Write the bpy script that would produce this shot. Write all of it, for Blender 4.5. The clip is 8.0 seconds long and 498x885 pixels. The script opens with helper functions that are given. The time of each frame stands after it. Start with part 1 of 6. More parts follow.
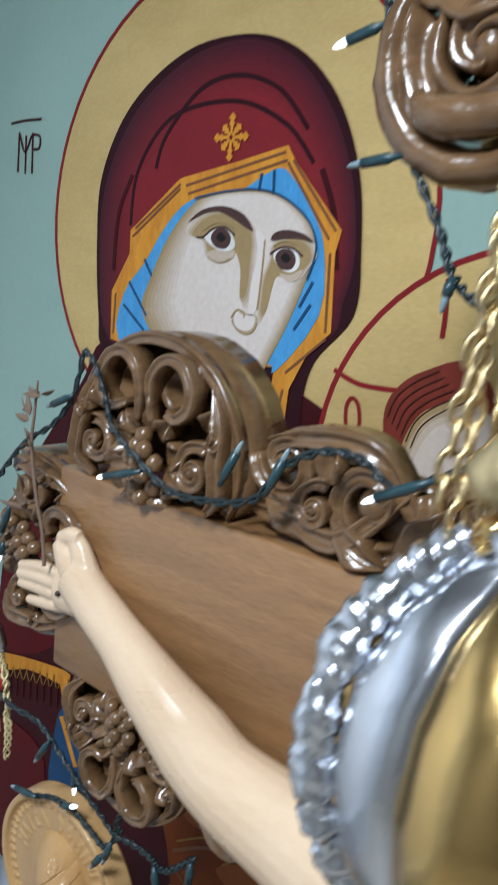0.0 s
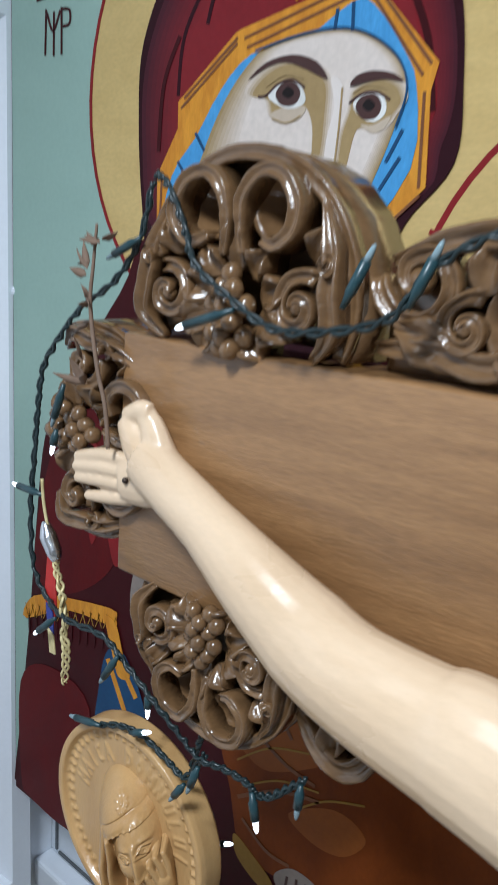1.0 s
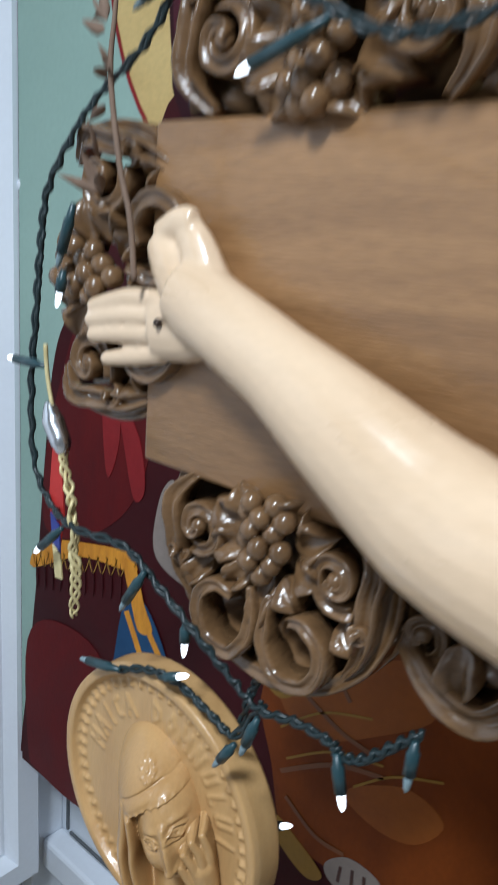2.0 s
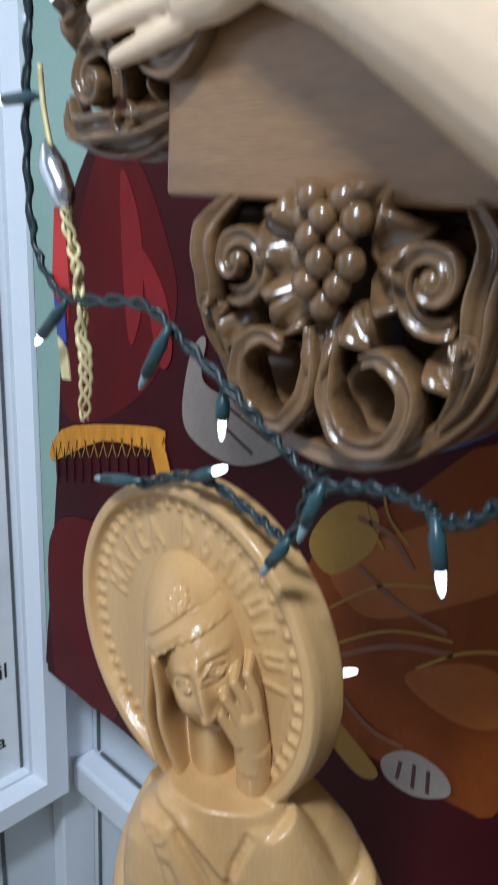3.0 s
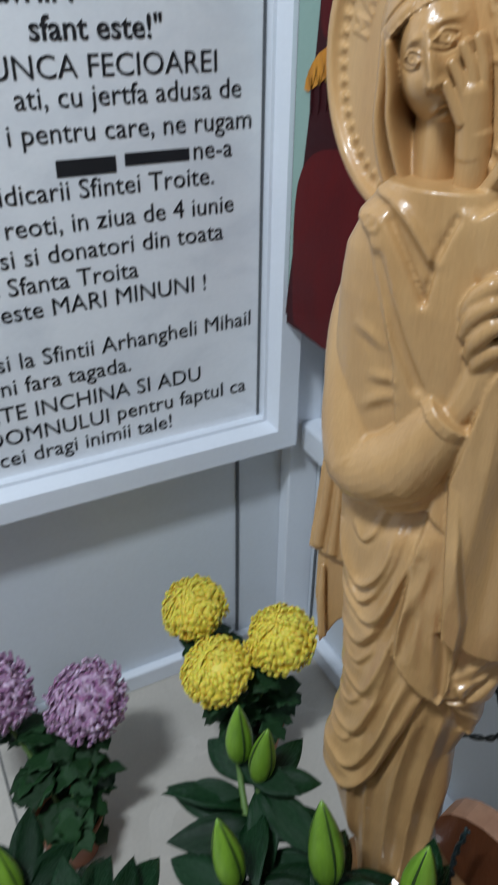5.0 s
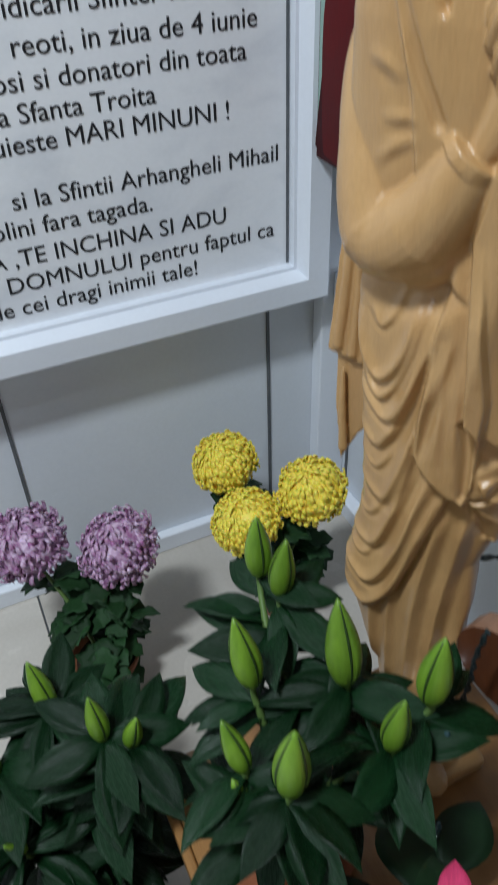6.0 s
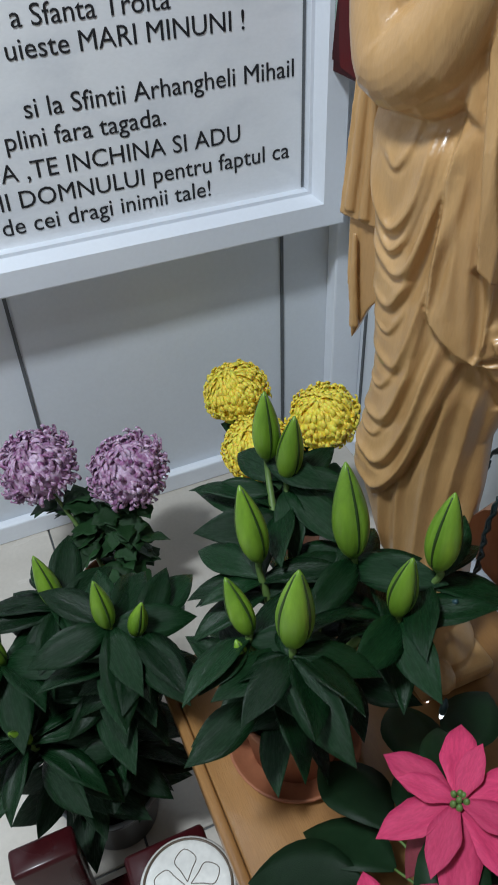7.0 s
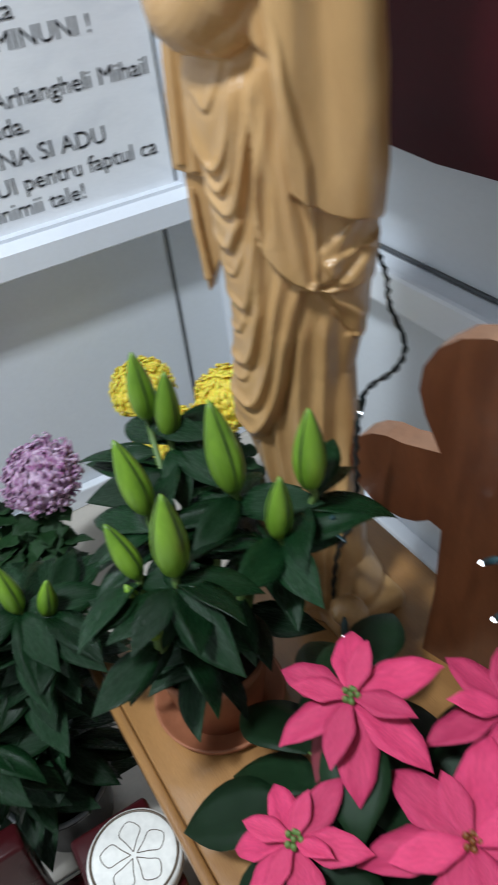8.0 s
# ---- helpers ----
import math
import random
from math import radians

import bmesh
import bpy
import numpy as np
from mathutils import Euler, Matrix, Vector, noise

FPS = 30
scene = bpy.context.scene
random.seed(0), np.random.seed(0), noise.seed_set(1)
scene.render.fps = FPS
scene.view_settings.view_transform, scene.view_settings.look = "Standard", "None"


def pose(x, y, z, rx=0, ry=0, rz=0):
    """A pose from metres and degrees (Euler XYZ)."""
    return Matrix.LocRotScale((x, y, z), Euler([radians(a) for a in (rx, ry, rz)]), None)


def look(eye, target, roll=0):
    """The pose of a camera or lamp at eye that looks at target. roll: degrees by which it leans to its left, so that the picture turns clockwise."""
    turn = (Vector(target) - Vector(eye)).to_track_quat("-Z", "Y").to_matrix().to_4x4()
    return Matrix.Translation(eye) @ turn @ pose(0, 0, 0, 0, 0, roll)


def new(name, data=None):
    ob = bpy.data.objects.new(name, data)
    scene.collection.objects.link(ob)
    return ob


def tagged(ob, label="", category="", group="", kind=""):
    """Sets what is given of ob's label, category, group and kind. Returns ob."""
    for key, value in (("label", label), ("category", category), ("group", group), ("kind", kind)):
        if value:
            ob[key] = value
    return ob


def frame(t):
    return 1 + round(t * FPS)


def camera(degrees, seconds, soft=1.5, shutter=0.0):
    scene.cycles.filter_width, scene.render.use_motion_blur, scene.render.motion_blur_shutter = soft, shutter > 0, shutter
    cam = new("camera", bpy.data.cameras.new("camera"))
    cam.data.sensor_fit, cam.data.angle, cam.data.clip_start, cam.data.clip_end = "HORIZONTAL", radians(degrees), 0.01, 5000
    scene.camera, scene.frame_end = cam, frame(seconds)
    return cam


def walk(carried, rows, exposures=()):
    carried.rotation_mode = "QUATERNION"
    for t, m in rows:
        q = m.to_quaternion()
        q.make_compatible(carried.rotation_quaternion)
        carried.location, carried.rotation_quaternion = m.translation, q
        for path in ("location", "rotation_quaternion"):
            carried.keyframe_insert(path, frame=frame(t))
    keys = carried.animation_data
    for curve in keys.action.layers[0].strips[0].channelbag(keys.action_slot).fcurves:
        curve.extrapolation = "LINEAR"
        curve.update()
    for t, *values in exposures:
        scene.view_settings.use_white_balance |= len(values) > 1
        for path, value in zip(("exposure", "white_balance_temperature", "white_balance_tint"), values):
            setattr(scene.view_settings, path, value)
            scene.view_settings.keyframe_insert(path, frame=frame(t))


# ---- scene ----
cam = camera(36.7, 8.0, 1.7, 0.6)
PATH = [
    (0, (-0.044, 0.195, 2.156), (-1.108, 1.521, 1.786), 5.5),
    (0.5, (-0.094, 0.191, 2.095), (-1.156, 1.509, 1.695), 4.9),
    (1, (-0.157, 0.225, 2.017), (-1.23, 1.53, 1.599), 4.1),
    (1.2, (-0.176, 0.243, 1.99), (-1.248, 1.547, 1.57), 3.9),
    (2.3, (-0.31, 0.348, 1.819), (-1.418, 1.603, 1.344), 4.4),
    (2.5, (-0.319, 0.36, 1.783), (-1.439, 1.597, 1.288), 4.1),
    (3, (-0.337, 0.381, 1.71), (-1.461, 1.6, 1.183), 3.0),
    (3.5, (-0.317, 0.385, 1.646), (-1.481, 1.502, 0.994), 1.3),
    (4, (-0.284, 0.345, 1.584), (-1.543, 1.261, 0.809), 1.1),
    (4.5, (-0.249, 0.322, 1.529), (-1.567, 1.101, 0.702), 1.1),
    (5, (-0.2, 0.309, 1.474), (-1.508, 0.994, 0.552), 0.7),
    (5.2, (-0.202, 0.318, 1.48), (-1.476, 0.964, 0.484), 0.4),
    (6.3, (-0.123, 0.322, 1.319), (-1.36, 0.847, 0.214), -2.5),
    (6.5, (-0.101, 0.303, 1.298), (-1.358, 0.829, 0.217), -2.2),
    (7, (-0.1, 0.299, 1.27), (-1.333, 0.793, 0.146), -2.5),
    (7.5, (-0.07, 0.317, 1.255), (-1.298, 0.821, 0.13), -3.9),
    (8, (-0.003, 0.336, 1.221), (-1.215, 0.947, 0.132), -7.7),
]
walk(cam, [(t, look(eye, target, roll)) for t, eye, target, roll in PATH],
     [(0, -0.20, 6080, 10), (1, -0.12, 6080, 10), (2.5, -0.02, 6050, 10), (3, 0.12, 5850, 10), (3.5, 0.28, 5900, 9.5), (4, 0.14, 5850, 9), (5, 0.02, 6150, 10), (6.5, 0.16, 6300, 10), (7.2, 0.22, 6350, 10), (8, 0.56, 6350, 10)])

# ---- light ----
world = bpy.data.worlds.new("room_air")
world.use_nodes = True
world.node_tree.nodes["Background"].inputs[0].default_value = (0.75, 0.85, 1.0, 1)
world.node_tree.nodes["Background"].inputs[1].default_value = 0.012
scene.world = world
scene.view_settings.exposure = 0.0


def ceiling_lamp(x, y, z, sx, sy, watts, colour):
    lamp = bpy.data.lights.new("ceiling_lamp", "AREA")
    lamp.shape, lamp.size, lamp.size_y, lamp.energy, lamp.color = "RECTANGLE", sx, sy, watts, colour
    ob = new("ceiling_lamp", lamp)
    ob.matrix_world = pose(x, y, z)
    return ob


ceiling_lamp(-0.22, -0.45, 3.05, 0.22, 0.4, 56, (0.86, 0.94, 1.0))
# added fill lamp, no known fixture: weak light from further in front
ceiling_lamp(0.3, -1.7, 3.05, 0.22, 0.45, 10, (0.82, 0.91, 1.0))

# ---- materials ----


def material(name, colour, rough=0.5, metal=0.0, dark=None, scale=8.0, stretch=(1, 1, 1), amount=0.5, bump=0.1,
             fine=120.0, coat=0.0, wear=0.15, spread=(0.35, 0.65), random_tint=0.0, subsurface=0.0, island=False, gloss=0.5):
    """A surface with a broad drift between two colours, a fine grain, and relief."""
    m = bpy.data.materials.new(name)
    m.use_nodes = True
    n, l = m.node_tree.nodes, m.node_tree.links
    b = n["Principled BSDF"]
    dark = dark or tuple(c * 0.6 for c in colour)
    co = n.new("ShaderNodeTexCoord")
    mp = n.new("ShaderNodeMapping")
    mp.inputs["Scale"].default_value = stretch
    l.new(co.outputs["Object"], mp.inputs["Vector"])
    big = n.new("ShaderNodeTexNoise")
    big.inputs["Scale"].default_value, big.inputs["Detail"].default_value = scale, 5
    big.inputs["Distortion"].default_value = 0.6
    l.new(mp.outputs[0], big.inputs["Vector"])
    ramp = n.new("ShaderNodeValToRGB")
    ramp.color_ramp.elements[0].position, ramp.color_ramp.elements[1].position = spread
    ramp.color_ramp.elements[0].color, ramp.color_ramp.elements[1].color = (*dark, 1), (*colour, 1)
    l.new(big.outputs["Fac"], ramp.inputs["Fac"])
    plain = n.new("ShaderNodeMix")
    plain.data_type = "RGBA"
    plain.inputs["Factor"].default_value = amount
    plain.inputs["A"].default_value = (*colour, 1)
    l.new(ramp.outputs["Color"], plain.inputs["B"])
    small = n.new("ShaderNodeTexNoise")
    small.inputs["Scale"].default_value, small.inputs["Detail"].default_value = fine, 3
    l.new(mp.outputs[0], small.inputs["Vector"])
    grain = n.new("ShaderNodeMapRange")
    grain.inputs["To Min"].default_value, grain.inputs["To Max"].default_value = 1 - wear, 1 + wear
    l.new(small.outputs["Fac"], grain.inputs["Value"])
    shade = n.new("ShaderNodeMix")
    shade.data_type, shade.blend_type = "RGBA", "MULTIPLY"
    shade.inputs["Factor"].default_value = 1
    l.new(plain.outputs["Result"], shade.inputs["A"])
    l.new(grain.outputs[0], shade.inputs["B"])
    last = shade.outputs["Result"]
    if random_tint:
        if island:
            info = n.new("ShaderNodeNewGeometry").outputs["Random Per Island"]
        else:
            info = n.new("ShaderNodeObjectInfo").outputs["Random"]
        r = n.new("ShaderNodeMapRange")
        r.inputs["To Min"].default_value, r.inputs["To Max"].default_value = 1 - random_tint, 1 + random_tint
        l.new(info, r.inputs["Value"])
        tint = n.new("ShaderNodeMix")
        tint.data_type, tint.blend_type = "RGBA", "MULTIPLY"
        tint.inputs["Factor"].default_value = 1
        l.new(last, tint.inputs["A"])
        l.new(r.outputs[0], tint.inputs["B"])
        last = tint.outputs["Result"]
    l.new(last, b.inputs["Base Color"])
    rr = n.new("ShaderNodeMapRange")
    rr.inputs["To Min"].default_value, rr.inputs["To Max"].default_value = max(rough - 0.08, 0.02), min(rough + 0.1, 1)
    l.new(big.outputs["Fac"], rr.inputs["Value"])
    l.new(rr.outputs[0], b.inputs["Roughness"])
    b.inputs["Metallic"].default_value = metal
    b.inputs["Specular IOR Level"].default_value = gloss
    b.inputs["Coat Weight"].default_value = coat
    b.inputs["Coat Roughness"].default_value = 0.12
    if subsurface:
        b.inputs["Subsurface Weight"].default_value = subsurface
        b.inputs["Subsurface Radius"].default_value = (0.01, 0.006, 0.003)
    bp = n.new("ShaderNodeBump")
    bp.inputs["Strength"].default_value, bp.inputs["Distance"].default_value = bump, 0.002
    l.new(small.outputs["Fac"], bp.inputs["Height"])
    l.new(bp.outputs[0], b.inputs["Normal"])
    return m


def glow(name, colour, strength):
    m = bpy.data.materials.new(name)
    m.use_nodes = True
    b = m.node_tree.nodes["Principled BSDF"]
    b.inputs["Base Color"].default_value = (*colour, 1)
    b.inputs["Emission Color"].default_value = (*colour, 1)
    b.inputs["Emission Strength"].default_value = strength
    b.inputs["Roughness"].default_value = 0.15
    return m


CARVED = material("varnished_walnut", (0.175, 0.095, 0.042), 0.22, dark=(0.060, 0.030, 0.013), scale=22, stretch=(1, 1, 3), bump=0.35, coat=0.5, wear=0.2)
BEAM = material("oiled_oak", (0.28, 0.145, 0.058), 0.38, dark=(0.12, 0.053, 0.018), scale=4, stretch=(1, 5, 10), fine=70, bump=0.35, coat=0.4, wear=0.38)
PALE = material("pale_limewood", (0.70, 0.515, 0.345), 0.28, dark=(0.58, 0.40, 0.245), scale=7, stretch=(1, 3, 3), bump=0.06, coat=0.4, wear=0.06)
FIGURE = material("honey_limewood", (0.51, 0.308, 0.130), 0.33, dark=(0.36, 0.188, 0.065), scale=6, stretch=(4, 4, 0.7), bump=0.15, coat=0.3, wear=0.1, gloss=0.4)
BOARD = material("pine_board", (0.34, 0.17, 0.055), 0.4, dark=(0.17, 0.075, 0.024), scale=5, stretch=(0.7, 5, 5), bump=0.2, coat=0.3, wear=0.2)
REDWOOD = material("red_stained_wood", (0.115, 0.037, 0.014), 0.33, dark=(0.045, 0.013, 0.006), scale=14, stretch=(3, 3, 0.6), bump=0.2, coat=0.4, wear=0.25)
REDWOOD_CUT = material("cut_wood_edge", (0.33, 0.19, 0.12), 0.5, dark=(0.25, 0.12, 0.07), scale=16, bump=0.2, wear=0.25)
PVC = material("white_plastic", (0.84, 0.88, 0.94), 0.32, dark=(0.78, 0.82, 0.90), scale=3, amount=0.5, bump=0.02, wear=0.03)
PVC_PANEL = material("matt_plastic_panel", (0.72, 0.76, 0.81), 0.4, dark=(0.66, 0.70, 0.75), scale=2, bump=0.03, wear=0.04)
GASKET = material("grey_gasket", (0.12, 0.13, 0.14), 0.6, bump=0.02)
MARBLE = material("white_marble", (0.88, 0.90, 0.93), 0.22, dark=(0.70, 0.73, 0.78), scale=5, stretch=(1, 1, 1.7), amount=0.75, spread=(0.28, 0.52), bump=0.02, wear=0.04)
TILE = material("beige_stone_tile", (0.60, 0.56, 0.50), 0.25, dark=(0.47, 0.43, 0.37), scale=6, bump=0.03, wear=0.08, random_tint=0.06)
PLASTER = material("warm_grey_plaster", (0.42, 0.41, 0.39), 0.8, dark=(0.36, 0.35, 0.33), scale=4, bump=0.1, wear=0.04)
INK = material("black_engraved_paint", (0.015, 0.016, 0.02), 0.5, bump=0.02)
ICON_GREEN = material("sage_green_paint", (0.33, 0.47, 0.41), 0.4, dark=(0.26, 0.385, 0.335), scale=3, bump=0.06, wear=0.06, gloss=0.2)
GOLD_LEAF = material("gold_leaf", (0.70, 0.50, 0.20), 0.4, 0.4, dark=(0.58, 0.39, 0.14), scale=9, stretch=(1, 1, 2.5), bump=0.12, wear=0.14)
MAROON = material("maroon_paint", (0.11, 0.006, 0.007), 0.4, dark=(0.055, 0.004, 0.006), scale=7, stretch=(2, 1, 0.8), bump=0.06, gloss=0.12)
MAROON_DARK = material("dark_maroon_paint", (0.030, 0.005, 0.009), 0.4, dark=(0.018, 0.003, 0.006), scale=5, bump=0.05, gloss=0.12)
WINE = material("deep_wine_paint", (0.050, 0.005, 0.007), 0.4, dark=(0.024, 0.003, 0.005), scale=5, bump=0.05, gloss=0.12)
MAROON_LIGHT = material("bright_maroon_paint", (0.215, 0.014, 0.019), 0.4, dark=(0.15, 0.010, 0.015), scale=9, bump=0.05, gloss=0.12)
HOOD_STEPS = [material("hood_paint", tuple(a + (b - a) * k / 8 for a, b in zip((0.06, 0.007, 0.015), (0.21, 0.013, 0.018))), 0.4, dark=tuple(0.75 * (a + (b - a) * k / 8) for a, b in zip((0.06, 0.007, 0.015), (0.21, 0.013, 0.018))), scale=7, bump=0.05, gloss=0.2) for k in range(9)]
RED_LINE = material("red_line_paint", (0.24, 0.017, 0.02), 0.45, bump=0.05, gloss=0.12)
SKY_BLUE = material("sky_blue_paint", (0.085, 0.34, 0.66), 0.4, dark=(0.05, 0.24, 0.52), scale=26, stretch=(3, 1, 1), bump=0.06, gloss=0.2)
NAVY = material("deep_blue_paint", (0.02, 0.075, 0.17), 0.4, dark=(0.012, 0.04, 0.10), scale=8, bump=0.05, gloss=0.12)
OCHRE = material("orange_ochre_paint", (0.68, 0.29, 0.03), 0.4, dark=(0.42, 0.13, 0.012), scale=22, stretch=(4, 1, 1), bump=0.08, gloss=0.2)
BROWN_LINE = material("brown_line_paint", (0.19, 0.06, 0.015), 0.45, bump=0.05)
RUST = material("rust_orange_paint", (0.20, 0.046, 0.008), 0.4, dark=(0.10, 0.020, 0.005), scale=7, stretch=(2, 1, 1), bump=0.06, gloss=0.12)
OCHRE_DEEP = material("bright_rust_paint", (0.30, 0.088, 0.016), 0.4, dark=(0.23, 0.06, 0.012), scale=7, bump=0.05, gloss=0.2)
MUSTARD = material("mustard_paint", (0.34, 0.19, 0.035), 0.4, dark=(0.24, 0.12, 0.02), scale=10, bump=0.05, gloss=0.2)
FLESH = material("ivory_paint", (0.74, 0.66, 0.61), 0.4, dark=(0.66, 0.55, 0.48), scale=6, bump=0.04, wear=0.03, gloss=0.2)
FLESH_STEPS = [material("flesh_paint", tuple(a + (b - a) * k / 8 for a, b in zip((0.36, 0.25, 0.115), (0.70, 0.61, 0.55))), 0.4, dark=tuple(a + (b - a) * k / 8 for a, b in zip((0.31, 0.20, 0.085), (0.65, 0.55, 0.48))), scale=8, bump=0.04, gloss=0.2) for k in range(9)]
EYE_WHITE = material("white_paint", (0.78, 0.77, 0.74), 0.4, bump=0.03, gloss=0.2)
PUPIL = material("black_paint", (0.012, 0.008, 0.008), 0.4, bump=0.03, gloss=0.2)
IRIS = material("umber_paint", (0.055, 0.014, 0.010), 0.35, bump=0.03)
GREY_PAINT = material("grey_tan_paint", (0.27, 0.22, 0.19), 0.45, dark=(0.19, 0.15, 0.13), scale=9, bump=0.05)
ROSE = material("rose_paint", (0.42, 0.13, 0.10), 0.4, bump=0.03)
HAIR_RED = material("chestnut_paint", (0.20, 0.035, 0.022), 0.4, dark=(0.12, 0.02, 0.014), scale=20, stretch=(3, 1, 1), bump=0.05, gloss=0.2)
SILVER = material("chased_silver", (0.78, 0.80, 0.84), 0.2, 1.0, dark=(0.60, 0.63, 0.70), scale=30, bump=0.35, fine=60, wear=0.1)
BRASS = material("polished_brass", (0.80, 0.55, 0.22), 0.2, 1.0, dark=(0.62, 0.38, 0.12), scale=25, bump=0.25, fine=60)
BRASS_OLD = material("pale_gilt_chain", (0.72, 0.56, 0.30), 0.3, 1.0, bump=0.2)
IRON = material("dark_iron", (0.07, 0.05, 0.04), 0.4, 0.8, bump=0.1)
CABLE = material("dark_green_cable", (0.010, 0.022, 0.024), 0.4, dark=(0.006, 0.012, 0.014), scale=40, bump=0.1)
SOCKET = material("teal_green_socket", (0.018, 0.052, 0.062), 0.35, dark=(0.012, 0.035, 0.042), scale=40, bump=0.05)
LED = glow("lit_bulb", (0.86, 0.93, 1.0), 3.0)
LED_OFF = material("clear_dull_bulb", (0.22, 0.30, 0.33), 0.15, bump=0.02)
RED_CLOTH = material("scarlet_ribbon", (0.46, 0.022, 0.018), 0.6, bump=0.2)
BLUE_CLOTH = material("blue_ribbon", (0.025, 0.04, 0.22), 0.6, bump=0.2)
GOLD_THREAD = material("gold_thread", (0.66, 0.56, 0.30), 0.5, 0.2, dark=(0.46, 0.36, 0.15), scale=60, bump=0.5)
DRY = material("dried_stalk", (0.20, 0.13, 0.09), 0.8, dark=(0.12, 0.075, 0.05), scale=30, bump=0.4)
YELLOW = material("yellow_petal", (1.0, 0.80, 0.11), 0.5, dark=(1.0, 0.74, 0.07), scale=30, bump=0.05, random_tint=0.03, island=True, subsurface=0.6)
MAUVE = material("mauve_petal", (0.72, 0.54, 0.70), 0.5, dark=(0.26, 0.06, 0.21), scale=70, bump=0.1, amount=0.9, random_tint=0.22, island=True, subsurface=0.1)
MUM_LEAF = material("dark_green_leaf", (0.016, 0.052, 0.016), 0.5, dark=(0.008, 0.028, 0.009), scale=20, bump=0.3, random_tint=0.3, gloss=0.2)
LILY_LEAF = material("glossy_green_leaf", (0.006, 0.028, 0.009), 0.26, dark=(0.003, 0.011, 0.004), scale=16, stretch=(4, 0.4, 1), bump=0.4, random_tint=0.35, gloss=0.2)
BUD = material("lime_green_bud", (0.17, 0.31, 0.024), 0.36, dark=(0.045, 0.12, 0.01), scale=16, stretch=(3, 3, 0.5), bump=0.15, random_tint=0.15)
BUD_SEAM = material("dark_bud_seam", (0.022, 0.055, 0.008), 0.5, bump=0.1)
STEM = material("green_stem", (0.12, 0.20, 0.05), 0.5, dark=(0.07, 0.13, 0.03), scale=20, bump=0.2)
PINK = material("pink_bract", (0.58, 0.052, 0.140), 0.5, dark=(0.36, 0.024, 0.080), scale=9, stretch=(4, 1, 1), amount=0.5, bump=0.3, random_tint=0.18, subsurface=0.08, gloss=0.2)
PINK_DULL = material("dull_plum_bract", (0.20, 0.035, 0.05), 0.5, dark=(0.12, 0.03, 0.03), scale=14, bump=0.25, gloss=0.2)
POIN_LEAF = material("deep_green_leaf", (0.008, 0.024, 0.009), 0.45, dark=(0.004, 0.013, 0.005), scale=12, bump=0.25, random_tint=0.3, gloss=0.2)
TERRACOTTA = material("terracotta", (0.33, 0.12, 0.055), 0.6, dark=(0.26, 0.085, 0.04), scale=12, bump=0.2)
DARK_POT = material("black_plastic_pot", (0.025, 0.026, 0.03), 0.3, bump=0.03)
GREY_RIM = material("grey_pot_rim", (0.36, 0.39, 0.43), 0.35, bump=0.03)
SOIL = material("dark_soil", (0.03, 0.022, 0.016), 0.9, dark=(0.015, 0.011, 0.008), scale=60, bump=0.9, gloss=0.2)
LACQUER = material("dark_red_lacquer", (0.045, 0.005, 0.007), 0.28, dark=(0.028, 0.004, 0.005), scale=8, bump=0.03, coat=0.15, gloss=0.3)
CHINA = material("white_china", (0.78, 0.77, 0.73), 0.2, bump=0.03)
SEPIA = material("sepia_line", (0.10, 0.07, 0.045), 0.4, bump=0.02)

# ---- mesh tools ----


def part(name, bm, mat, parent=None, label="", smooth=True):
    """Links a bmesh as one mesh object, under a thing or part."""
    me = bpy.data.meshes.new(name)
    bm.normal_update()
    bm.to_mesh(me)
    bm.free()
    if smooth:
        for p in me.polygons:
            p.use_smooth = True
    me.materials.append(mat)
    ob = new(name, me)
    if parent:
        ob.parent = parent
    return tagged(ob, label)


def thing(name, label, category, at=(0, 0, 0), group="", kind=""):
    ob = new(name)
    ob.location = at
    ob.empty_display_size = 0.05
    return tagged(ob, label, category, group, kind)


def box(bm, x0, x1, y0, y1, z0, z1, bevel=0.0, seg=2):
    r = bmesh.ops.create_cube(bm, size=1)
    vs = r["verts"]
    bmesh.ops.scale(bm, vec=(x1 - x0, y1 - y0, z1 - z0), verts=vs)
    bmesh.ops.translate(bm, vec=((x0 + x1) / 2, (y0 + y1) / 2, (z0 + z1) / 2), verts=vs)
    if bevel:
        es = list({e for v in vs for e in v.link_edges})
        bmesh.ops.bevel(bm, geom=es, offset=bevel, segments=seg, affect="EDGES", profile=0.5)
    return bm


def smooth_path(pts, n=6, closed=False):
    """A Catmull-Rom curve through the points."""
    P = [Vector(p) for p in pts]
    k = len(P)
    out = []
    for i in range(k if closed else k - 1):
        a, b, c, d = (P[(i + j) % k] if closed else P[min(max(i + j, 0), k - 1)] for j in (-1, 0, 1, 2))
        for s in range(n):
            t = s / n
            out.append(0.5 * (2 * b + (c - a) * t + (2 * a - 5 * b + 4 * c - d) * t * t + (3 * b - a - 3 * c + d) * t ** 3))
    if not closed:
        out.append(P[-1])
    return out


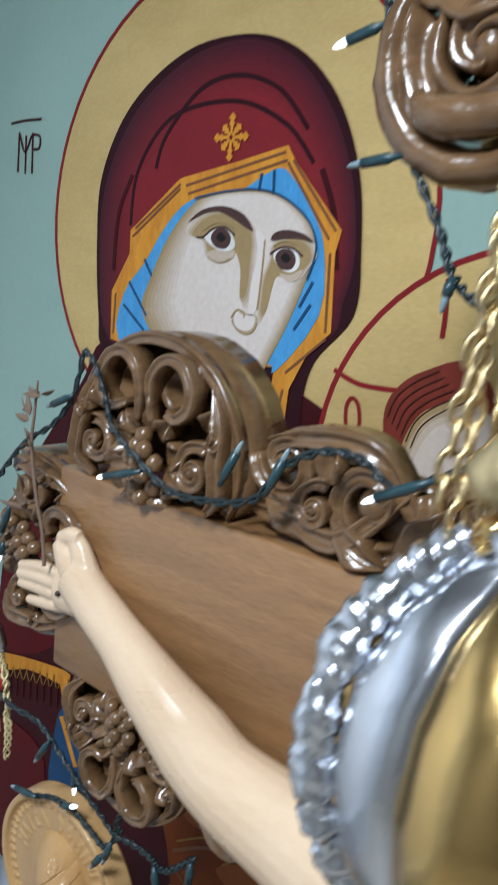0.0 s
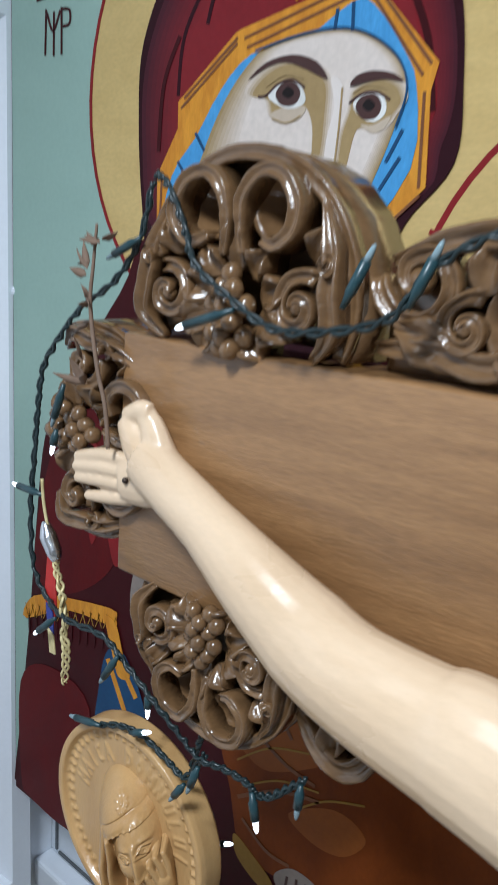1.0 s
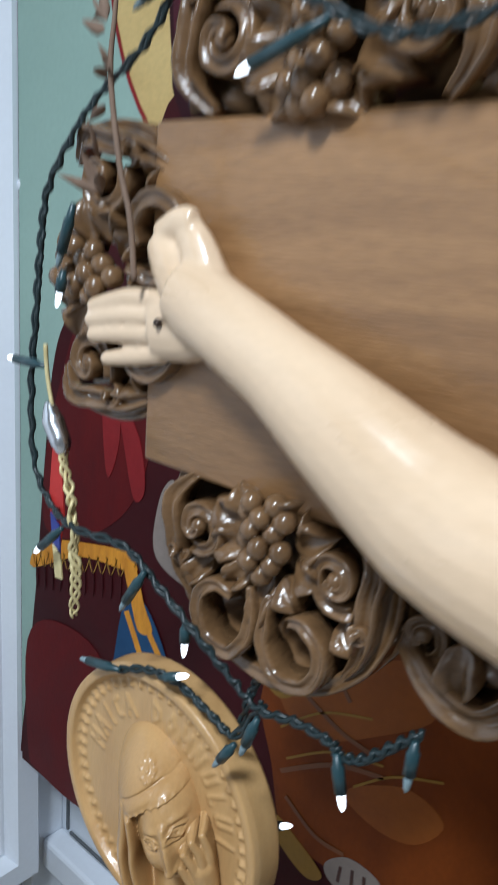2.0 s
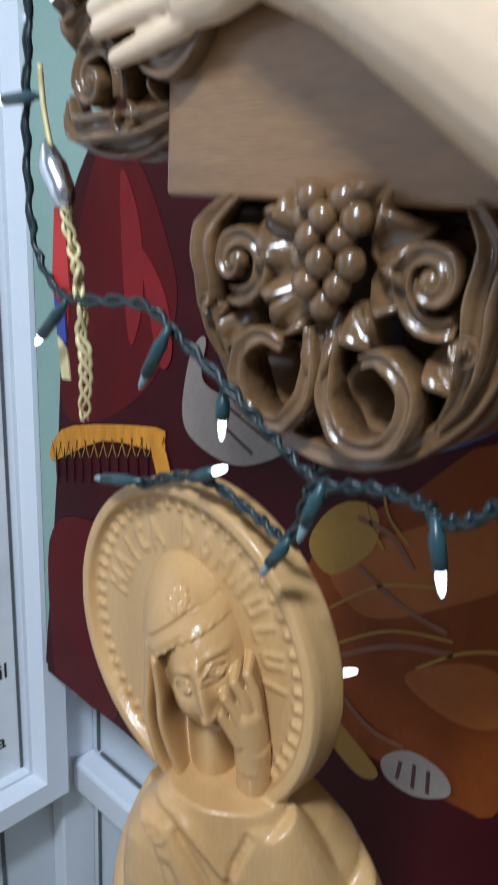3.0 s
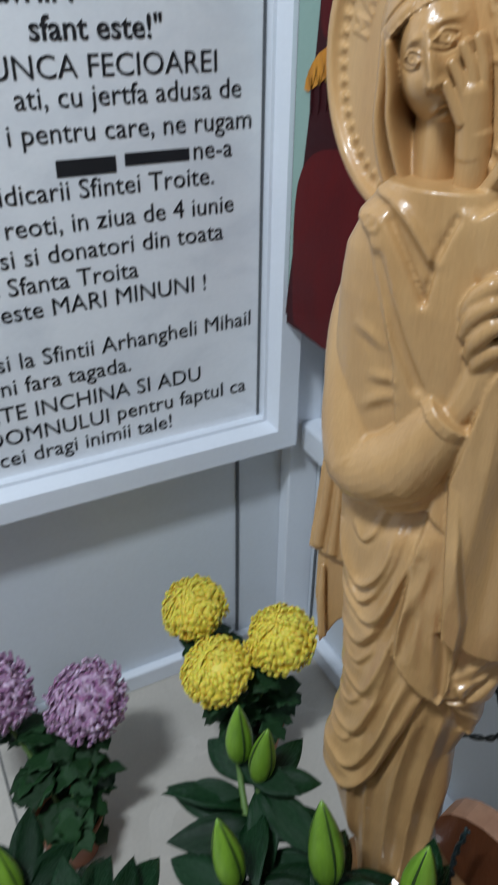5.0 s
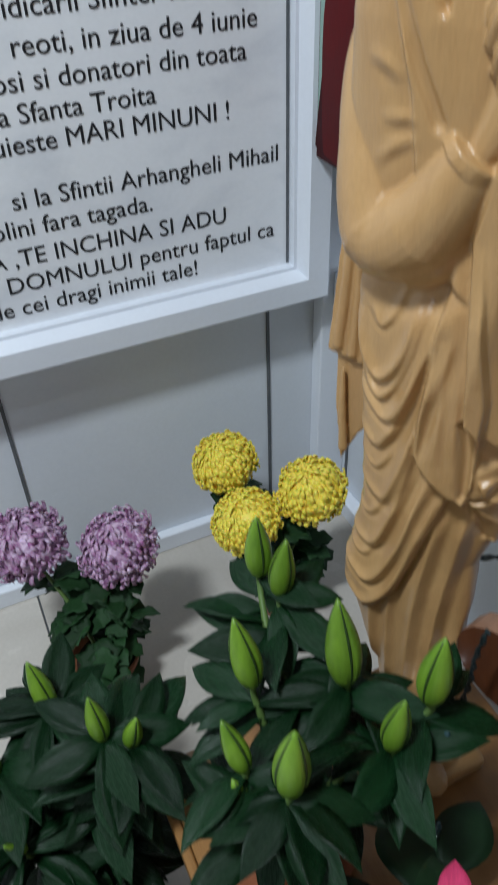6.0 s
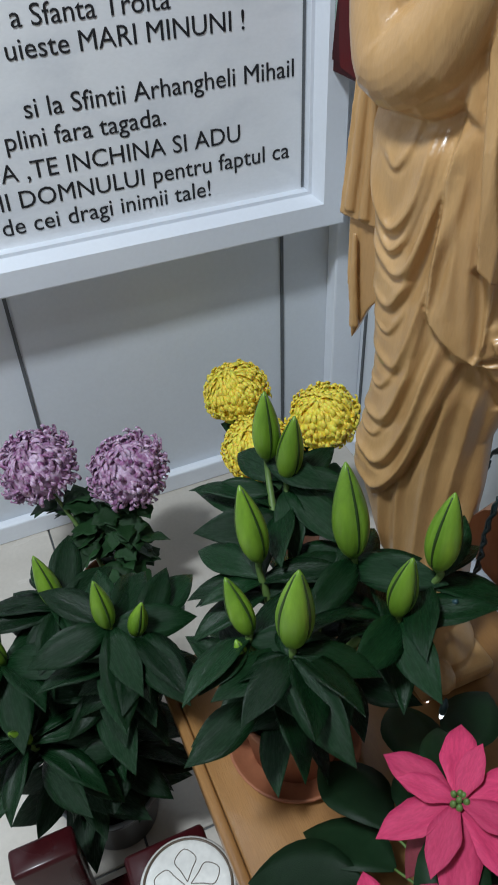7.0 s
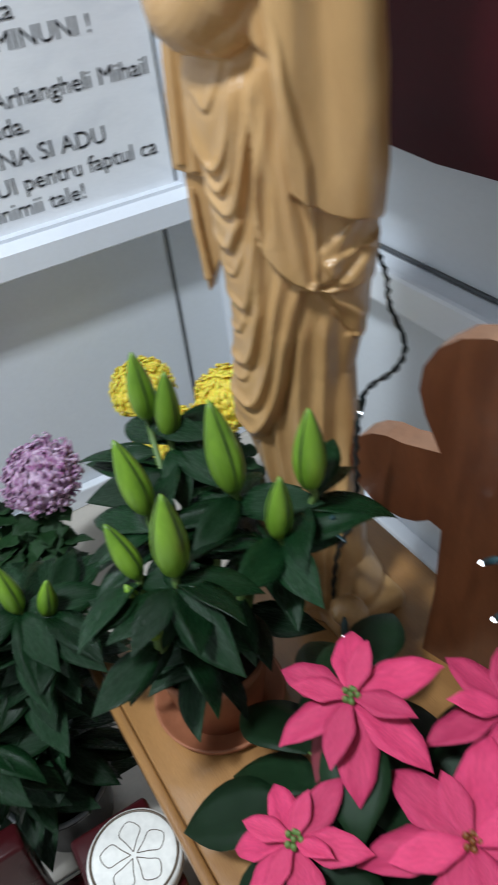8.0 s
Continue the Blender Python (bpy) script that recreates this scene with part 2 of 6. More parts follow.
def sweep(bm, pts, radii, n=8, flat=1.0, up=Vector((0, 1, 0)), caps=True):
    """A tube along the points, its radius going through the list radii, squeezed along up by flat."""
    k = len(pts)
    rings = []
    for i, p in enumerate(pts):
        d = (pts[min(i + 1, k - 1)] - pts[max(i - 1, 0)]).normalized()
        s = d.cross(up)
        if s.length < 1e-4:
            s = d.cross(Vector((1, 0, 0.01)))
        s.normalize()
        u = s.cross(d).normalized()
        f = i / max(k - 1, 1) * (len(radii) - 1)
        j = min(int(f), len(radii) - 2) if len(radii) > 1 else 0
        r = radii[0] if len(radii) == 1 else radii[j] + (radii[j + 1] - radii[j]) * (f - j)
        rings.append([bm.verts.new(p + s * math.cos(a) * r + u * math.sin(a) * r * flat) for a in (2 * math.pi * q / n for q in range(n))])
    for a, b in zip(rings, rings[1:]):
        for q in range(n):
            bm.faces.new((a[q], a[(q + 1) % n], b[(q + 1) % n], b[q]))
    if caps:
        bm.faces.new(rings[0][::-1])
        bm.faces.new(rings[-1])
    return bm


def ball(bm, c, r, seg=12, squash=(1, 1, 1)):
    v = bmesh.ops.create_uvsphere(bm, u_segments=seg, v_segments=max(seg * 2 // 3, 4), radius=r)["verts"]
    bmesh.ops.scale(bm, vec=squash, verts=v)
    bmesh.ops.translate(bm, vec=c, verts=v)
    return bm


def lathe(bm, profile, n=32, lobes=0, depth=0.0, centre=(0, 0, 0)):
    """Turns (radius, height) pairs round z; lobes ripple the radius."""
    rings = []
    for r, z in profile:
        rings.append([bm.verts.new((centre[0] + math.cos(a) * r * (1 + depth * math.cos(lobes * a)), centre[1] + math.sin(a) * r * (1 + depth * math.cos(lobes * a)), centre[2] + z))
                      for a in (2 * math.pi * q / n for q in range(n))])
    for a, b in zip(rings, rings[1:]):
        for q in range(n):
            bm.faces.new((a[q], a[(q + 1) % n], b[(q + 1) % n], b[q]))
    bm.faces.new(rings[0][::-1])
    bm.faces.new(rings[-1])
    return bm


def blade(bm, length, width, curl=0.3, fold=0.25, tip=1.6, n=8, thick=0.0008, wave=0.0, lobed=0.0, base=0.25, m=None):
    """A leaf or petal along +y, up +z, bent downwards by curl and folded along its rib."""
    rows = []
    for i in range(n + 1):
        t = i / n
        w = width / 2 * (math.sin(math.pi * min(t ** (1 / tip) if t > 0 else 0, 1)) * (1 - base * (1 - t)) + base * 0.4 * (1 - t))
        if lobed:
            w *= 1 + lobed * math.sin(t * math.pi * 5.5)
        y, z = length * t * (1 - 0.25 * curl * t), -length * curl * t * t
        z += wave * math.sin(t * 9) * width
        row = []
        for s in (-1, -0.5, 0, 0.5, 1):
            row.append(Vector((w * s, y, z + abs(s) * w * fold)))
        rows.append(row)
    top = [[bm.verts.new(m @ p if m else p) for p in r] for r in rows]
    lift = Vector((0, 0, -thick))
    low = [[bm.verts.new(m @ (p + lift) if m else p + lift) for p in r] for r in rows]
    for i in range(n):
        for j in range(4):
            bm.faces.new((top[i][j], top[i][j + 1], top[i + 1][j + 1], top[i + 1][j]))
            bm.faces.new((low[i][j + 1], low[i][j], low[i + 1][j], low[i + 1][j + 1]))
        bm.faces.new((top[i][0], top[i + 1][0], low[i + 1][0], low[i][0]))
        bm.faces.new((top[i + 1][4], top[i][4], low[i][4], low[i + 1][4]))
    return bm


def aim(at, direction, spin=0.0):
    """A pose whose +y goes along direction, its +z as upright as can be."""
    d = Vector(direction).normalized()
    s = d.cross(Vector((0, 0, 1)))
    s = Vector((1, 0, 0)) if s.length < 1e-3 else s.normalized()
    u = s.cross(d)
    m = Matrix((s, d, u)).transposed().to_4x4()
    return Matrix.Translation(at) @ m @ Matrix.Rotation(spin, 4, "Y")


# ---- the room ----
def plain(name, mat, x0, x1, y0, y1, z0, z1, label, bevel=0.0, category="structure"):
    return tagged(part(name, box(bmesh.new(), x0, x1, y0, y1, z0, z1, bevel), mat, None, "", False), label, category, "", "structure")


floor = plain("floor", GASKET, -1.6, 2.4, -2.6, 1.3, -0.12, -0.006, "pale beige stone floor with thin grey joints", 0, "floor")
# unseen ceiling and two walls, added to close the room and return light
plain("ceiling", PLASTER, -1.6, 2.4, -2.6, 1.3, 3.1, 3.2, "plain grey ceiling out of view, added to close the room and bounce light", 0, "ceiling")
plain("wall_south", PLASTER, -1.6, 2.4, -2.7, -2.6, 0, 3.1, "plain grey wall out of view, added to close the room and bounce light", 0, "wall")
plain("wall_east", PLASTER, 2.4, 2.5, -2.6, 1.3, 0, 3.1, "plain grey wall out of view, added to close the room and bounce light", 0, "wall")
wall_west = plain("wall_west", PVC_PANEL, -1.6, -1.43, -2.6, 1.11, 0, 3.1, "white plastic panel wall with dark vertical grooves", 0, "wall")
wall_north = plain("wall_north", PVC_PANEL, -1.6, 2.4, 1.11, 1.3, 0, 3.1, "white plastic panel wall behind the shrine", 0, "wall")

# grooves, rails and posts of the plastic walls
for y in (0.924, 0.352, -0.22, -0.79):
    part("groove", box(bmesh.new(), -1.4305, -1.4265, y - 0.0035, y + 0.0035, 0.05, 0.7), GASKET, wall_west, "dark joint between panels", False)
part("base_rail", box(bmesh.new(), -1.43, -1.405, -2.6, 1.075, 0.0, 0.05, 0.004), PVC, wall_west, "white base rail", False)
part("corner_post", box(bmesh.new(), -1.43, -1.39, 1.035, 1.11, 0.05, 3.0, 0.004), PVC, wall_west, "white corner post", False)
part("base_rail", box(bmesh.new(), -1.39, 2.4, 1.075, 1.11, 0.0, 0.05, 0.004), PVC, wall_north, "white base rail", False)
part("middle_rail", box(bmesh.new(), -1.39, 2.4, 1.058, 1.11, 0.585, 0.655, 0.008), PVC, wall_north, "white middle rail", False)
part("groove", box(bmesh.new(), -1.36, 2.4, 1.105, 1.1095, 0.655, 0.661), GASKET, wall_north, "dark gasket above the rail", False)
part("groove", box(bmesh.new(), -1.372, -1.366, 1.105, 1.1095, 0.05, 0.585), GASKET, wall_north, "dark joint between panels", False)
part("groove", box(bmesh.new(), -1.372, -1.366, 1.105, 1.1095, 0.661, 2.9), GASKET, wall_north, "dark joint between panels", False)

# ---- the inscribed plaque in its frame ----
plaque = thing("memorial_plaque", "white veined marble plaque with black inscription in a white plastic frame", "plaque", (-1.43, 0.2, 0.63))
PX = -1.39


def at_plaque(ob):
    ob.matrix_parent_inverse = Matrix.Translation((1.43, -0.2, -0.63))
    return ob


at_plaque(part("slab", box(bmesh.new(), -1.428, PX, -0.85, 0.965, 0.685, 2.35), MARBLE, plaque, "white marble slab with grey veins", False))


def frame_bar(name, a, b, inner_a, inner_b):
    """A mitred frame bar with a sloping inner lip: outer corners a, b and inner corners as (y, z)."""
    bm = bmesh.new()
    def ring(o, i):
        mid = (o[0] + (i[0] - o[0]) * 0.72, o[1] + (i[1] - o[1]) * 0.72)
        return [bm.verts.new((x, p[0], p[1])) for x, p in ((-1.429, o), (-1.344, o), (-1.34, (o[0] + (i[0] - o[0]) * 0.06, o[1] + (i[1] - o[1]) * 0.06)), (-1.34, mid), (-1.37, (o[0] + (i[0] - o[0]) * 0.9, o[1] + (i[1] - o[1]) * 0.9)), (-1.37, i), (-1.429, i))]
    r, s = ring(a, inner_a), ring(b, inner_b)
    for k in range(7):
        bm.faces.new((r[k], r[(k + 1) % 7], s[(k + 1) % 7], s[k]))
    bm.faces.new(r[::-1])
    bm.faces.new(s)
    bmesh.ops.recalc_face_normals(bm, faces=bm.faces)
    return at_plaque(part(name, bm, PVC, plaque, "white plastic frame bar", False))


O = ((-0.92, 0.63), (1.021, 0.63), (1.021, 2.42), (-0.92, 2.42))
N = ((-0.845, 0.697), (0.955, 0.697), (0.955, 2.345), (-0.845, 2.345))
for k, bar in enumerate(("bottom_bar", "side_bar", "top_bar", "side_bar")):
    frame_bar(bar, O[k], O[(k + 1) % 4], N[k], N[(k + 1) % 4])
at_plaque(part("gasket", box(bmesh.new(), -1.3895, -1.388, 0.948, 0.953, 0.7, 2.34), GASKET, plaque, "grey seal", False))

LINES = [  # text, right end, baseline, letter height, bold
    ("GAVRIIL,", 0.896, 1.609, 0.040, 1), ("UL NESECAT, si al", 0.915, 1.478, 0.040, 1), ("avriil !", 0.650, 1.439, 0.040, 1),
    ("sfant este!\"", 0.779, 1.392, 0.040, 1), ("UNCA FECIOAREI", 0.870, 1.343, 0.040, 0), ("ati, cu jertfa adusa de", 0.911, 1.304, 0.038, 0),
    ("i pentru care, ne rugam", 0.931, 1.256, 0.038, 0), ("ne-a", 0.894, 1.214, 0.038, 0), ("idicarii Sfintei Troite.", 0.861, 1.172, 0.038, 0),
    ("reoti, in ziua de 4 iunie", 0.897, 1.122, 0.038, 0), ("osi si donatori din toata", 0.876, 1.076, 0.038, 0), ("a Sfanta Troita", 0.715, 1.031, 0.038, 0),
    ("uieste MARI MINUNI !", 0.843, 0.988, 0.038, 0), ("si la Sfintii Arhangheli Mihail", 0.934, 0.903, 0.038, 0), ("plini fara tagada.", 0.690, 0.858, 0.038, 0),
    ("PA ,TE INCHINA SI ADU", 0.827, 0.808, 0.038, 0), ("II DOMNULUI pentru faptul ca", 0.923, 0.762, 0.038, 0), ("de cei dragi inimii tale!", 0.764, 0.719, 0.038, 0)]
for text, end, base, size, bold in LINES:
    curve = bpy.data.curves.new("line", "FONT")
    curve.body, curve.size, curve.align_x, curve.extrude, curve.resolution_u = text, size, "RIGHT", 0.0004, 3
    curve.offset = 0.0006 if bold else 0.0
    maker = bpy.data.objects.new("maker", curve)
    me = bpy.data.meshes.new_from_object(maker)
    bpy.data.objects.remove(maker)
    me.materials.append(INK)
    ob = new("text_line", me)
    ob.parent = plaque
    ob.matrix_parent_inverse = Matrix.Translation((1.43, -0.2, -0.63))
    ob.matrix_basis = pose(PX + 0.0009, end, base, 90, 0, 90) @ Matrix.Diagonal((1.12, 1.12, 1, 1))
# words kept as plain bars
for y0, y1, z0, z1 in ((0.595, 0.690, 1.206, 1.231), (0.705, 0.815, 1.214, 1.233), (0.86, 0.885, 1.66, 1.69), (0.80, 0.845, 1.66, 1.69)):
    at_plaque(part("text_bar", box(bmesh.new(), PX + 0.0005, PX + 0.0013, y0, y1, z0, z1), INK, plaque, "", False))

for z in (1.93, 2.6):
    knob = tagged(part("screw_cap", ball(bmesh.new(), (-1.338, 0.992, z), 0.012, 16, (0.6, 1, 1)), PVC), "round white plastic screw cap on the frame", "screw cap")

# ---- the painted panel ----
IY = 0.983
icon = thing("icon_panel", "large painted wooden panel with gold halos and red border", "painting", (-0.55, 1.02, 0.915))
ICON_INV = Matrix.Translation((0.55, -1.02, -0.915))


def on_icon(ob):
    ob.matrix_parent_inverse = ICON_INV
    return ob


on_icon(part("panel", box(bmesh.new(), -1.353, 0.25, IY, 1.057, 0.915, 2.92, 0.002), WINE, icon, "dark red painted board", False))


def layer(name, pts, mat, level, n=5, sharp=False, label=""):
    """One flat coat of paint: a smooth outline (x, z) on the panel, at its level."""
    path = [Vector((p[0], p[1])) for p in pts] if sharp else smooth_path([(*p, 0) for p in pts], n, True)
    bm = bmesh.new()
    y = IY - 0.0007 * level
    vs = [bm.verts.new((p[0], y, p[1])) for p in path]
    f = bm.faces.new(vs)
    ex = bmesh.ops.extrude_face_region(bm, geom=[f])
    bmesh.ops.translate(bm, vec=(0, 0.0006, 0), verts=[v for v in ex["geom"] if isinstance(v, bmesh.types.BMVert)])
    bmesh.ops.triangulate(bm, faces=[q for q in bm.faces if len(q.verts) > 4])
    bmesh.ops.recalc_face_normals(bm, faces=bm.faces)
    return on_icon(part(name, bm, mat, icon, label, False))


def stroke(name, pts, width, mat, level, n=8, closed=False):
    """A painted line of even width."""
    path = smooth_path([(p[0], IY - 0.0007 * level, p[1]) for p in pts], n, closed)
    if closed:
        path.append(path[0])
    bm = bmesh.new()
    rows = []
    for i, p in enumerate(path):
        d = path[min(i + 1, len(path) - 1)] - path[max(i - 1, 0)]
        s = Vector((-d.z, 0, d.x)).normalized() * width / 2
        rows.append([bm.verts.new(p + s + Vector((0, o, 0))) if k == 0 else bm.verts.new(p - s + Vector((0, o, 0))) for k, o in ((0, 0), (1, 0), (1, 0.0006), (0, 0.0006))])
    for a, b in zip(rows, rows[1:]):
        for k in range(4):
            bm.faces.new((a[k], a[(k + 1) % 4], b[(k + 1) % 4], b[k]))
    bmesh.ops.recalc_face_normals(bm, faces=bm.faces)
    return on_icon(part(name, bm, mat, icon, "", False))


def arc(cx, cz, r, a0, a1, n=24):
    return [(cx + r * math.cos(radians(a0 + (a1 - a0) * i / n)), cz + r * math.sin(radians(a0 + (a1 - a0) * i / n))) for i in range(n + 1)]


layer("ground_paint", [(-1.338, 0.94), (0.23, 0.94), (0.23, 2.9), (-1.338, 2.9)], ICON_GREEN, 1, sharp=True, label="sage green ground")
HC = (-0.785, 2.225)
layer("halo", arc(*HC, 0.345, 0, 352, 60), GOLD_LEAF, 2, 1, label="gold leaf halo")
stroke("halo_line", arc(*HC, 0.345, 0, 360, 60), 0.006, RED_LINE, 3, 1)
CC = (-0.30, 1.955)
layer("halo", arc(*CC, 0.262, 0, 352, 60), GOLD_LEAF, 4.5, 1, label="gold leaf halo")
stroke("halo_line", arc(*CC, 0.262, 0, 360, 60), 0.007, RED_LINE, 5.2, 1)
# great robe below the shoulders
layer("robe", [(-1.24, 1.685), (-1.188, 1.775), (-1.05, 1.95), (-0.95, 2.05), (-0.55, 2.0), (-0.3, 1.7), (-0.3, 0.95), (-1.325, 0.935), (-1.339, 0.949), (-1.313, 1.118), (-1.3, 1.218), (-1.286, 1.322), (-1.266, 1.511)], WINE, 4, label="dark wine red robe")
layer("robe_light", [(-1.164, 1.773), (-1.097, 1.756), (-1.047, 1.684), (-1.017, 1.594), (-1.06, 1.491), (-1.16, 1.417), (-1.26, 1.399), (-1.265, 1.504), (-1.223, 1.653)], MAROON, 5, label="red robe fold")
layer("robe_fold", [(-1.125, 1.741), (-1.089, 1.685), (-1.081, 1.591), (-1.105, 1.528), (-1.12, 1.609)], RED_LINE, 6.2)
layer("robe_fold", [(-1.087, 1.653), (-1.039, 1.602), (-1.024, 1.531), (-1.046, 1.511), (-1.07, 1.582)], RED_LINE, 6.3)
layer("robe_skirt", [(-1.315, 1.175), (-1.226, 1.246), (-1.101, 1.214), (-1.129, 0.989), (-1.154, 0.926), (-1.284, 0.926), (-1.314, 0.96)], MAROON, 6)
# fringe band
layer("fringe_band", [(-1.294, 1.349), (-1.239, 1.388), (-1.053, 1.43), (-1.035, 1.415), (-1.046, 1.399), (-1.167, 1.383), (-1.294, 1.319)], OCHRE, 7, 3, label="ochre hem band")
for k in range(12):
    x = -1.285 + k * 0.0215
    layer("fringe_tuft", [(x, 1.345 + k * 0.006), (x + 0.0035, 1.305 + k * 0.006), (x + 0.001, 1.285 + k * 0.006), (x - 0.0025, 1.305 + k * 0.006)], WINE, 7, 3)
    stroke("fringe_line", [(x - 0.012, 1.35 + k * 0.006), (x, 1.325 + k * 0.006), (x + 0.014, 1.355 + k * 0.006)], 0.0018, MUSTARD, 7)
layer("sleeve_blue", [(-1.054, 1.351), (-1.01, 1.359), (-0.957, 1.278), (-0.982, 1.223), (-1.078, 1.174), (-1.074, 1.277)], NAVY, 7.4, label="deep blue sleeve")
layer("sleeve_hem", [(-1.062, 1.411), (-1.034, 1.407), (-1.014, 1.36), (-0.995, 1.326), (-1.024, 1.315), (-1.044, 1.358)], OCHRE, 8.45)
# robe hood
layer("hood", [(-1.019, 2.189), (-1.014, 2.291), (-0.957, 2.386), (-0.852, 2.449), (-0.741, 2.46), (-0.657, 2.435), (-0.591, 2.376), (-0.549, 2.293), (-0.533, 2.203), (-0.532, 2.124), (-0.581, 2.062), (-0.594, 2.002), (-0.595, 1.903), (-0.82, 1.802), (-0.983, 2.005), (-1.006, 2.075)], MAROON_DARK, 5.5, label="dark maroon hood outline")
HOOD_OUT = [(-1.01, 2.163), (-1.005, 2.274), (-0.947, 2.375), (-0.846, 2.439), (-0.741, 2.454), (-0.66, 2.426), (-0.595, 2.361), (-0.556, 2.283), (-0.54, 2.2), (-0.548, 2.142), (-0.583, 2.083), (-0.842, 2.025), (-0.979, 2.042)]
HOOD_IN = [(-0.941, 2.167), (-0.933, 2.262), (-0.885, 2.332), (-0.812, 2.377), (-0.738, 2.39), (-0.675, 2.369), (-0.623, 2.32), (-0.587, 2.261), (-0.572, 2.195), (-0.576, 2.154), (-0.604, 2.102), (-0.822, 2.061), (-0.908, 2.068)]
for k in range(9):
    layer("hood_light", [(a[0] + (b[0] - a[0]) * k / 8, a[1] + (b[1] - a[1]) * k / 8) for a, b in zip(HOOD_OUT, HOOD_IN)], HOOD_STEPS[k], 5.8 + 0.1 * k, label="maroon hood" if k == 0 else "")
layer("hood_glow", [(-0.597, 2.274), (-0.57, 2.228), (-0.559, 2.182), (-0.569, 2.161), (-0.575, 2.215)], MAROON_LIGHT, 6.76)
stroke("hood_fold", [(-0.941, 2.217), (-0.93, 2.298), (-0.866, 2.366), (-0.751, 2.38), (-0.663, 2.348), (-0.613, 2.3)], 0.006, MAROON_DARK, 7)
stroke("hood_fold", [(-0.893, 2.298), (-0.875, 2.343), (-0.814, 2.399), (-0.745, 2.411), (-0.677, 2.389), (-0.627, 2.34)], 0.006, MAROON_DARK, 7.3)
stroke("hood_fold", [(-0.975, 2.148), (-0.969, 2.233), (-0.942, 2.29)], 0.007, WINE, 7.5)
stroke("hood_fold", [(-0.563, 2.175), (-0.576, 2.241), (-0.6, 2.293)], 0.008, WINE, 7.5)
# ochre band, blue cap, face
layer("band", [(-0.972, 2.043), (-0.975, 2.117), (-0.938, 2.176), (-0.939, 2.21), (-0.843, 2.282), (-0.835, 2.285), (-0.742, 2.303), (-0.655, 2.322), (-0.639, 2.301), (-0.561, 2.222), (-0.567, 2.195), (-0.56, 2.1), (-0.591, 2.071), (-0.615, 2.02), (-0.618, 1.936), (-0.646, 1.93), (-0.645, 1.992), (-0.642, 2.046), (-0.842, 2.025)], OCHRE, 8, 1, True, "ochre hem of the hood")
for a in ((-0.933, 2.201), (-0.839, 2.27), ), ((-0.828, 2.274), (-0.657, 2.314), ), ((-0.823, 2.263), (-0.653, 2.304), ), ((-0.644, 2.304), (-0.569, 2.221), ), ((-0.652, 2.301), (-0.578, 2.211), ), ((-0.574, 2.195), (-0.568, 2.099), ), ((-0.566, 2.092), (-0.623, 2.041), ), ((-0.624, 2.019), (-0.638, 1.94), ), ((-0.965, 2.114), (-0.966, 2.052), ), ((-0.928, 2.213), (-0.839, 2.276), ):
    stroke("band_line", list(a), 0.0035, BROWN_LINE, 9, 2)
layer("cap", [(-0.952, 2.045), (-0.945, 2.116), (-0.902, 2.165), (-0.862, 2.219), (-0.815, 2.255), (-0.737, 2.263), (-0.674, 2.293), (-0.646, 2.287), (-0.605, 2.24), (-0.584, 2.201), (-0.58, 2.119), (-0.641, 2.039), (-0.662, 2.051), (-0.842, 2.025)], SKY_BLUE, 9, 3, False, "sky blue cap")
for a in ((-0.934, 2.134), (-0.891, 2.087), ), ((-0.944, 2.099), (-0.895, 2.065), ), ((-0.903, 2.169), (-0.885, 2.146), ), ((-0.692, 2.289), (-0.694, 2.267), ), ((-0.672, 2.293), (-0.67, 2.263), ), ((-0.594, 2.131), (-0.616, 2.097), ), ((-0.594, 2.159), (-0.611, 2.126), ):
    stroke("cap_fold", list(a), 0.004, NAVY, 10.5, 2)
FACE_OUT = [(-0.901, 2.092), (-0.888, 2.142), (-0.854, 2.205), (-0.81, 2.25), (-0.771, 2.265), (-0.695, 2.268), (-0.65, 2.258), (-0.609, 2.232), (-0.594, 2.199), (-0.604, 2.163), (-0.619, 2.121), (-0.643, 2.069), (-0.674, 2.022), (-0.742, 2.009), (-0.843, 2.04)]
FACE_IN = [(-0.827, 2.098), (-0.829, 2.141), (-0.812, 2.195), (-0.788, 2.241), (-0.76, 2.258), (-0.695, 2.262), (-0.654, 2.253), (-0.621, 2.228), (-0.609, 2.199), (-0.621, 2.162), (-0.637, 2.12), (-0.66, 2.071), (-0.681, 2.036), (-0.734, 2.025), (-0.784, 2.055)]
for k in range(9):
    layer("face_edge" if k < 8 else "face", [(a[0] + (b[0] - a[0]) * k / 8, a[1] + (b[1] - a[1]) * k / 8) for a, b in zip(FACE_OUT, FACE_IN)], FLESH_STEPS[k], 10 + 0.22 * k, 4, False, "olive shadow of the painted face" if k == 0 else "ivory oval" if k == 8 else "")
SOCKETS = ([(-0.816, 2.21), (-0.794, 2.233), (-0.758, 2.244), (-0.719, 2.234), (-0.694, 2.215), (-0.691, 2.18), (-0.693, 2.13), (-0.705, 2.122), (-0.709, 2.165), (-0.723, 2.189), (-0.736, 2.178), (-0.755, 2.173), (-0.777, 2.183), (-0.786, 2.202)],
           [(-0.665, 2.181), (-0.662, 2.2), (-0.648, 2.21), (-0.623, 2.215), (-0.602, 2.206), (-0.594, 2.189), (-0.604, 2.175), (-0.612, 2.164), (-0.628, 2.156), (-0.646, 2.162), (-0.656, 2.153), (-0.665, 2.11), (-0.675, 2.106), (-0.674, 2.152)])
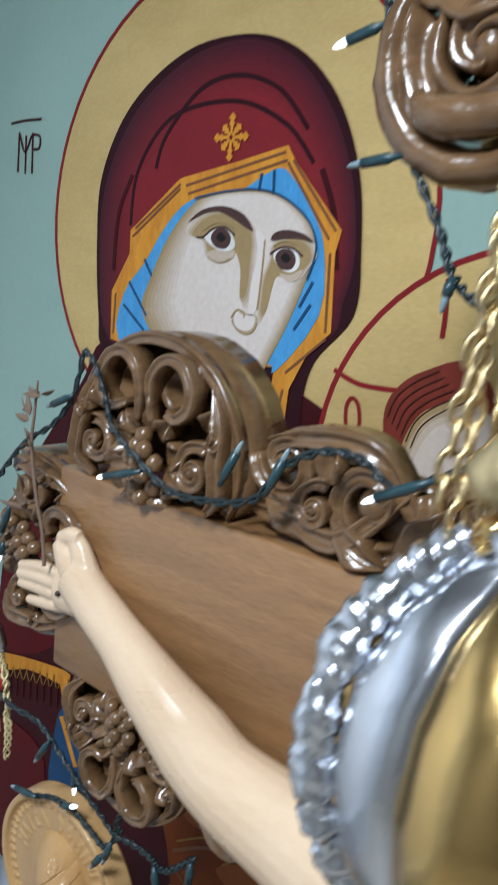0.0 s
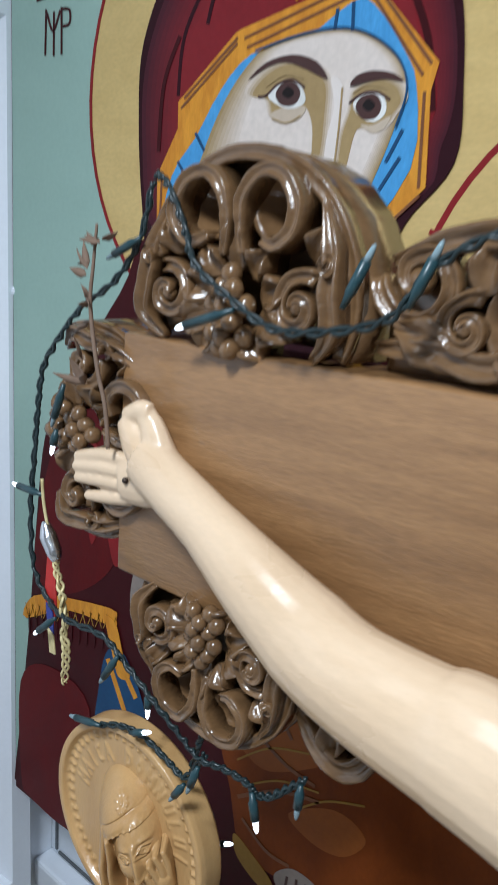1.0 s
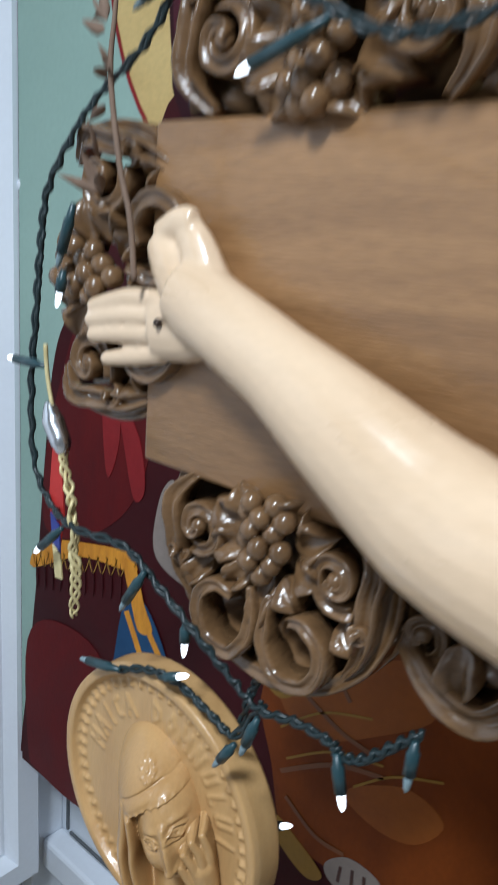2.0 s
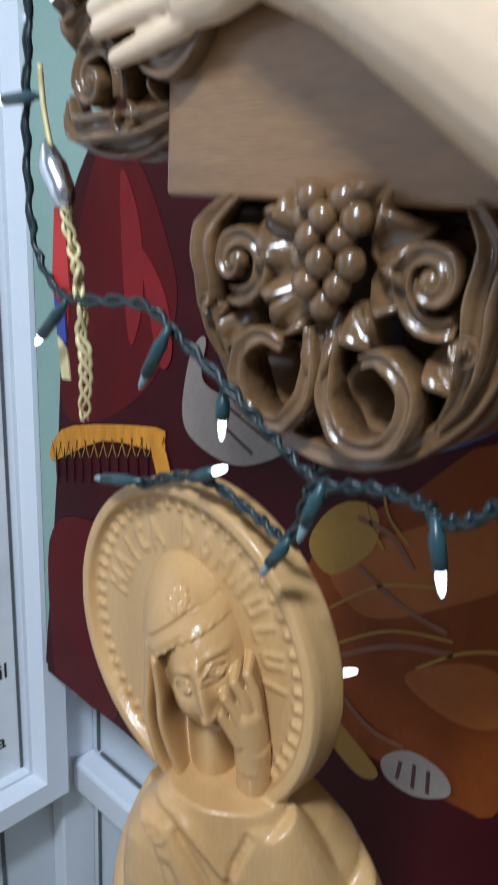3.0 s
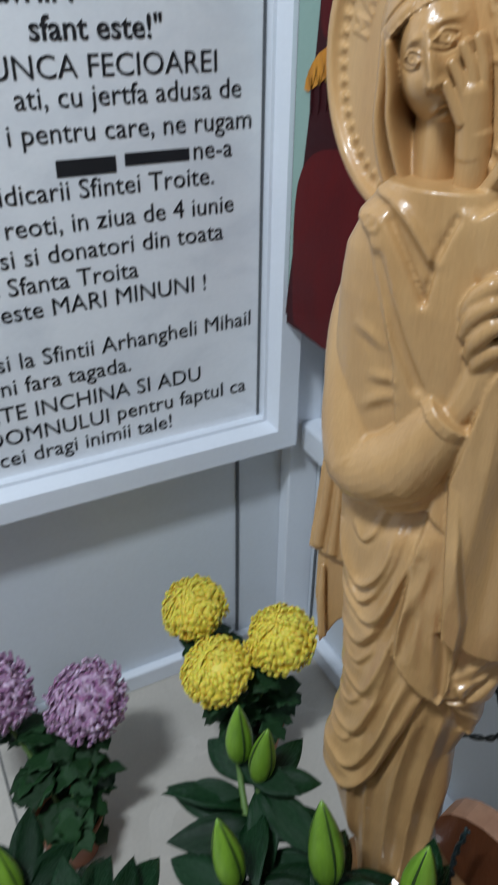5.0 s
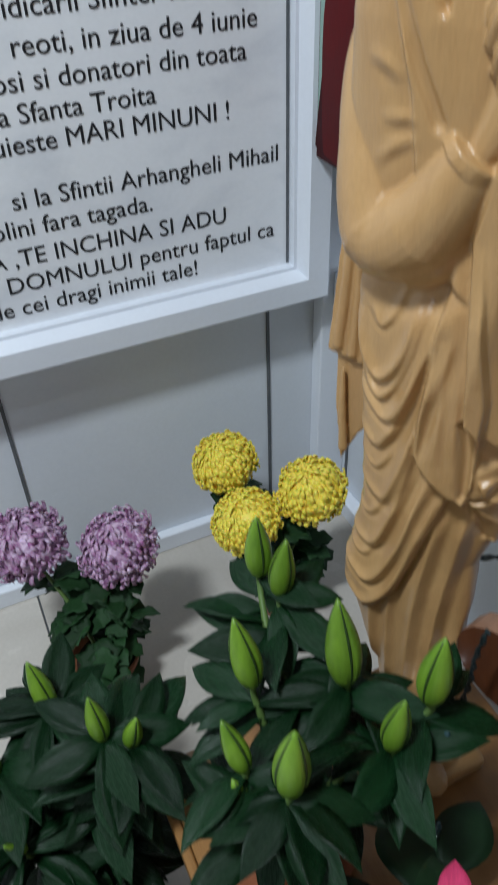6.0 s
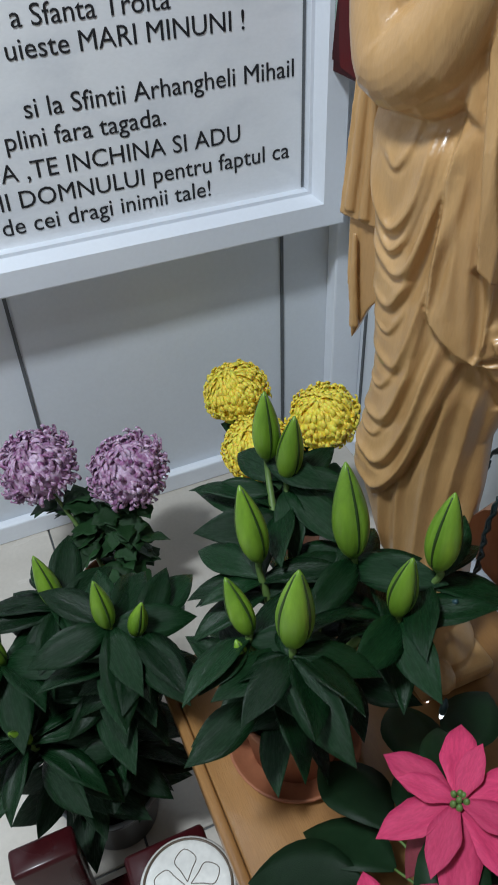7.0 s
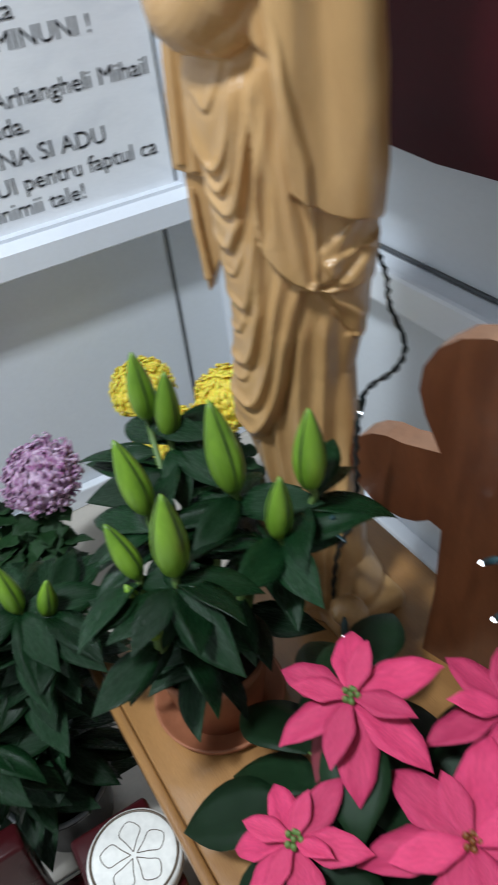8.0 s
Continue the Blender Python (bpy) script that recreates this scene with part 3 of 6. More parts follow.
for pts in SOCKETS:
    cx, cz = sum(q[0] for q in pts) / len(pts), sum(q[1] for q in pts) / len(pts)
    for k in range(4):
        layer("face_shade", [(cx + (a - cx) * (1.06 - 0.06 * k), cz + (b - cz) * (1.06 - 0.06 * k)) for a, b in pts], FLESH_STEPS[6 - 2 * k], 12 + 0.2 * k, 4)
layer("nose_ridge", [(-0.692, 2.218), (-0.675, 2.208), (-0.675, 2.166), (-0.679, 2.116), (-0.691, 2.108), (-0.691, 2.151), (-0.684, 2.187)], FLESH, 13, 4)
layer("nose_tip", [(-0.719, 2.1), (-0.712, 2.113), (-0.699, 2.111), (-0.69, 2.11), (-0.678, 2.109), (-0.675, 2.098), (-0.682, 2.087), (-0.696, 2.083), (-0.713, 2.089)], FLESH_STEPS[2], 13, 4)
layer("nose_tip", [(-0.716, 2.101), (-0.711, 2.111), (-0.701, 2.108), (-0.69, 2.108), (-0.68, 2.108), (-0.679, 2.099), (-0.685, 2.09), (-0.697, 2.087), (-0.711, 2.091)], FLESH, 13.3, 4)
for pts in ([(-0.721, 2.102), (-0.712, 2.113), (-0.7, 2.111), (-0.698, 2.104)], [(-0.719, 2.099), (-0.711, 2.089), (-0.696, 2.083), (-0.682, 2.087), (-0.675, 2.099)], [(-0.675, 2.206), (-0.675, 2.163), (-0.677, 2.117)]):
    stroke("painted_line", pts, 0.0022, FLESH_STEPS[0], 13.7)
layer("painted_oval", [(-0.778, 2.183), (-0.754, 2.191), (-0.725, 2.19), (-0.731, 2.177), (-0.752, 2.173)], FLESH_STEPS[4], 13, 4)
layer("painted_oval", [(-0.647, 2.166), (-0.63, 2.165), (-0.61, 2.173), (-0.616, 2.161), (-0.63, 2.157)], FLESH_STEPS[4], 13, 4)
layer("painted_oval", [(-0.782, 2.205), (-0.765, 2.217), (-0.738, 2.216), (-0.725, 2.197), (-0.738, 2.189), (-0.759, 2.191)], EYE_WHITE, 13.2, 4)
layer("painted_oval", [(-0.659, 2.189), (-0.641, 2.199), (-0.621, 2.193), (-0.616, 2.177), (-0.629, 2.168), (-0.648, 2.174)], EYE_WHITE, 13.2, 4)
layer("painted_disc", [(-0.77, 2.205), (-0.761, 2.217), (-0.743, 2.217), (-0.733, 2.205), (-0.74, 2.193), (-0.759, 2.193)], IRIS, 13.6, 5)
layer("painted_disc", [(-0.655, 2.184), (-0.648, 2.195), (-0.631, 2.196), (-0.622, 2.184), (-0.628, 2.172), (-0.645, 2.172)], IRIS, 13.6, 5)
layer("painted_disc", [(-0.76, 2.206), (-0.752, 2.213), (-0.742, 2.206), (-0.75, 2.2)], PUPIL, 14, 5)
layer("painted_disc", [(-0.646, 2.185), (-0.639, 2.192), (-0.63, 2.185), (-0.637, 2.179)], PUPIL, 14, 5)
for pts, w in (([(-0.797, 2.205), (-0.784, 2.206), (-0.767, 2.217), (-0.746, 2.22), (-0.727, 2.21)], 0.0026), ([(-0.785, 2.215), (-0.758, 2.226), (-0.73, 2.22)], 0.0016), ([(-0.664, 2.189), (-0.647, 2.198), (-0.629, 2.198), (-0.612, 2.189)], 0.0026), ([(-0.66, 2.199), (-0.642, 2.206), (-0.617, 2.201)], 0.0016), ([(-0.773, 2.179), (-0.75, 2.173), (-0.73, 2.18)], 0.0014), ([(-0.806, 2.257), (-0.751, 2.266), (-0.695, 2.269), (-0.65, 2.259), (-0.609, 2.232), (-0.593, 2.199), (-0.602, 2.161)], 0.0022)):
    stroke("painted_line", pts, w, IRIS if w > 0.0025 else NAVY if w == 0.0022 else FLESH_STEPS[0], 14.4)
layer("painted_line", [(-0.814, 2.225), (-0.788, 2.242), (-0.749, 2.247), (-0.714, 2.237), (-0.696, 2.218), (-0.704, 2.219), (-0.728, 2.23), (-0.758, 2.24), (-0.786, 2.237)], IRIS, 14.7, 3)
layer("painted_line", [(-0.664, 2.206), (-0.658, 2.216), (-0.637, 2.22), (-0.611, 2.215), (-0.598, 2.206), (-0.619, 2.21), (-0.644, 2.209)], IRIS, 14.7, 3)
layer("painted_oval", [(-0.742, 2.054), (-0.722, 2.061), (-0.711, 2.058), (-0.700, 2.060), (-0.681, 2.047), (-0.698, 2.039), (-0.722, 2.041)], ROSE, 14, 4)
stroke("painted_line", [(-0.744, 2.054), (-0.712, 2.051), (-0.680, 2.047)], 0.0024, HAIR_RED, 14.4)
# star ornament
SX, SZ = (-0.751, 2.335)
for k in range(8):
    a = k * math.pi / 4
    r = 0.031 if k % 2 == 0 else 0.022
    d, s = Vector((math.cos(a), math.sin(a))), Vector((-math.sin(a), math.cos(a)))
    layer("star_ray", [tuple(Vector((SX, SZ)) + d * r * u + s * v) for u, v in ((0.12, -0.0022), (0.45, -0.0022), (0.55, -0.0055), (0.65, -0.0022), (0.80, -0.0065), (1, 0), (0.80, 0.0065), (0.65, 0.0022), (0.55, 0.0055), (0.45, 0.0022), (0.12, 0.0022))], OCHRE, 9, 1, True)
# the second head in its halo
layer("hair", [(-0.471, 1.996), (-0.47, 2.031), (-0.452, 2.057), (-0.426, 2.074), (-0.381, 2.09), (-0.344, 2.059), (-0.33, 1.981), (-0.45, 1.946)], HAIR_RED, 7, 4, False, "chestnut painted hair")
for k in range(4):
    layer("face", [(q[0] + 0.006 * k, q[1] - 0.005 * k) for q in [(-0.445, 1.974), (-0.434, 2.011), (-0.412, 2.034), (-0.361, 2.05), (-0.333, 1.999), (-0.341, 1.966), (-0.438, 1.942)]], FLESH_STEPS[2 * k], 8 + 0.2 * k, 4)
for k in range(6):
    stroke("hair_line", [(q[0] + 0.007 * k, q[1] - 0.006 * k + 0.004) for q in [(-0.467, 2.008), (-0.459, 2.033), (-0.44, 2.053), (-0.411, 2.071)]], 0.0016, IRIS, 9)
stroke("cross_line", [(-0.55, 2.056), (-0.511, 2.044), (-0.457, 2.045)], 0.006, RED_LINE, 6)
stroke("cross_line", [(-0.417, 2.176), (-0.414, 2.136), (-0.414, 2.111)], 0.006, RED_LINE, 6)
stroke("letter_ring", [(-0.519, 2.026), (-0.509, 2.017), (-0.505, 1.993), (-0.513, 1.982), (-0.523, 1.99), (-0.526, 2.014)], 0.005, RED_LINE, 6, 4, True)
for a in ((-1.243, 2.363), (-1.245, 2.298), ), ((-1.223, 2.357), (-1.223, 2.295), ), ((-1.204, 2.361), (-1.203, 2.295), ), ((-1.241, 2.358), (-1.225, 2.33), (-1.207, 2.357), ), ((-1.203, 2.358), (-1.184, 2.354), (-1.184, 2.336), (-1.2, 2.334), ), ((-1.268, 2.378), (-1.229, 2.381), (-1.181, 2.381), ):
    stroke("letter_stroke", list(a), 0.004, WINE, 3, 4)
# orange robe, hands, foot
layer("orange_robe", [(-0.791, 1.318), (-0.765, 1.381), (-0.671, 1.458), (-0.574, 1.535), (-0.3, 1.55), (-0.25, 1.15), (-0.512, 1.177), (-0.558, 1.152), (-0.663, 1.147), (-0.737, 1.153), (-0.765, 1.24)], RUST, 6, 3, False, "rust orange robe")
layer("yellow_sleeve", [(-0.791, 1.359), (-0.773, 1.402), (-0.74, 1.427), (-0.709, 1.424), (-0.711, 1.382), (-0.759, 1.336)], MUSTARD, 7)
for a in ((-0.725, 1.36), (-0.668, 1.336), (-0.618, 1.33), ), ((-0.749, 1.238), (-0.675, 1.289), (-0.609, 1.31), ), ((-0.731, 1.412), (-0.69, 1.406), (-0.662, 1.379), ), ((-0.738, 1.207), (-0.69, 1.18), (-0.647, 1.181), ):
    stroke("robe_fold", list(a), 0.006, BROWN_LINE, 8)
layer("yellow_fold", [(-0.751, 1.172), (-0.709, 1.155), (-0.673, 1.131), (-0.697, 1.113), (-0.743, 1.137)], MUSTARD, 7)
layer("painted_foot", [(-0.67, 1.154), (-0.64, 1.181), (-0.601, 1.179), (-0.591, 1.157), (-0.627, 1.132), (-0.662, 1.133)], GREY_PAINT, 8)
layer("painted_hand", [(-1.001, 1.459), (-0.992, 1.527), (-0.975, 1.557), (-0.963, 1.555), (-0.967, 1.51), (-0.92, 1.497), (-0.844, 1.505), (-0.811, 1.487), (-0.84, 1.449), (-0.907, 1.419), (-0.975, 1.429)], GREY_PAINT, 8)
layer("blue_robe", [(-0.689, 1.535), (-0.644, 1.574), (-0.5, 1.62), (-0.634, 1.511), (-0.669, 1.513)], NAVY, 8)

for a in ((-0.919, 1.485), (-0.857, 1.461), ), ((-0.893, 1.494), (-0.837, 1.473), ), ((-0.937, 1.466), (-0.881, 1.44), ):
    stroke("finger_line", list(a), 0.004, IRIS, 9, 3)
for a in ((-0.648, 1.163), (-0.65, 1.14), ), ((-0.632, 1.169), (-0.631, 1.14), ), ((-0.616, 1.171), (-0.614, 1.144), ):
    stroke("toe_line", list(a), 0.004, IRIS, 9, 3)
for a in ((-1.053, 1.336), (-1.005, 1.255), ), ((-1.032, 1.355), (-0.979, 1.294), ):
    stroke("sleeve_stripe", list(a), 0.012, OCHRE, 8, 3)

for a in ((-0.755, 1.298), (-0.698, 1.347), (-0.632, 1.373), ), ((-0.742, 1.26), (-0.678, 1.305), (-0.611, 1.324), ), ((-0.645, 1.277), (-0.598, 1.318), (-0.541, 1.344), ), ((-0.724, 1.431), (-0.714, 1.409), (-0.697, 1.389), ), ((-0.704, 1.446), (-0.694, 1.423), (-0.67, 1.404), ):
    stroke("robe_line", list(a), 0.003, MUSTARD, 8, 6)
layer("robe_glow", [(-0.761, 1.347), (-0.666, 1.422), (-0.596, 1.458), (-0.559, 1.414), (-0.617, 1.36), (-0.708, 1.307)], OCHRE_DEEP, 6.60)
layer("robe_glow", [(-0.657, 1.263), (-0.584, 1.312), (-0.534, 1.297), (-0.562, 1.252), (-0.612, 1.241)], OCHRE_DEEP, 6.63)


# ---- the bench that carries the shrine ----
bench = thing("shrine_bench", "low varnished pine bench with a moulded front edge", "bench", (-0.1, 0.63, 0))


def under(ob, owner):
    """Keeps a part where it was built, under an owner that stands elsewhere."""
    ob.matrix_parent_inverse = Matrix.Translation(owner.location).inverted()
    return ob


BZ = 0.385
under(part("top_board", box(bmesh.new(), -0.692, 0.60, 0.40, 0.86, BZ - 0.022, BZ, 0.003), BOARD, bench), bench)
under(part("edge_strip", box(bmesh.new(), -0.697, 0.60, 0.386, 0.3995, BZ - 0.03, BZ - 0.003, 0.004), BOARD, bench, "rounded front moulding"), bench)
under(part("front_panel", box(bmesh.new(), -0.67, 0.58, 0.42, 0.44, 0.0, BZ - 0.0225), BOARD, bench), bench)
under(part("side_panel", box(bmesh.new(), -0.68, -0.66, 0.4405, 0.84, 0.0, BZ - 0.0225), BOARD, bench), bench)
under(part("side_panel", box(bmesh.new(), 0.56, 0.58, 0.4405, 0.84, 0.0, BZ - 0.0225), BOARD, bench), bench)

# ---- the carved cross ----
cross = thing("carved_cross", "large varnished wooden cross with carved scroll and grape lobes", "cross", (0.12, 0.72, BZ))
BF, BB = 0.675, 0.735


def in_cross(ob):
    return under(ob, cross)


in_cross(part("crossbeam", box(bmesh.new(), -0.683, 0.9, BF, BB, 1.712, 1.943, 0.003), BEAM, cross, "plain brown oak crossbeam"))
in_cross(part("upright", box(bmesh.new(), 0.005, 0.235, BF + 0.004, BB + 0.004, BZ, 2.62, 0.003), BEAM, cross, "plain brown oak upright"))


def spiral(cx, cz, r, turns, start, way, n=26, shrink=0.12):
    out = []
    for i in range(n + 1):
        t = i / n
        a = start + way * t * turns * 2 * math.pi
        q = r * (1 - t * (1 - shrink))
        out.append(Vector((cx + q * math.cos(a), -0.012 * t, cz + q * math.sin(a))))
    return out


def gouge(bm, pts, radii, tall=1.3, channel=0.45):
    """A carved ribbon along the points: upright sides, two crisp lips and a gouged channel between them."""
    shape = ((-1.0, -1.2), (-1.0, 0.45), (-0.86, 0.82), (-0.62, 0.86), (-0.32, 0.86 - 0.75 * channel), (0, 0.86 - channel), (0.32, 0.86 - 0.75 * channel), (0.62, 0.86), (0.86, 0.82), (1.0, 0.45), (1.0, -1.2))
    k, rows = len(pts), []
    for i, p in enumerate(pts):
        d = pts[min(i + 1, k - 1)] - pts[max(i - 1, 0)]
        side = Vector((-d.z, 0, d.x)).normalized()
        f = i / (k - 1) * (len(radii) - 1)
        j = min(int(f), len(radii) - 2)
        r = radii[j] + (radii[j + 1] - radii[j]) * (f - j)
        rows.append([bm.verts.new(p + side * a * r - Vector((0, b * r * tall, 0))) for a, b in shape])
    for a, b in zip(rows, rows[1:]):
        for q in range(len(shape)):
            bm.faces.new((a[q], a[(q + 1) % len(shape)], b[(q + 1) % len(shape)], b[q]))
    bm.faces.new(rows[0][::-1])
    bm.faces.new(rows[-1])


def volute(bm, cx, cz, r, way, start, thick, depth=0.0):
    """A scroll that winds inwards, thickest outside, with a boss in its eye."""
    path = [p + Vector((0, depth, 0)) for p in spiral(cx, cz, r, 1.3, start, way, 34)]
    gouge(bm, path, [thick, thick * 0.95, thick * 0.8, thick * 0.45], 1.6)
    ball(bm, (cx, depth - 0.008, cz), r * 0.30, 12)


def cup(bm, cx, cz, r, lip):
    """A hollow carved dish, deep in the middle."""
    n, prof = 28, ((1.0, -0.006), (0.9, -0.010), (0.78, -0.004), (0.60, 0.010), (0.36, 0.020), (0.30, 0.034))
    rows = [[bm.verts.new((cx + r * q * math.cos(a), y * lip, cz + r * q * math.sin(a))) for a in (2 * math.pi * k / n for k in range(n))] for q, y in prof]
    for a, b in zip(rows, rows[1:]):
        for k in range(n):
            bm.faces.new((a[k], a[(k + 1) % n], b[(k + 1) % n], b[k]))


def carved_leaf(bm, base, tip, width, lift=0.018):
    """A pointed, hollow leaf in the carving's plane."""
    b, t = Vector(base), Vector(tip)
    d = t - b
    s = Vector((-d.z, 0, d.x)).normalized()
    rows = []
    n = 9
    for i in range(n + 1):
        u = i / n
        w = width * (math.sin(math.pi * u ** 0.75) ** 0.9 + 0.06 * (1 - u)) * (1 + 0.10 * math.sin(u * 14))
        c = b + d * u
        row = []
        for k in (-1, -0.8, -0.4, 0, 0.4, 0.8, 1):
            row.append(bm.verts.new(c + s * w * k + Vector((0, -lift * (0.30 + 1.05 * math.sin(math.pi * u ** 1.3) * (0.12 + 0.88 * abs(k) ** 1.4) * (0.7 if abs(k) == 1 else 1)), 0))))
        back = [bm.verts.new(c + s * w * k * 0.9 + Vector((0, 0.012, 0))) for k in (1, -1)]
        rows.append(row + back)
    for a, c in zip(rows, rows[1:]):
        for k in range(9):
            bm.faces.new((a[k], a[(k + 1) % 9], c[(k + 1) % 9], c[k]))
    bm.faces.new(rows[0][::-1])
    bm.faces.new(rows[-1])


def lobe(cx, cz, r, turn, depth=0.062, squash=1.0):
    """A carved, rounded lobe of the cross: drum, rim, scrolls, leaves and a bunch of grapes. turn: degrees from upright."""
    root = Matrix.Translation((cx, BF + 0.014, cz)) @ Matrix.Rotation(radians(-turn), 4, "Y") @ Matrix.Diagonal((1, 1, squash, 1))

    def put(name, bm, label="", mat=CARVED, owner=None):
        ob = part(name, bm, mat, owner or cross, label)
        ob.data.transform(root)
        for v in ob.data.vertices:
            v.co += noise.noise_vector(v.co * 55) * 0.0013 + noise.noise_vector(v.co * 150) * 0.0005
        return ob if owner else in_cross(ob)

    bm = bmesh.new()  # the drum, open at the front
    pts = []
    for i in range(41):
        a = radians(-22 + 224 * i / 40)
        pts.append((math.cos(a), math.sin(a)))
    rings = []
    for q, y in ((1.0, 0.0), (1.0, depth), (0.89, 0.0), (0.89, 0.045)):
        rings.append([bm.verts.new((x * r * q, y, z * r * q)) for x, z in pts])
    o0, o1, i0, i1 = rings
    for k in range(40):
        bm.faces.new((o0[k], o0[k + 1], o1[k + 1], o1[k]))
        bm.faces.new((i0[k + 1], i0[k], i1[k], i1[k + 1]))
        bm.faces.new((o0[k + 1], o0[k], i0[k], i0[k + 1]))
    bm.faces.new(i1)
    bm.faces.new(o1[::-1])
    for k in (0, 40):
        bm.faces.new((o0[k], i0[k], i1[k], o1[k]))
    bmesh.ops.recalc_face_normals(bm, faces=bm.faces)
    drum = put("lobe", bm, "rounded carved lobe of dark varnished wood")
    bm = bmesh.new()
    gouge(bm, [Vector((x * r * 0.945, -0.004, z * r * 0.945)) for x, z in pts], [r * 0.055, r * 0.06, r * 0.055], 1.0, 0.3)
    put("rim", bm, "raised rim of the lobe", CARVED, drum)
    # two hollow cups at the crown, scrolls at the sides, hollow leaves round the grapes
    for s in (-1, 1):
        bm = bmesh.new()
        ring = [Vector((s * x * r, -0.014, z * r)) for x, z in ((0.09, 0.26), (0.06, 0.46), (0.08, 0.64), (0.22, 0.80), (0.42, 0.78), (0.54, 0.62), (0.52, 0.44), (0.38, 0.34), (0.25, 0.38))]
        gouge(bm, smooth_path(ring, 6), [r * 0.030, r * 0.050, r * 0.055, r * 0.055, r * 0.060, r * 0.055, r * 0.035], 2.2, 0.25)
        cup(bm, s * 0.31 * r, 0.58 * r, 0.24 * r, r * 9)
        put("hollow_scroll", bm, "", CARVED, drum)
        bm = bmesh.new()
        volute(bm, s * 0.60 * r, -0.04 * r, 0.21 * r, s, math.pi * (0.5 - 0.15 * s), r * 0.058, -0.010)
        put("volute", bm, "", CARVED, drum)
        bm = bmesh.new()
        gouge(bm, smooth_path([(s * 0.66 * r, -0.006, 0.66 * r), (s * 0.80 * r, -0.012, 0.36 * r), (s * 0.84 * r, -0.016, 0.06 * r), (s * 0.86 * r, -0.016, -0.20 * r), (s * 0.70 * r, -0.010, -0.38 * r)], 6), [r * 0.02, r * 0.065, r * 0.08, r * 0.075, r * 0.03], 1.3, 0.7)
        put("acanthus", bm, "", CARVED, drum)
        for a, q0, q1, w in ((52, 0.22, 0.50, 0.10), (14, 0.22, 0.52, 0.12), (-22, 0.22, 0.56, 0.13), (-52, 0.22, 0.50, 0.12)):
            bm = bmesh.new()
            c, d = math.cos(radians(a)), math.sin(radians(a))
            carved_leaf(bm, (s * c * q0 * r, -0.004, (d * q0 - 0.06) * r), (s * c * q1 * r, -0.002, (d * q1 - 0.06) * r), r * w, 0.020)
            put("carved_leaf", bm, "", CARVED, drum)
        bm = bmesh.new()
        carved_leaf(bm, (s * 0.60 * r, 0.004, 0.24 * r), (s * 0.74 * r, -0.004, 0.48 * r), r * 0.09, 0.018)
        put("carved_leaf", bm, "", CARVED, drum)
        bm = bmesh.new()
        volute(bm, s * 0.80 * r, 0.22 * r, 0.075 * r, -s, math.pi * (0.5 + 0.5 * s), r * 0.03, -0.014)
        put("volute", bm, "", CARVED, drum)
    bm = bmesh.new()
    carved_leaf(bm, (0, 0.000, 0.14 * r), (0, -0.004, 0.60 * r), r * 0.095, 0.020)
    put("carved_leaf", bm, "", CARVED, drum)
    rows = ((0.13, 1), (0.03, 2), (-0.08, 3), (-0.19, 2), (-0.29, 3), (-0.38, 2))
    for row, (v, n) in enumerate(rows):
        for k in range(n):
            bm = ball(bmesh.new(), (((k - (n - 1) / 2) * 0.15) * r, -0.018 - 0.006 * (k % 2), v * r), r * 0.082, 10)
            put("grape", bm, "", CARVED, drum)
    return drum


lobe(-0.553, 1.988, 0.112, 0)
lobe(-0.733, 1.840, 0.108, -94)
lobe(-0.560, 1.678, 0.096, 180)


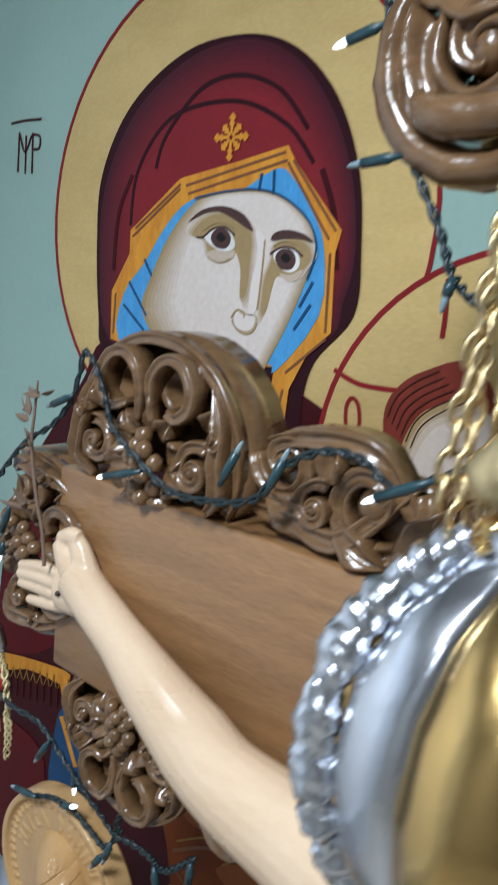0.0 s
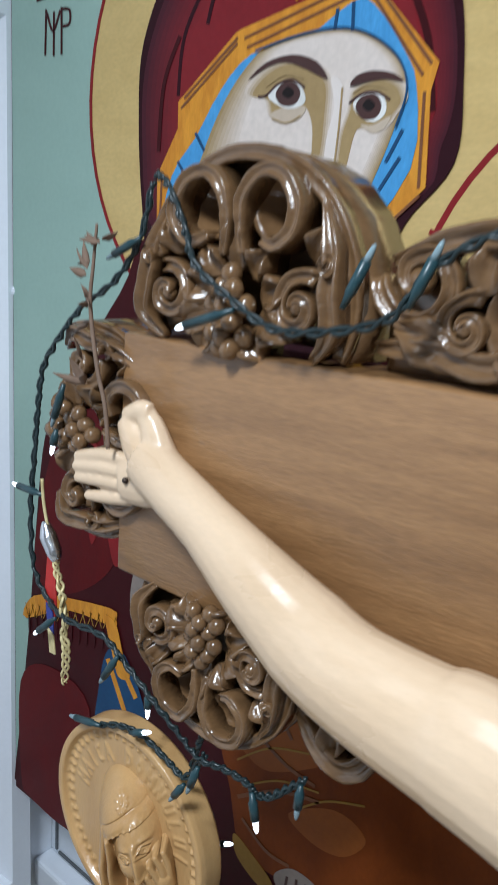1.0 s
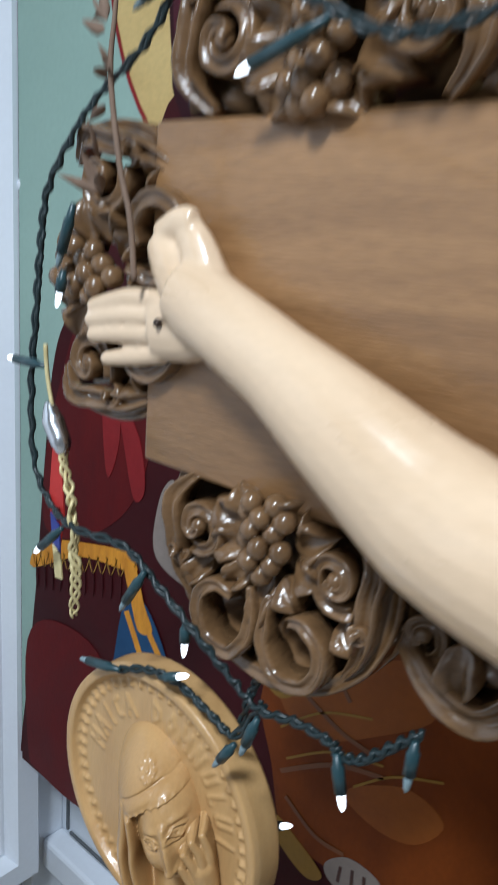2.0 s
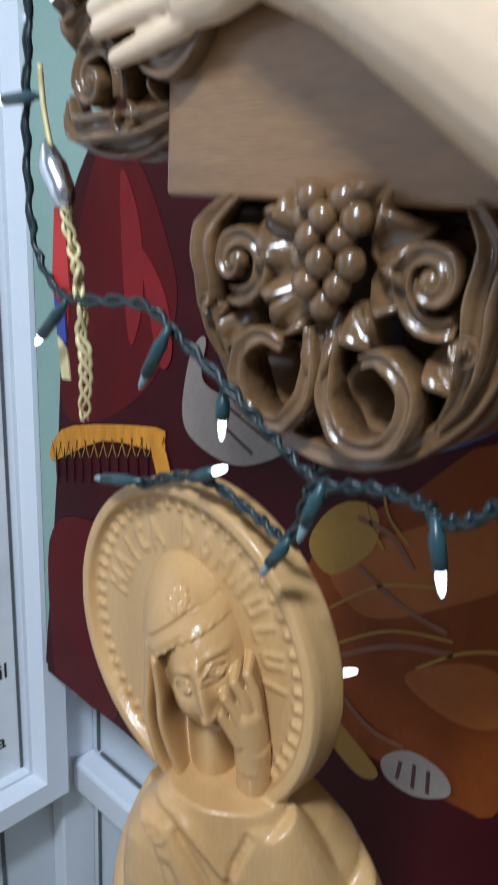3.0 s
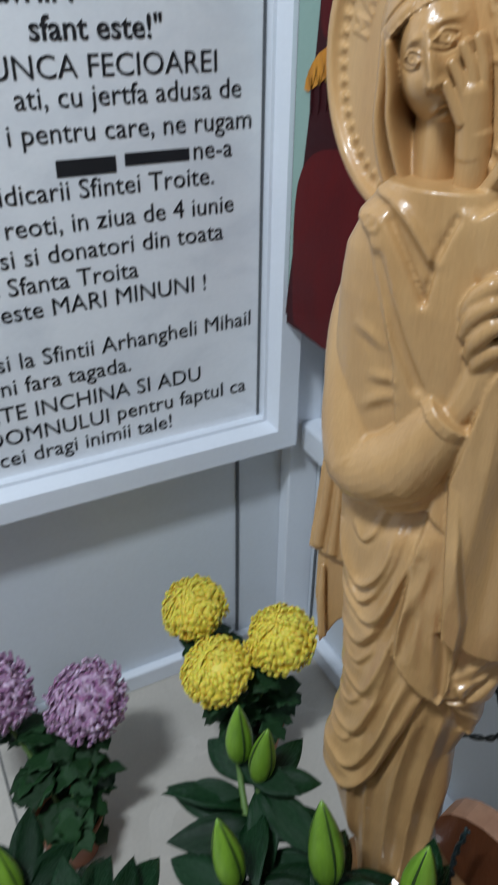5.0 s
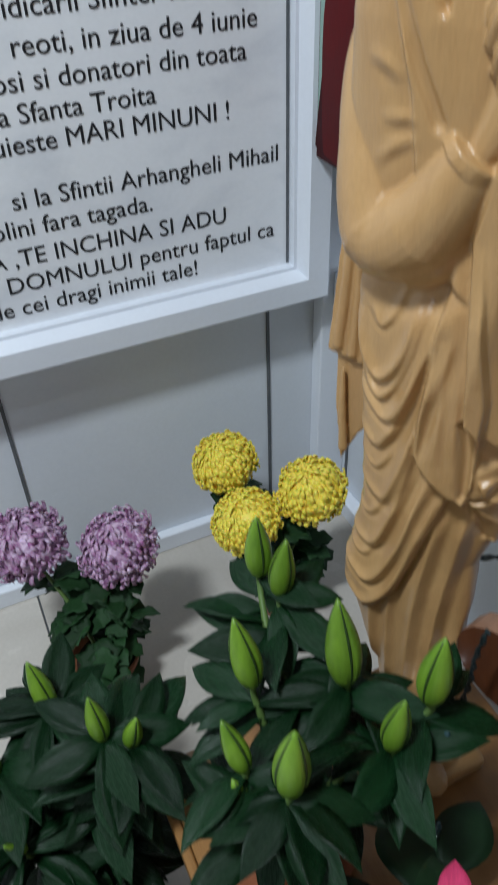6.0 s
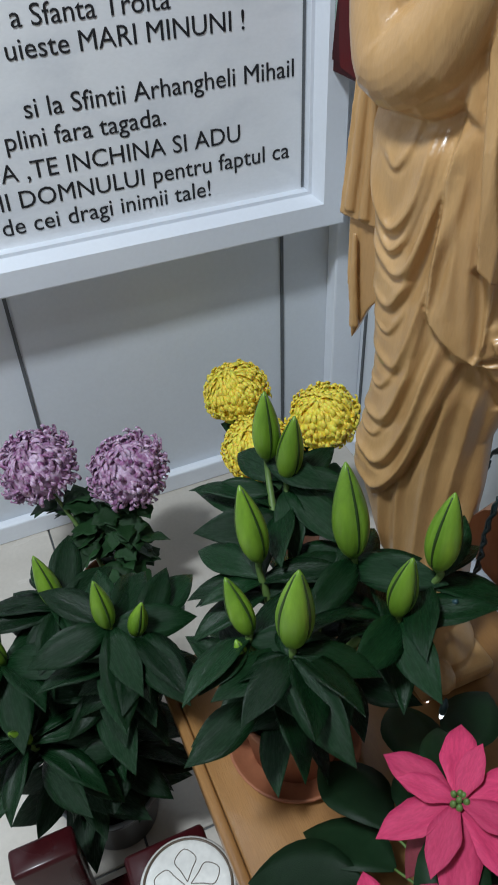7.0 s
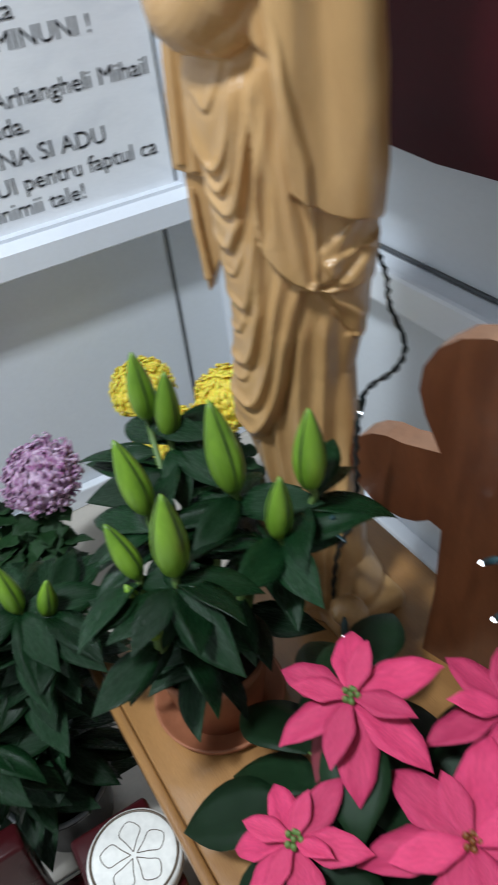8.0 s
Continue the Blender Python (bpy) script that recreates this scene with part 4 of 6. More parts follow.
def scroll_group(name, cx, cz, w, flip, up=1):
    """A running scroll that lies along the beam."""
    bm = bmesh.new()
    volute(bm, cx - 0.3 * w, cz + up * 0.02, w * 0.20, flip, math.pi, w * 0.045)
    volute(bm, cx + 0.22 * w, cz + up * 0.005, w * 0.28, -flip, 0.4, w * 0.06)
    gouge(bm, smooth_path([(cx - 0.5 * w, 0, cz - up * 0.030), (cx - 0.2 * w, -0.010, cz - up * 0.026), (cx + 0.1 * w, -0.014, cz - up * 0.028), (cx + 0.42 * w, -0.008, cz + up * 0.03)], 6), [0.005, 0.010, 0.010, 0.004])
    gouge(bm, smooth_path([(cx - 0.45 * w, 0, cz + up * 0.03), (cx - 0.1 * w, -0.012, cz + up * 0.048), (cx + 0.25 * w, -0.012, cz + up * 0.044), (cx + 0.5 * w, 0, cz - up * 0.02)], 6), [0.005, 0.010, 0.010, 0.005])
    carved_leaf(bm, (cx - 0.05 * w, -0.01, cz - up * 0.03), (cx - 0.42 * w, 0, cz - up * 0.01), 0.016)
    volute(bm, cx - 0.06 * w, cz - up * 0.008, w * 0.12, flip, 1.2, w * 0.035, -0.012)
    carved_leaf(bm, (cx - 0.02 * w, -0.012, cz + up * 0.012), (cx + 0.02 * w, -0.006, cz + up * 0.050), 0.012)
    carved_leaf(bm, (cx + 0.06 * w, -0.016, cz - up * 0.020), (cx + 0.34 * w, -0.012, cz - up * 0.040), 0.012)
    carved_leaf(bm, (cx + 0.4 * w, -0.01, cz - up * 0.04), (cx + 0.6 * w, 0, cz + up * 0.02), 0.018)
    ob = part(name, bm, CARVED, cross, "carved running scroll of varnished wood")
    ob.data.transform(Matrix.Translation((0, BF + 0.026, 0)))
    for v in ob.data.vertices:
        v.co += noise.noise_vector(v.co * 55) * 0.0012 + noise.noise_vector(v.co * 150) * 0.0005
    in_cross(ob)
    bm = box(bmesh.new(), cx - 0.5 * w, cx + 0.5 * w, BF + 0.03, BB, cz - 0.055, cz + 0.03, 0.015, 3)
    in_cross(part("scroll_ground", bm, CARVED, cross))


scroll_group("running_scroll", -0.350, 1.990, 0.17, 1)
scroll_group("running_scroll", -0.175, 1.990, 0.17, -1)
scroll_group("running_scroll", -0.425, 1.680, 0.10, 1, -1)
# the great scroll beside the upright
GX, GZ = (-0.261, 2.306)
bm = bmesh.new()
volute(bm, GX, GZ, 0.048, 1, 2.6, 0.016)
sweep(bm, [Vector((GX + 0.069 * math.cos(a), 0.0, GZ + 0.069 * math.sin(a))) for a in (math.pi * (0.55 + 1.1 * k / 24) for k in range(25))], [0.010, 0.014, 0.015, 0.012], 10, 1.8)
sweep(bm, smooth_path([(GX - 0.055, -0.01, GZ - 0.022), (GX - 0.02, -0.024, GZ - 0.040), (GX + 0.03, -0.02, GZ - 0.036), (GX + 0.07, -0.01, GZ)], 6), [0.006, 0.014, 0.014, 0.006], 8)
carved_leaf(bm, (GX - 0.06, -0.006, GZ + 0.05), (GX + 0.03, -0.01, GZ + 0.02), 0.018)
great = part("great_scroll", bm, CARVED, cross, "glossy carved scroll with deep hollow")
great.data.transform(Matrix.Translation((0, BF, 0)))
for v in great.data.vertices:
    v.co += noise.noise_vector(v.co * 45) * 0.003 + noise.noise_vector(v.co * 120) * 0.001
in_cross(great)
in_cross(part("scroll_ground", box(bmesh.new(), GX - 0.03, 0.004, BF + 0.016, BB, GZ - 0.06, GZ + 0.10, 0.028, 3), CARVED, cross))

# ---- the arm of the carved figure ----
bm = bmesh.new()
arm_path = smooth_path([(-0.63, 0.662, 1.837), (-0.596, 0.656, 1.824), (-0.543, 0.65, 1.803), (-0.487, 0.644, 1.777), (-0.433, 0.644, 1.749), (-0.387, 0.636, 1.739), (-0.328, 0.636, 1.731), (-0.292, 0.636, 1.729), (-0.15, 0.630, 1.715), (-0.03, 0.640, 1.77)], 6)
sweep(bm, arm_path, [0.026, 0.026, 0.027, 0.034, 0.041, 0.041, 0.045, 0.050, 0.054, 0.055], 22, 0.85)
sweep(bm, smooth_path([(-0.609, 0.662, 1.824), (-0.634, 0.662, 1.815), (-0.659, 0.662, 1.81)], 4), [0.026, 0.024, 0.020], 14, 0.55)
for a, b, c in (((-0.652, 0.662, 1.83), (-0.69, 0.662, 1.828), (-0.728, 0.662, 1.819)), ((-0.651, 0.66, 1.819), (-0.689, 0.66, 1.816), (-0.728, 0.66, 1.809)), ((-0.65, 0.66, 1.807), (-0.687, 0.66, 1.804), (-0.725, 0.66, 1.798)), ((-0.651, 0.662, 1.795), (-0.679, 0.662, 1.789), (-0.711, 0.662, 1.783))):
    sweep(bm, smooth_path([a, b, c], 4), [0.0072, 0.0074, 0.0056], 10, 0.9)
    ball(bm, c, 0.0056, 8)
sweep(bm, smooth_path([(-0.627, 0.66, 1.83), (-0.645, 0.66, 1.852), (-0.659, 0.66, 1.869)], 4), [0.017, 0.016, 0.010], 10, 0.8)
sweep(bm, smooth_path([(-0.614, 0.662, 1.843), (-0.627, 0.662, 1.868), (-0.641, 0.662, 1.879)], 4), [0.018, 0.013, 0.009], 10, 0.8)
sweep(bm, smooth_path([(-0.657, 0.66, 1.871), (-0.639, 0.66, 1.88), (-0.626, 0.66, 1.881)], 4), [0.009, 0.010, 0.008], 10, 0.8)
arm = tagged(part("carved_figure", bm, PALE), "outstretched arm of pale varnished limewood on the crossbeam", "statue")
mod = arm.modifiers.new("carve", "REMESH")
mod.mode, mod.voxel_size, mod.use_smooth_shade = "VOXEL", 0.0020, True
mod = arm.modifiers.new("soften", "SMOOTH")
mod.factor, mod.iterations = 0.5, 4
DX, DZ = (-0.213, 1.829)
bm = bmesh.new()
rows = [[bm.verts.new((DX + r * math.cos(a), 0.655 + y, DZ + r * math.sin(a))) for a in (2 * math.pi * q / 64 for q in range(64))] for r, y in ((0.010, 0.0), (0.058, 0.0), (0.061, -0.006), (0.072, -0.006), (0.075, 0.0), (0.075, 0.0195), (0.01, 0.0195))]
for u, v in zip(rows, rows[1:]):
    for q in range(64):
        bm.faces.new((u[q], u[(q + 1) % 64], v[(q + 1) % 64], v[q]))
bm.faces.new(rows[0])
bm.faces.new(rows[-1])
for q in range(18):
    a = 2 * math.pi * q / 18
    sweep(bm, [Vector((DX + r * math.cos(a), 0.654, DZ + r * math.sin(a))) for r in (0.018, 0.036, 0.052)], [0.0016, 0.003, 0.002], 6)
bmesh.ops.recalc_face_normals(bm, faces=bm.faces)
tagged(part("carved_halo", bm, FIGURE), "round carved wooden halo disc fixed on the crossbeam", "carving")
nail = tagged(part("nail", ball(bmesh.new(), (-0.643, 0.648, 1.817), 0.0032, 10), IRON), "small dark iron nail head in the palm", "nail")

# ---- the carved standing figure ----
FR, FF = Vector((0.788, 0.616, 0)), Vector((0.616, -0.788, 0))
FA = Vector((-0.595, 0.702, 0))
FH = Vector((-0.641, 0.679, 0))


def polyline(U, Z, pts):
    """Distance, share of the length and side of the nearest spot on a line, for arrays of places."""
    best, along, side = np.full(U.shape, 9.0), np.zeros(U.shape), np.zeros(U.shape)
    segs = list(zip(pts, pts[1:]))
    lens = [math.hypot(b[0] - a[0], b[1] - a[1]) for a, b in segs]
    run, total = 0.0, sum(lens)
    for (a, b), ln in zip(segs, lens):
        dx, dz = (b[0] - a[0]) / ln, (b[1] - a[1]) / ln
        s = np.clip((U - a[0]) * dx + (Z - a[1]) * dz, 0, ln)
        d = np.hypot(U - a[0] - dx * s, Z - a[1] - dz * s)
        m = d < best
        best = np.where(m, d, best)
        along = np.where(m, (run + s) / total, along)
        side = np.where(m, np.sign((U - a[0]) * dz - (Z - a[1]) * dx), side)
        run += ln
    return best, along, side


def curve(pts, n=6):
    return [(p[0], p[1]) for p in smooth_path([(*p, 0) for p in pts], n)]


def fold(U, Z, pts, width, height, power=1.4, taper=0.25, under=0.45):
    """A ridge of cloth along a line, with a hollow on its lower side."""
    d, s, side = polyline(U, Z, curve(pts))
    ends = np.clip(np.minimum(s, 1 - s) / taper, 0, 1) ** 0.7 if taper else 1.0
    crest = np.exp(-(d / width) ** power)
    low = np.exp(-((d - 1.9 * width) / (0.9 * width)) ** 2) * (side > 0)
    return height * ends * (crest - under * low)


def cut(U, Z, pts, width, depth):
    """A knife line."""
    d, s, side = polyline(U, Z, curve(pts))
    return -depth * np.exp(-(d / width) ** 2) * np.clip(np.minimum(s, 1 - s) / 0.06, 0, 1)


def raised(U, Z, poly, height, edge=0.0016):
    """An overlapping piece of cloth: height inside the outline, with a crisp edge."""
    inside = np.zeros(U.shape, bool)
    for (x0, z0), (x1, z1) in zip(poly, poly[1:] + poly[:1]):
        if z0 != z1:
            hit = (z0 > Z) != (z1 > Z)
            inside ^= hit & (U < (x1 - x0) * (Z - z0) / (z1 - z0) + x0)
    d, s, side = polyline(U, Z, poly + poly[:1])
    sd = np.where(inside, d, -d)
    return height * np.clip(0.5 + sd / (2 * edge), 0, 1)


def bump_at(U, Z, u, z, w, h, tall=1.0):
    return h * np.exp(-((U - u) / w) ** 2 - ((Z - z) / (w * tall)) ** 2)


def robe_relief(U, Z):
    """How far the carved cloth stands out of the body's plain form."""
    R = np.zeros(U.shape)
    # loops that hang from the arm and sweep across the legs
    for pts, w, h in (([(-0.078, 1.045), (-0.073, 1.017), (-0.061, 0.990), (-0.048, 0.992), (-0.032, 1.022), (-0.024, 1.064), (-0.021, 1.083)], 0.0052, 0.0085),
                      ([(-0.076, 0.995), (-0.057, 0.968), (-0.044, 0.976), (-0.026, 1.014), (-0.017, 1.060), (-0.014, 1.085)], 0.0040, 0.0065),
                      ([(-0.074, 0.965), (-0.047, 0.946), (-0.030, 0.968), (-0.018, 1.018), (-0.009, 1.069), (-0.007, 1.088)], 0.0048, 0.0075),
                      ([(-0.074, 0.925), (-0.052, 0.910), (-0.033, 0.943), (-0.017, 1.003), (-0.003, 1.059), (-0.001, 1.093)], 0.0055, 0.0080),
                      ([(-0.070, 0.860), (-0.038, 0.850), (-0.020, 0.908), (-0.007, 0.985), (0.003, 1.048)], 0.0060, 0.0085),
                      ([(-0.080, 0.778), (-0.044, 0.782), (-0.022, 0.848), (-0.010, 0.923)], 0.0060, 0.0090),
                      ([(-0.086, 0.735), (-0.045, 0.724), (-0.018, 0.779), (-0.002, 0.854), (0.006, 0.895)], 0.0060, 0.0095),
                      ([(-0.080, 0.698), (-0.048, 0.684), (-0.018, 0.727), (0.002, 0.804), (0.018, 0.872)], 0.0058, 0.0100)):
        R += fold(U, Z, pts, w, h)
    for pts in ([(-0.066, 1.055), (-0.055, 1.040), (-0.042, 1.062), (-0.036, 1.085)], [(-0.068, 0.890), (-0.048, 0.882), (-0.030, 0.920)], [(-0.072, 0.820), (-0.052, 0.815), (-0.034, 0.850)], [(-0.078, 0.757), (-0.055, 0.752), (-0.036, 0.785)]):
        R += fold(U, Z, pts, 0.0030, 0.0030)
    # creases in the bend of the sleeve, and the hollow under the forearm
    for pts in ([(-0.072, 1.176), (-0.054, 1.192), (-0.036, 1.202)], [(-0.066, 1.210), (-0.052, 1.212), (-0.036, 1.214)], [(-0.080, 1.250), (-0.066, 1.246), (-0.050, 1.236)]):
        R += fold(U, Z, pts, 0.0048, 0.0026, 1.6, 0.45)
    R += cut(U, Z, [(-0.095, 1.105), (-0.060, 1.075), (-0.015, 1.078), (0.002, 1.095)], 0.014, 0.013)
    # the under-skirt, below the hem of the loops
    hem = raised(U, Z, [(-0.16, 0.690), (-0.066, 0.676), (-0.048, 0.664), (-0.030, 0.680), (-0.012, 0.715), (0.006, 0.790), (0.026, 0.872), (0.16, 0.872), (0.16, 1.5), (-0.16, 1.5)], 0.009)
    R += hem
    low = np.clip((0.88 - Z) / 0.05, 0, 1) * (1 - hem / 0.009)
    for u0, u1, w, h in ((-0.040, -0.020, 0.006, 0.006), (-0.018, 0.000, 0.005, 0.005), (0.010, 0.016, 0.007, 0.008), (0.036, 0.036, 0.006, 0.007), (0.062, 0.052, 0.007, 0.008)):
        R += low * fold(U, Z, [(u1, 0.40), (u0 * 0.5 + u1 * 0.5, 0.55), (u0, 0.70), (u0 + 0.012, 0.86)], w, h, 1.3, 0.1)
    # the cloth that falls from the bent arm, and the broad cloak with its pointed hem
    R += raised(U, Z, [(0.004, 1.14), (0.000, 1.095), (-0.006, 1.043), (-0.009, 0.974), (-0.010, 0.921), (-0.006, 0.909), (0.019, 0.886), (0.041, 0.876), (0.046, 0.90), (0.046, 1.00), (0.022, 1.14)], 0.0105) * np.clip((1.135 - Z) / 0.06, 0, 1)
    R += raised(U, Z, [(0.085, 1.36), (0.058, 1.30), (0.026, 1.225), (0.012, 1.135), (0.024, 1.045), (0.030, 0.979), (0.055, 0.955), (0.081, 0.943), (0.100, 0.925), (0.17, 0.93), (0.17, 1.36)], 0.016)
    # zigzag ends between and below them
    R += raised(U, Z, [(0.041, 0.878), (0.046, 0.915), (0.076, 0.942), (0.062, 0.900), (0.068, 0.882)], 0.006, 0.003)
    R += raised(U, Z, [(0.038, 0.874), (0.060, 0.880), (0.052, 0.905), (0.110, 0.930), (0.096, 0.840), (0.072, 0.800), (0.056, 0.835)], 0.007)
    R += cut(U, Z, [(0.030, 0.975), (0.036, 0.940), (0.040, 0.880)], 0.005, 0.008)
    R += cut(U, Z, [(0.041, 0.876), (0.060, 0.884), (0.080, 0.915)], 0.004, 0.008)
    R += cut(U, Z, [(0.041, 0.874), (0.055, 0.845), (0.066, 0.812)], 0.004, 0.006)
    R += fold(U, Z, [(0.052, 0.870), (0.070, 0.845), (0.080, 0.815)], 0.005, 0.005)
    for pts, w, h in (([(0.023, 1.222), (0.032, 1.075), (0.031, 1.000)], 0.007, 0.0035), ([(0.040, 1.226), (0.040, 1.126), (0.036, 1.020)], 0.007, 0.0030), ([(0.078, 1.220), (0.080, 1.090), (0.082, 0.945)], 0.012, 0.0080),
                      ([(0.010, 1.10), (0.008, 1.02), (0.010, 0.92)], 0.006, 0.0035), ([(0.022, 1.08), (0.022, 0.99), (0.030, 0.90)], 0.005, 0.0030)):
        R += fold(U, Z, pts, w, h, 1.6, 0.3, 0.6)
    # mantle bands and the crossed collar on the breast
    R += raised(U, Z, [(-0.100, 1.345), (-0.076, 1.325), (-0.059, 1.278), (-0.044, 1.230), (-0.032, 1.150), (0.008, 1.150), (0.008, 1.40), (-0.100, 1.40)], 0.0060)
    R += raised(U, Z, [(-0.072, 1.350), (-0.060, 1.334), (-0.042, 1.308), (-0.026, 1.276), (-0.021, 1.312), (-0.010, 1.345), (0.05, 1.345), (0.05, 1.42), (-0.072, 1.42)], -0.0030)
    R += cut(U, Z, [(-0.069, 1.312), (-0.047, 1.258), (-0.021, 1.205)], 0.0028, 0.0045)
    R += cut(U, Z, [(-0.064, 1.312), (-0.042, 1.258), (-0.016, 1.205)], 0.0026, 0.0038)
    R += fold(U, Z, [(-0.076, 1.352), (-0.060, 1.346), (-0.042, 1.333), (-0.019, 1.304)], 0.0042, 0.0055, 1.6, 0.12, 0.3)
    R += cut(U, Z, [(-0.026, 1.276), (-0.021, 1.312), (-0.010, 1.343)], 0.0022, 0.0045)
    R += cut(U, Z, [(-0.060, 1.334), (-0.042, 1.308), (-0.026, 1.276)], 0.0028, 0.0045)
    for k in range(9):
        a = 2 * math.pi * k / 8
        q = 0.0055 if k < 8 else 0.0
        R += bump_at(U, Z, -0.071 + q * math.cos(a), 1.328 + q * math.sin(a), 0.0019, 0.0030)
    return R


def face_relief(L, Z):
    """The head in its veil as one carved relief: how far it stands towards the front."""
    def oval(l, z, a, b, lean, back, deep, power=0.5):
        c, s = math.cos(lean), math.sin(lean)
        x, y = (L - l) * c + (Z - z) * s, -(L - l) * s + (Z - z) * c
        return back + deep * np.clip(1 - (x / a) ** 2 - (y / b) ** 2, 0, 1) ** power

    lean = radians(11)
    face = oval(0.0035, 1.430, 0.0315, 0.0530, lean, -0.052, 0.095, 0.30)
    face += bump_at(L, Z, -0.009, 1.408, 0.010, 0.0030) + bump_at(L, Z, 0.017, 1.387, 0.0085, 0.0050) - bump_at(L, Z, 0.013, 1.3925, 0.006, 0.0018, 0.5)
    for u, z in ((-0.0085, 1.4290), (0.0115, 1.4420)):
        face += bump_at(L, Z, u, z, 0.0090, -0.0062, 0.85) + np.sqrt(np.clip(0.0046 ** 2 - ((L - u) / 1.25) ** 2 - ((Z - z + 0.0003) / 0.82) ** 2, 0, None)) * 1.15
        slope = 0.25 if u < 0 else 0.45
        top = [(u - 0.0078, z - 0.0022 - 0.0078 * slope * 0.4), (u - 0.003, z + 0.0036), (u + 0.002, z + 0.0048), (u + 0.0072, z + 0.0072 * slope)]
        bot = [(u - 0.0078, z - 0.0022 - 0.0078 * slope * 0.4), (u - 0.003, z - 0.0050), (u + 0.003, z - 0.0044), (u + 0.0072, z + 0.0072 * slope)]
        face += fold(L, Z, top, 0.0012, 0.0034, 1.8, 0.2, 0) + fold(L, Z, bot, 0.0012, 0.0028, 1.8, 0.2, 0)
        face += cut(L, Z, [(u - 0.0082, z - 0.006), (u - 0.001, z - 0.0078), (u + 0.006, z - 0.004)], 0.0012, 0.0009)
        face += bump_at(L, Z, u + 0.0004, z, 0.0013, -0.0020)
    # brows, nose, lips
    face += fold(L, Z, [(-0.0185, 1.4270), (-0.0105, 1.4385), (-0.0015, 1.4425)], 0.0030, 0.0026, 1.8, 0.3, 0)
    face += fold(L, Z, [(0.0035, 1.4480), (0.0110, 1.4525), (0.0200, 1.4535)], 0.0030, 0.0026, 1.8, 0.3, 0)
    d, s, side = polyline(L, Z, [(0.0012, 1.4450), (0.0055, 1.4300), (0.0108, 1.4150)])
    face += np.exp(-(d / (0.0032 + 0.0016 * s)) ** 2.2) * (0.0045 + 0.0080 * s)
    face += bump_at(L, Z, 0.0062, 1.4150, 0.0028, 0.0048) + bump_at(L, Z, 0.0152, 1.4185, 0.0028, 0.0048)
    face += cut(L, Z, [(0.0045, 1.4108), (0.0110, 1.4098), (0.0172, 1.4152)], 0.0016, 0.0030)
    face += fold(L, Z, [(0.0070, 1.3950), (0.0115, 1.4020), (0.0150, 1.4035), (0.0210, 1.4055)], 0.0020, 0.0036, 1.6, 0.3, 0)
    face += cut(L, Z, [(0.0060, 1.3940), (0.0130, 1.3995), (0.0215, 1.4045)], 0.0011, 0.0036)
    face += fold(L, Z, [(0.0095, 1.3935), (0.0145, 1.3950), (0.0200, 1.3995)], 0.0024, 0.0038, 1.6, 0.3, 0)
    veil = oval(-0.009, 1.440, 0.0385, 0.0540, radians(6), -0.045, 0.083, 0.45)
    # the veil leaves the face free under a double band
    brow = raised(L, Z, [(-0.030, 1.436), (-0.024, 1.443), (-0.014, 1.4530), (-0.005, 1.4590), (0.008, 1.4650), (0.024, 1.4690), (0.06, 1.47), (0.06, 1.30), (-0.012, 1.30), (-0.006, 1.372), (-0.018, 1.392), (-0.0245, 1.415)], 1.0, 0.0012)
    head = np.where(brow > 0.5, face, np.maximum(veil - 0.004, face + 0.0012))
    head += np.where(brow > 0.5, 0, 1) * (fold(L, Z, [(-0.034, 1.438), (-0.022, 1.4525), (-0.006, 1.4640), (0.012, 1.4705), (0.027, 1.4725)], 0.0030, 0.0013, 1.8, 0.1, 0)
                                         + cut(L, Z, [(-0.036, 1.444), (-0.022, 1.4590), (-0.006, 1.4705), (0.012, 1.4765), (0.026, 1.478)], 0.0012, 0.0026))
    for k in range(9):
        t = k / 8
        head += bump_at(L, Z, -0.0260 + 0.044 * t, 1.4415 + 0.028 * math.sin(1.45 * t), 0.0016, 0.0015)
    for k in range(9):
        a, q = 2 * math.pi * k / 8, 0.0058 if k < 8 else 0.0
        head += bump_at(L, Z, -0.0165 + q * math.cos(a), 1.4755 + q * math.sin(a), 0.0016, 0.0022)
    # locks and the veil's folds beside the cheek, and the neck
    side = np.full(L.shape, -0.05)
    for pts, w, f in (([(-0.028, 1.436), (-0.0245, 1.412), (-0.0225, 1.390), (-0.015, 1.366), (-0.002, 1.335)], 0.0078, 0.028), ([(-0.034, 1.440), (-0.034, 1.412), (-0.034, 1.386), (-0.027, 1.356), (-0.014, 1.330)], 0.0085, 0.016), ([(-0.024, 1.400), (-0.022, 1.380), (-0.010, 1.355), (0.002, 1.330)], 0.0050, 0.024)):
        d, s, _ = polyline(L, Z, curve(pts))
        side = np.maximum(side, -0.05 + (f + 0.05) * np.clip(1 - (d / w) ** 2, 0, 1) ** 0.35)
    neck = -0.045 + 0.071 * np.clip(1 - ((L - 0.010) / 0.0250) ** 2, 0, 1) ** 0.45 * (Z < 1.40)
    neck += fold(L, Z, [(-0.010, 1.347), (0.008, 1.343), (0.028, 1.349)], 0.0028, 0.0030, 1.6, 0.1, 0)
    # the palm laid on the cheek: wrist with its band, palm, four fingers
    palm = np.full(L.shape, -0.06)
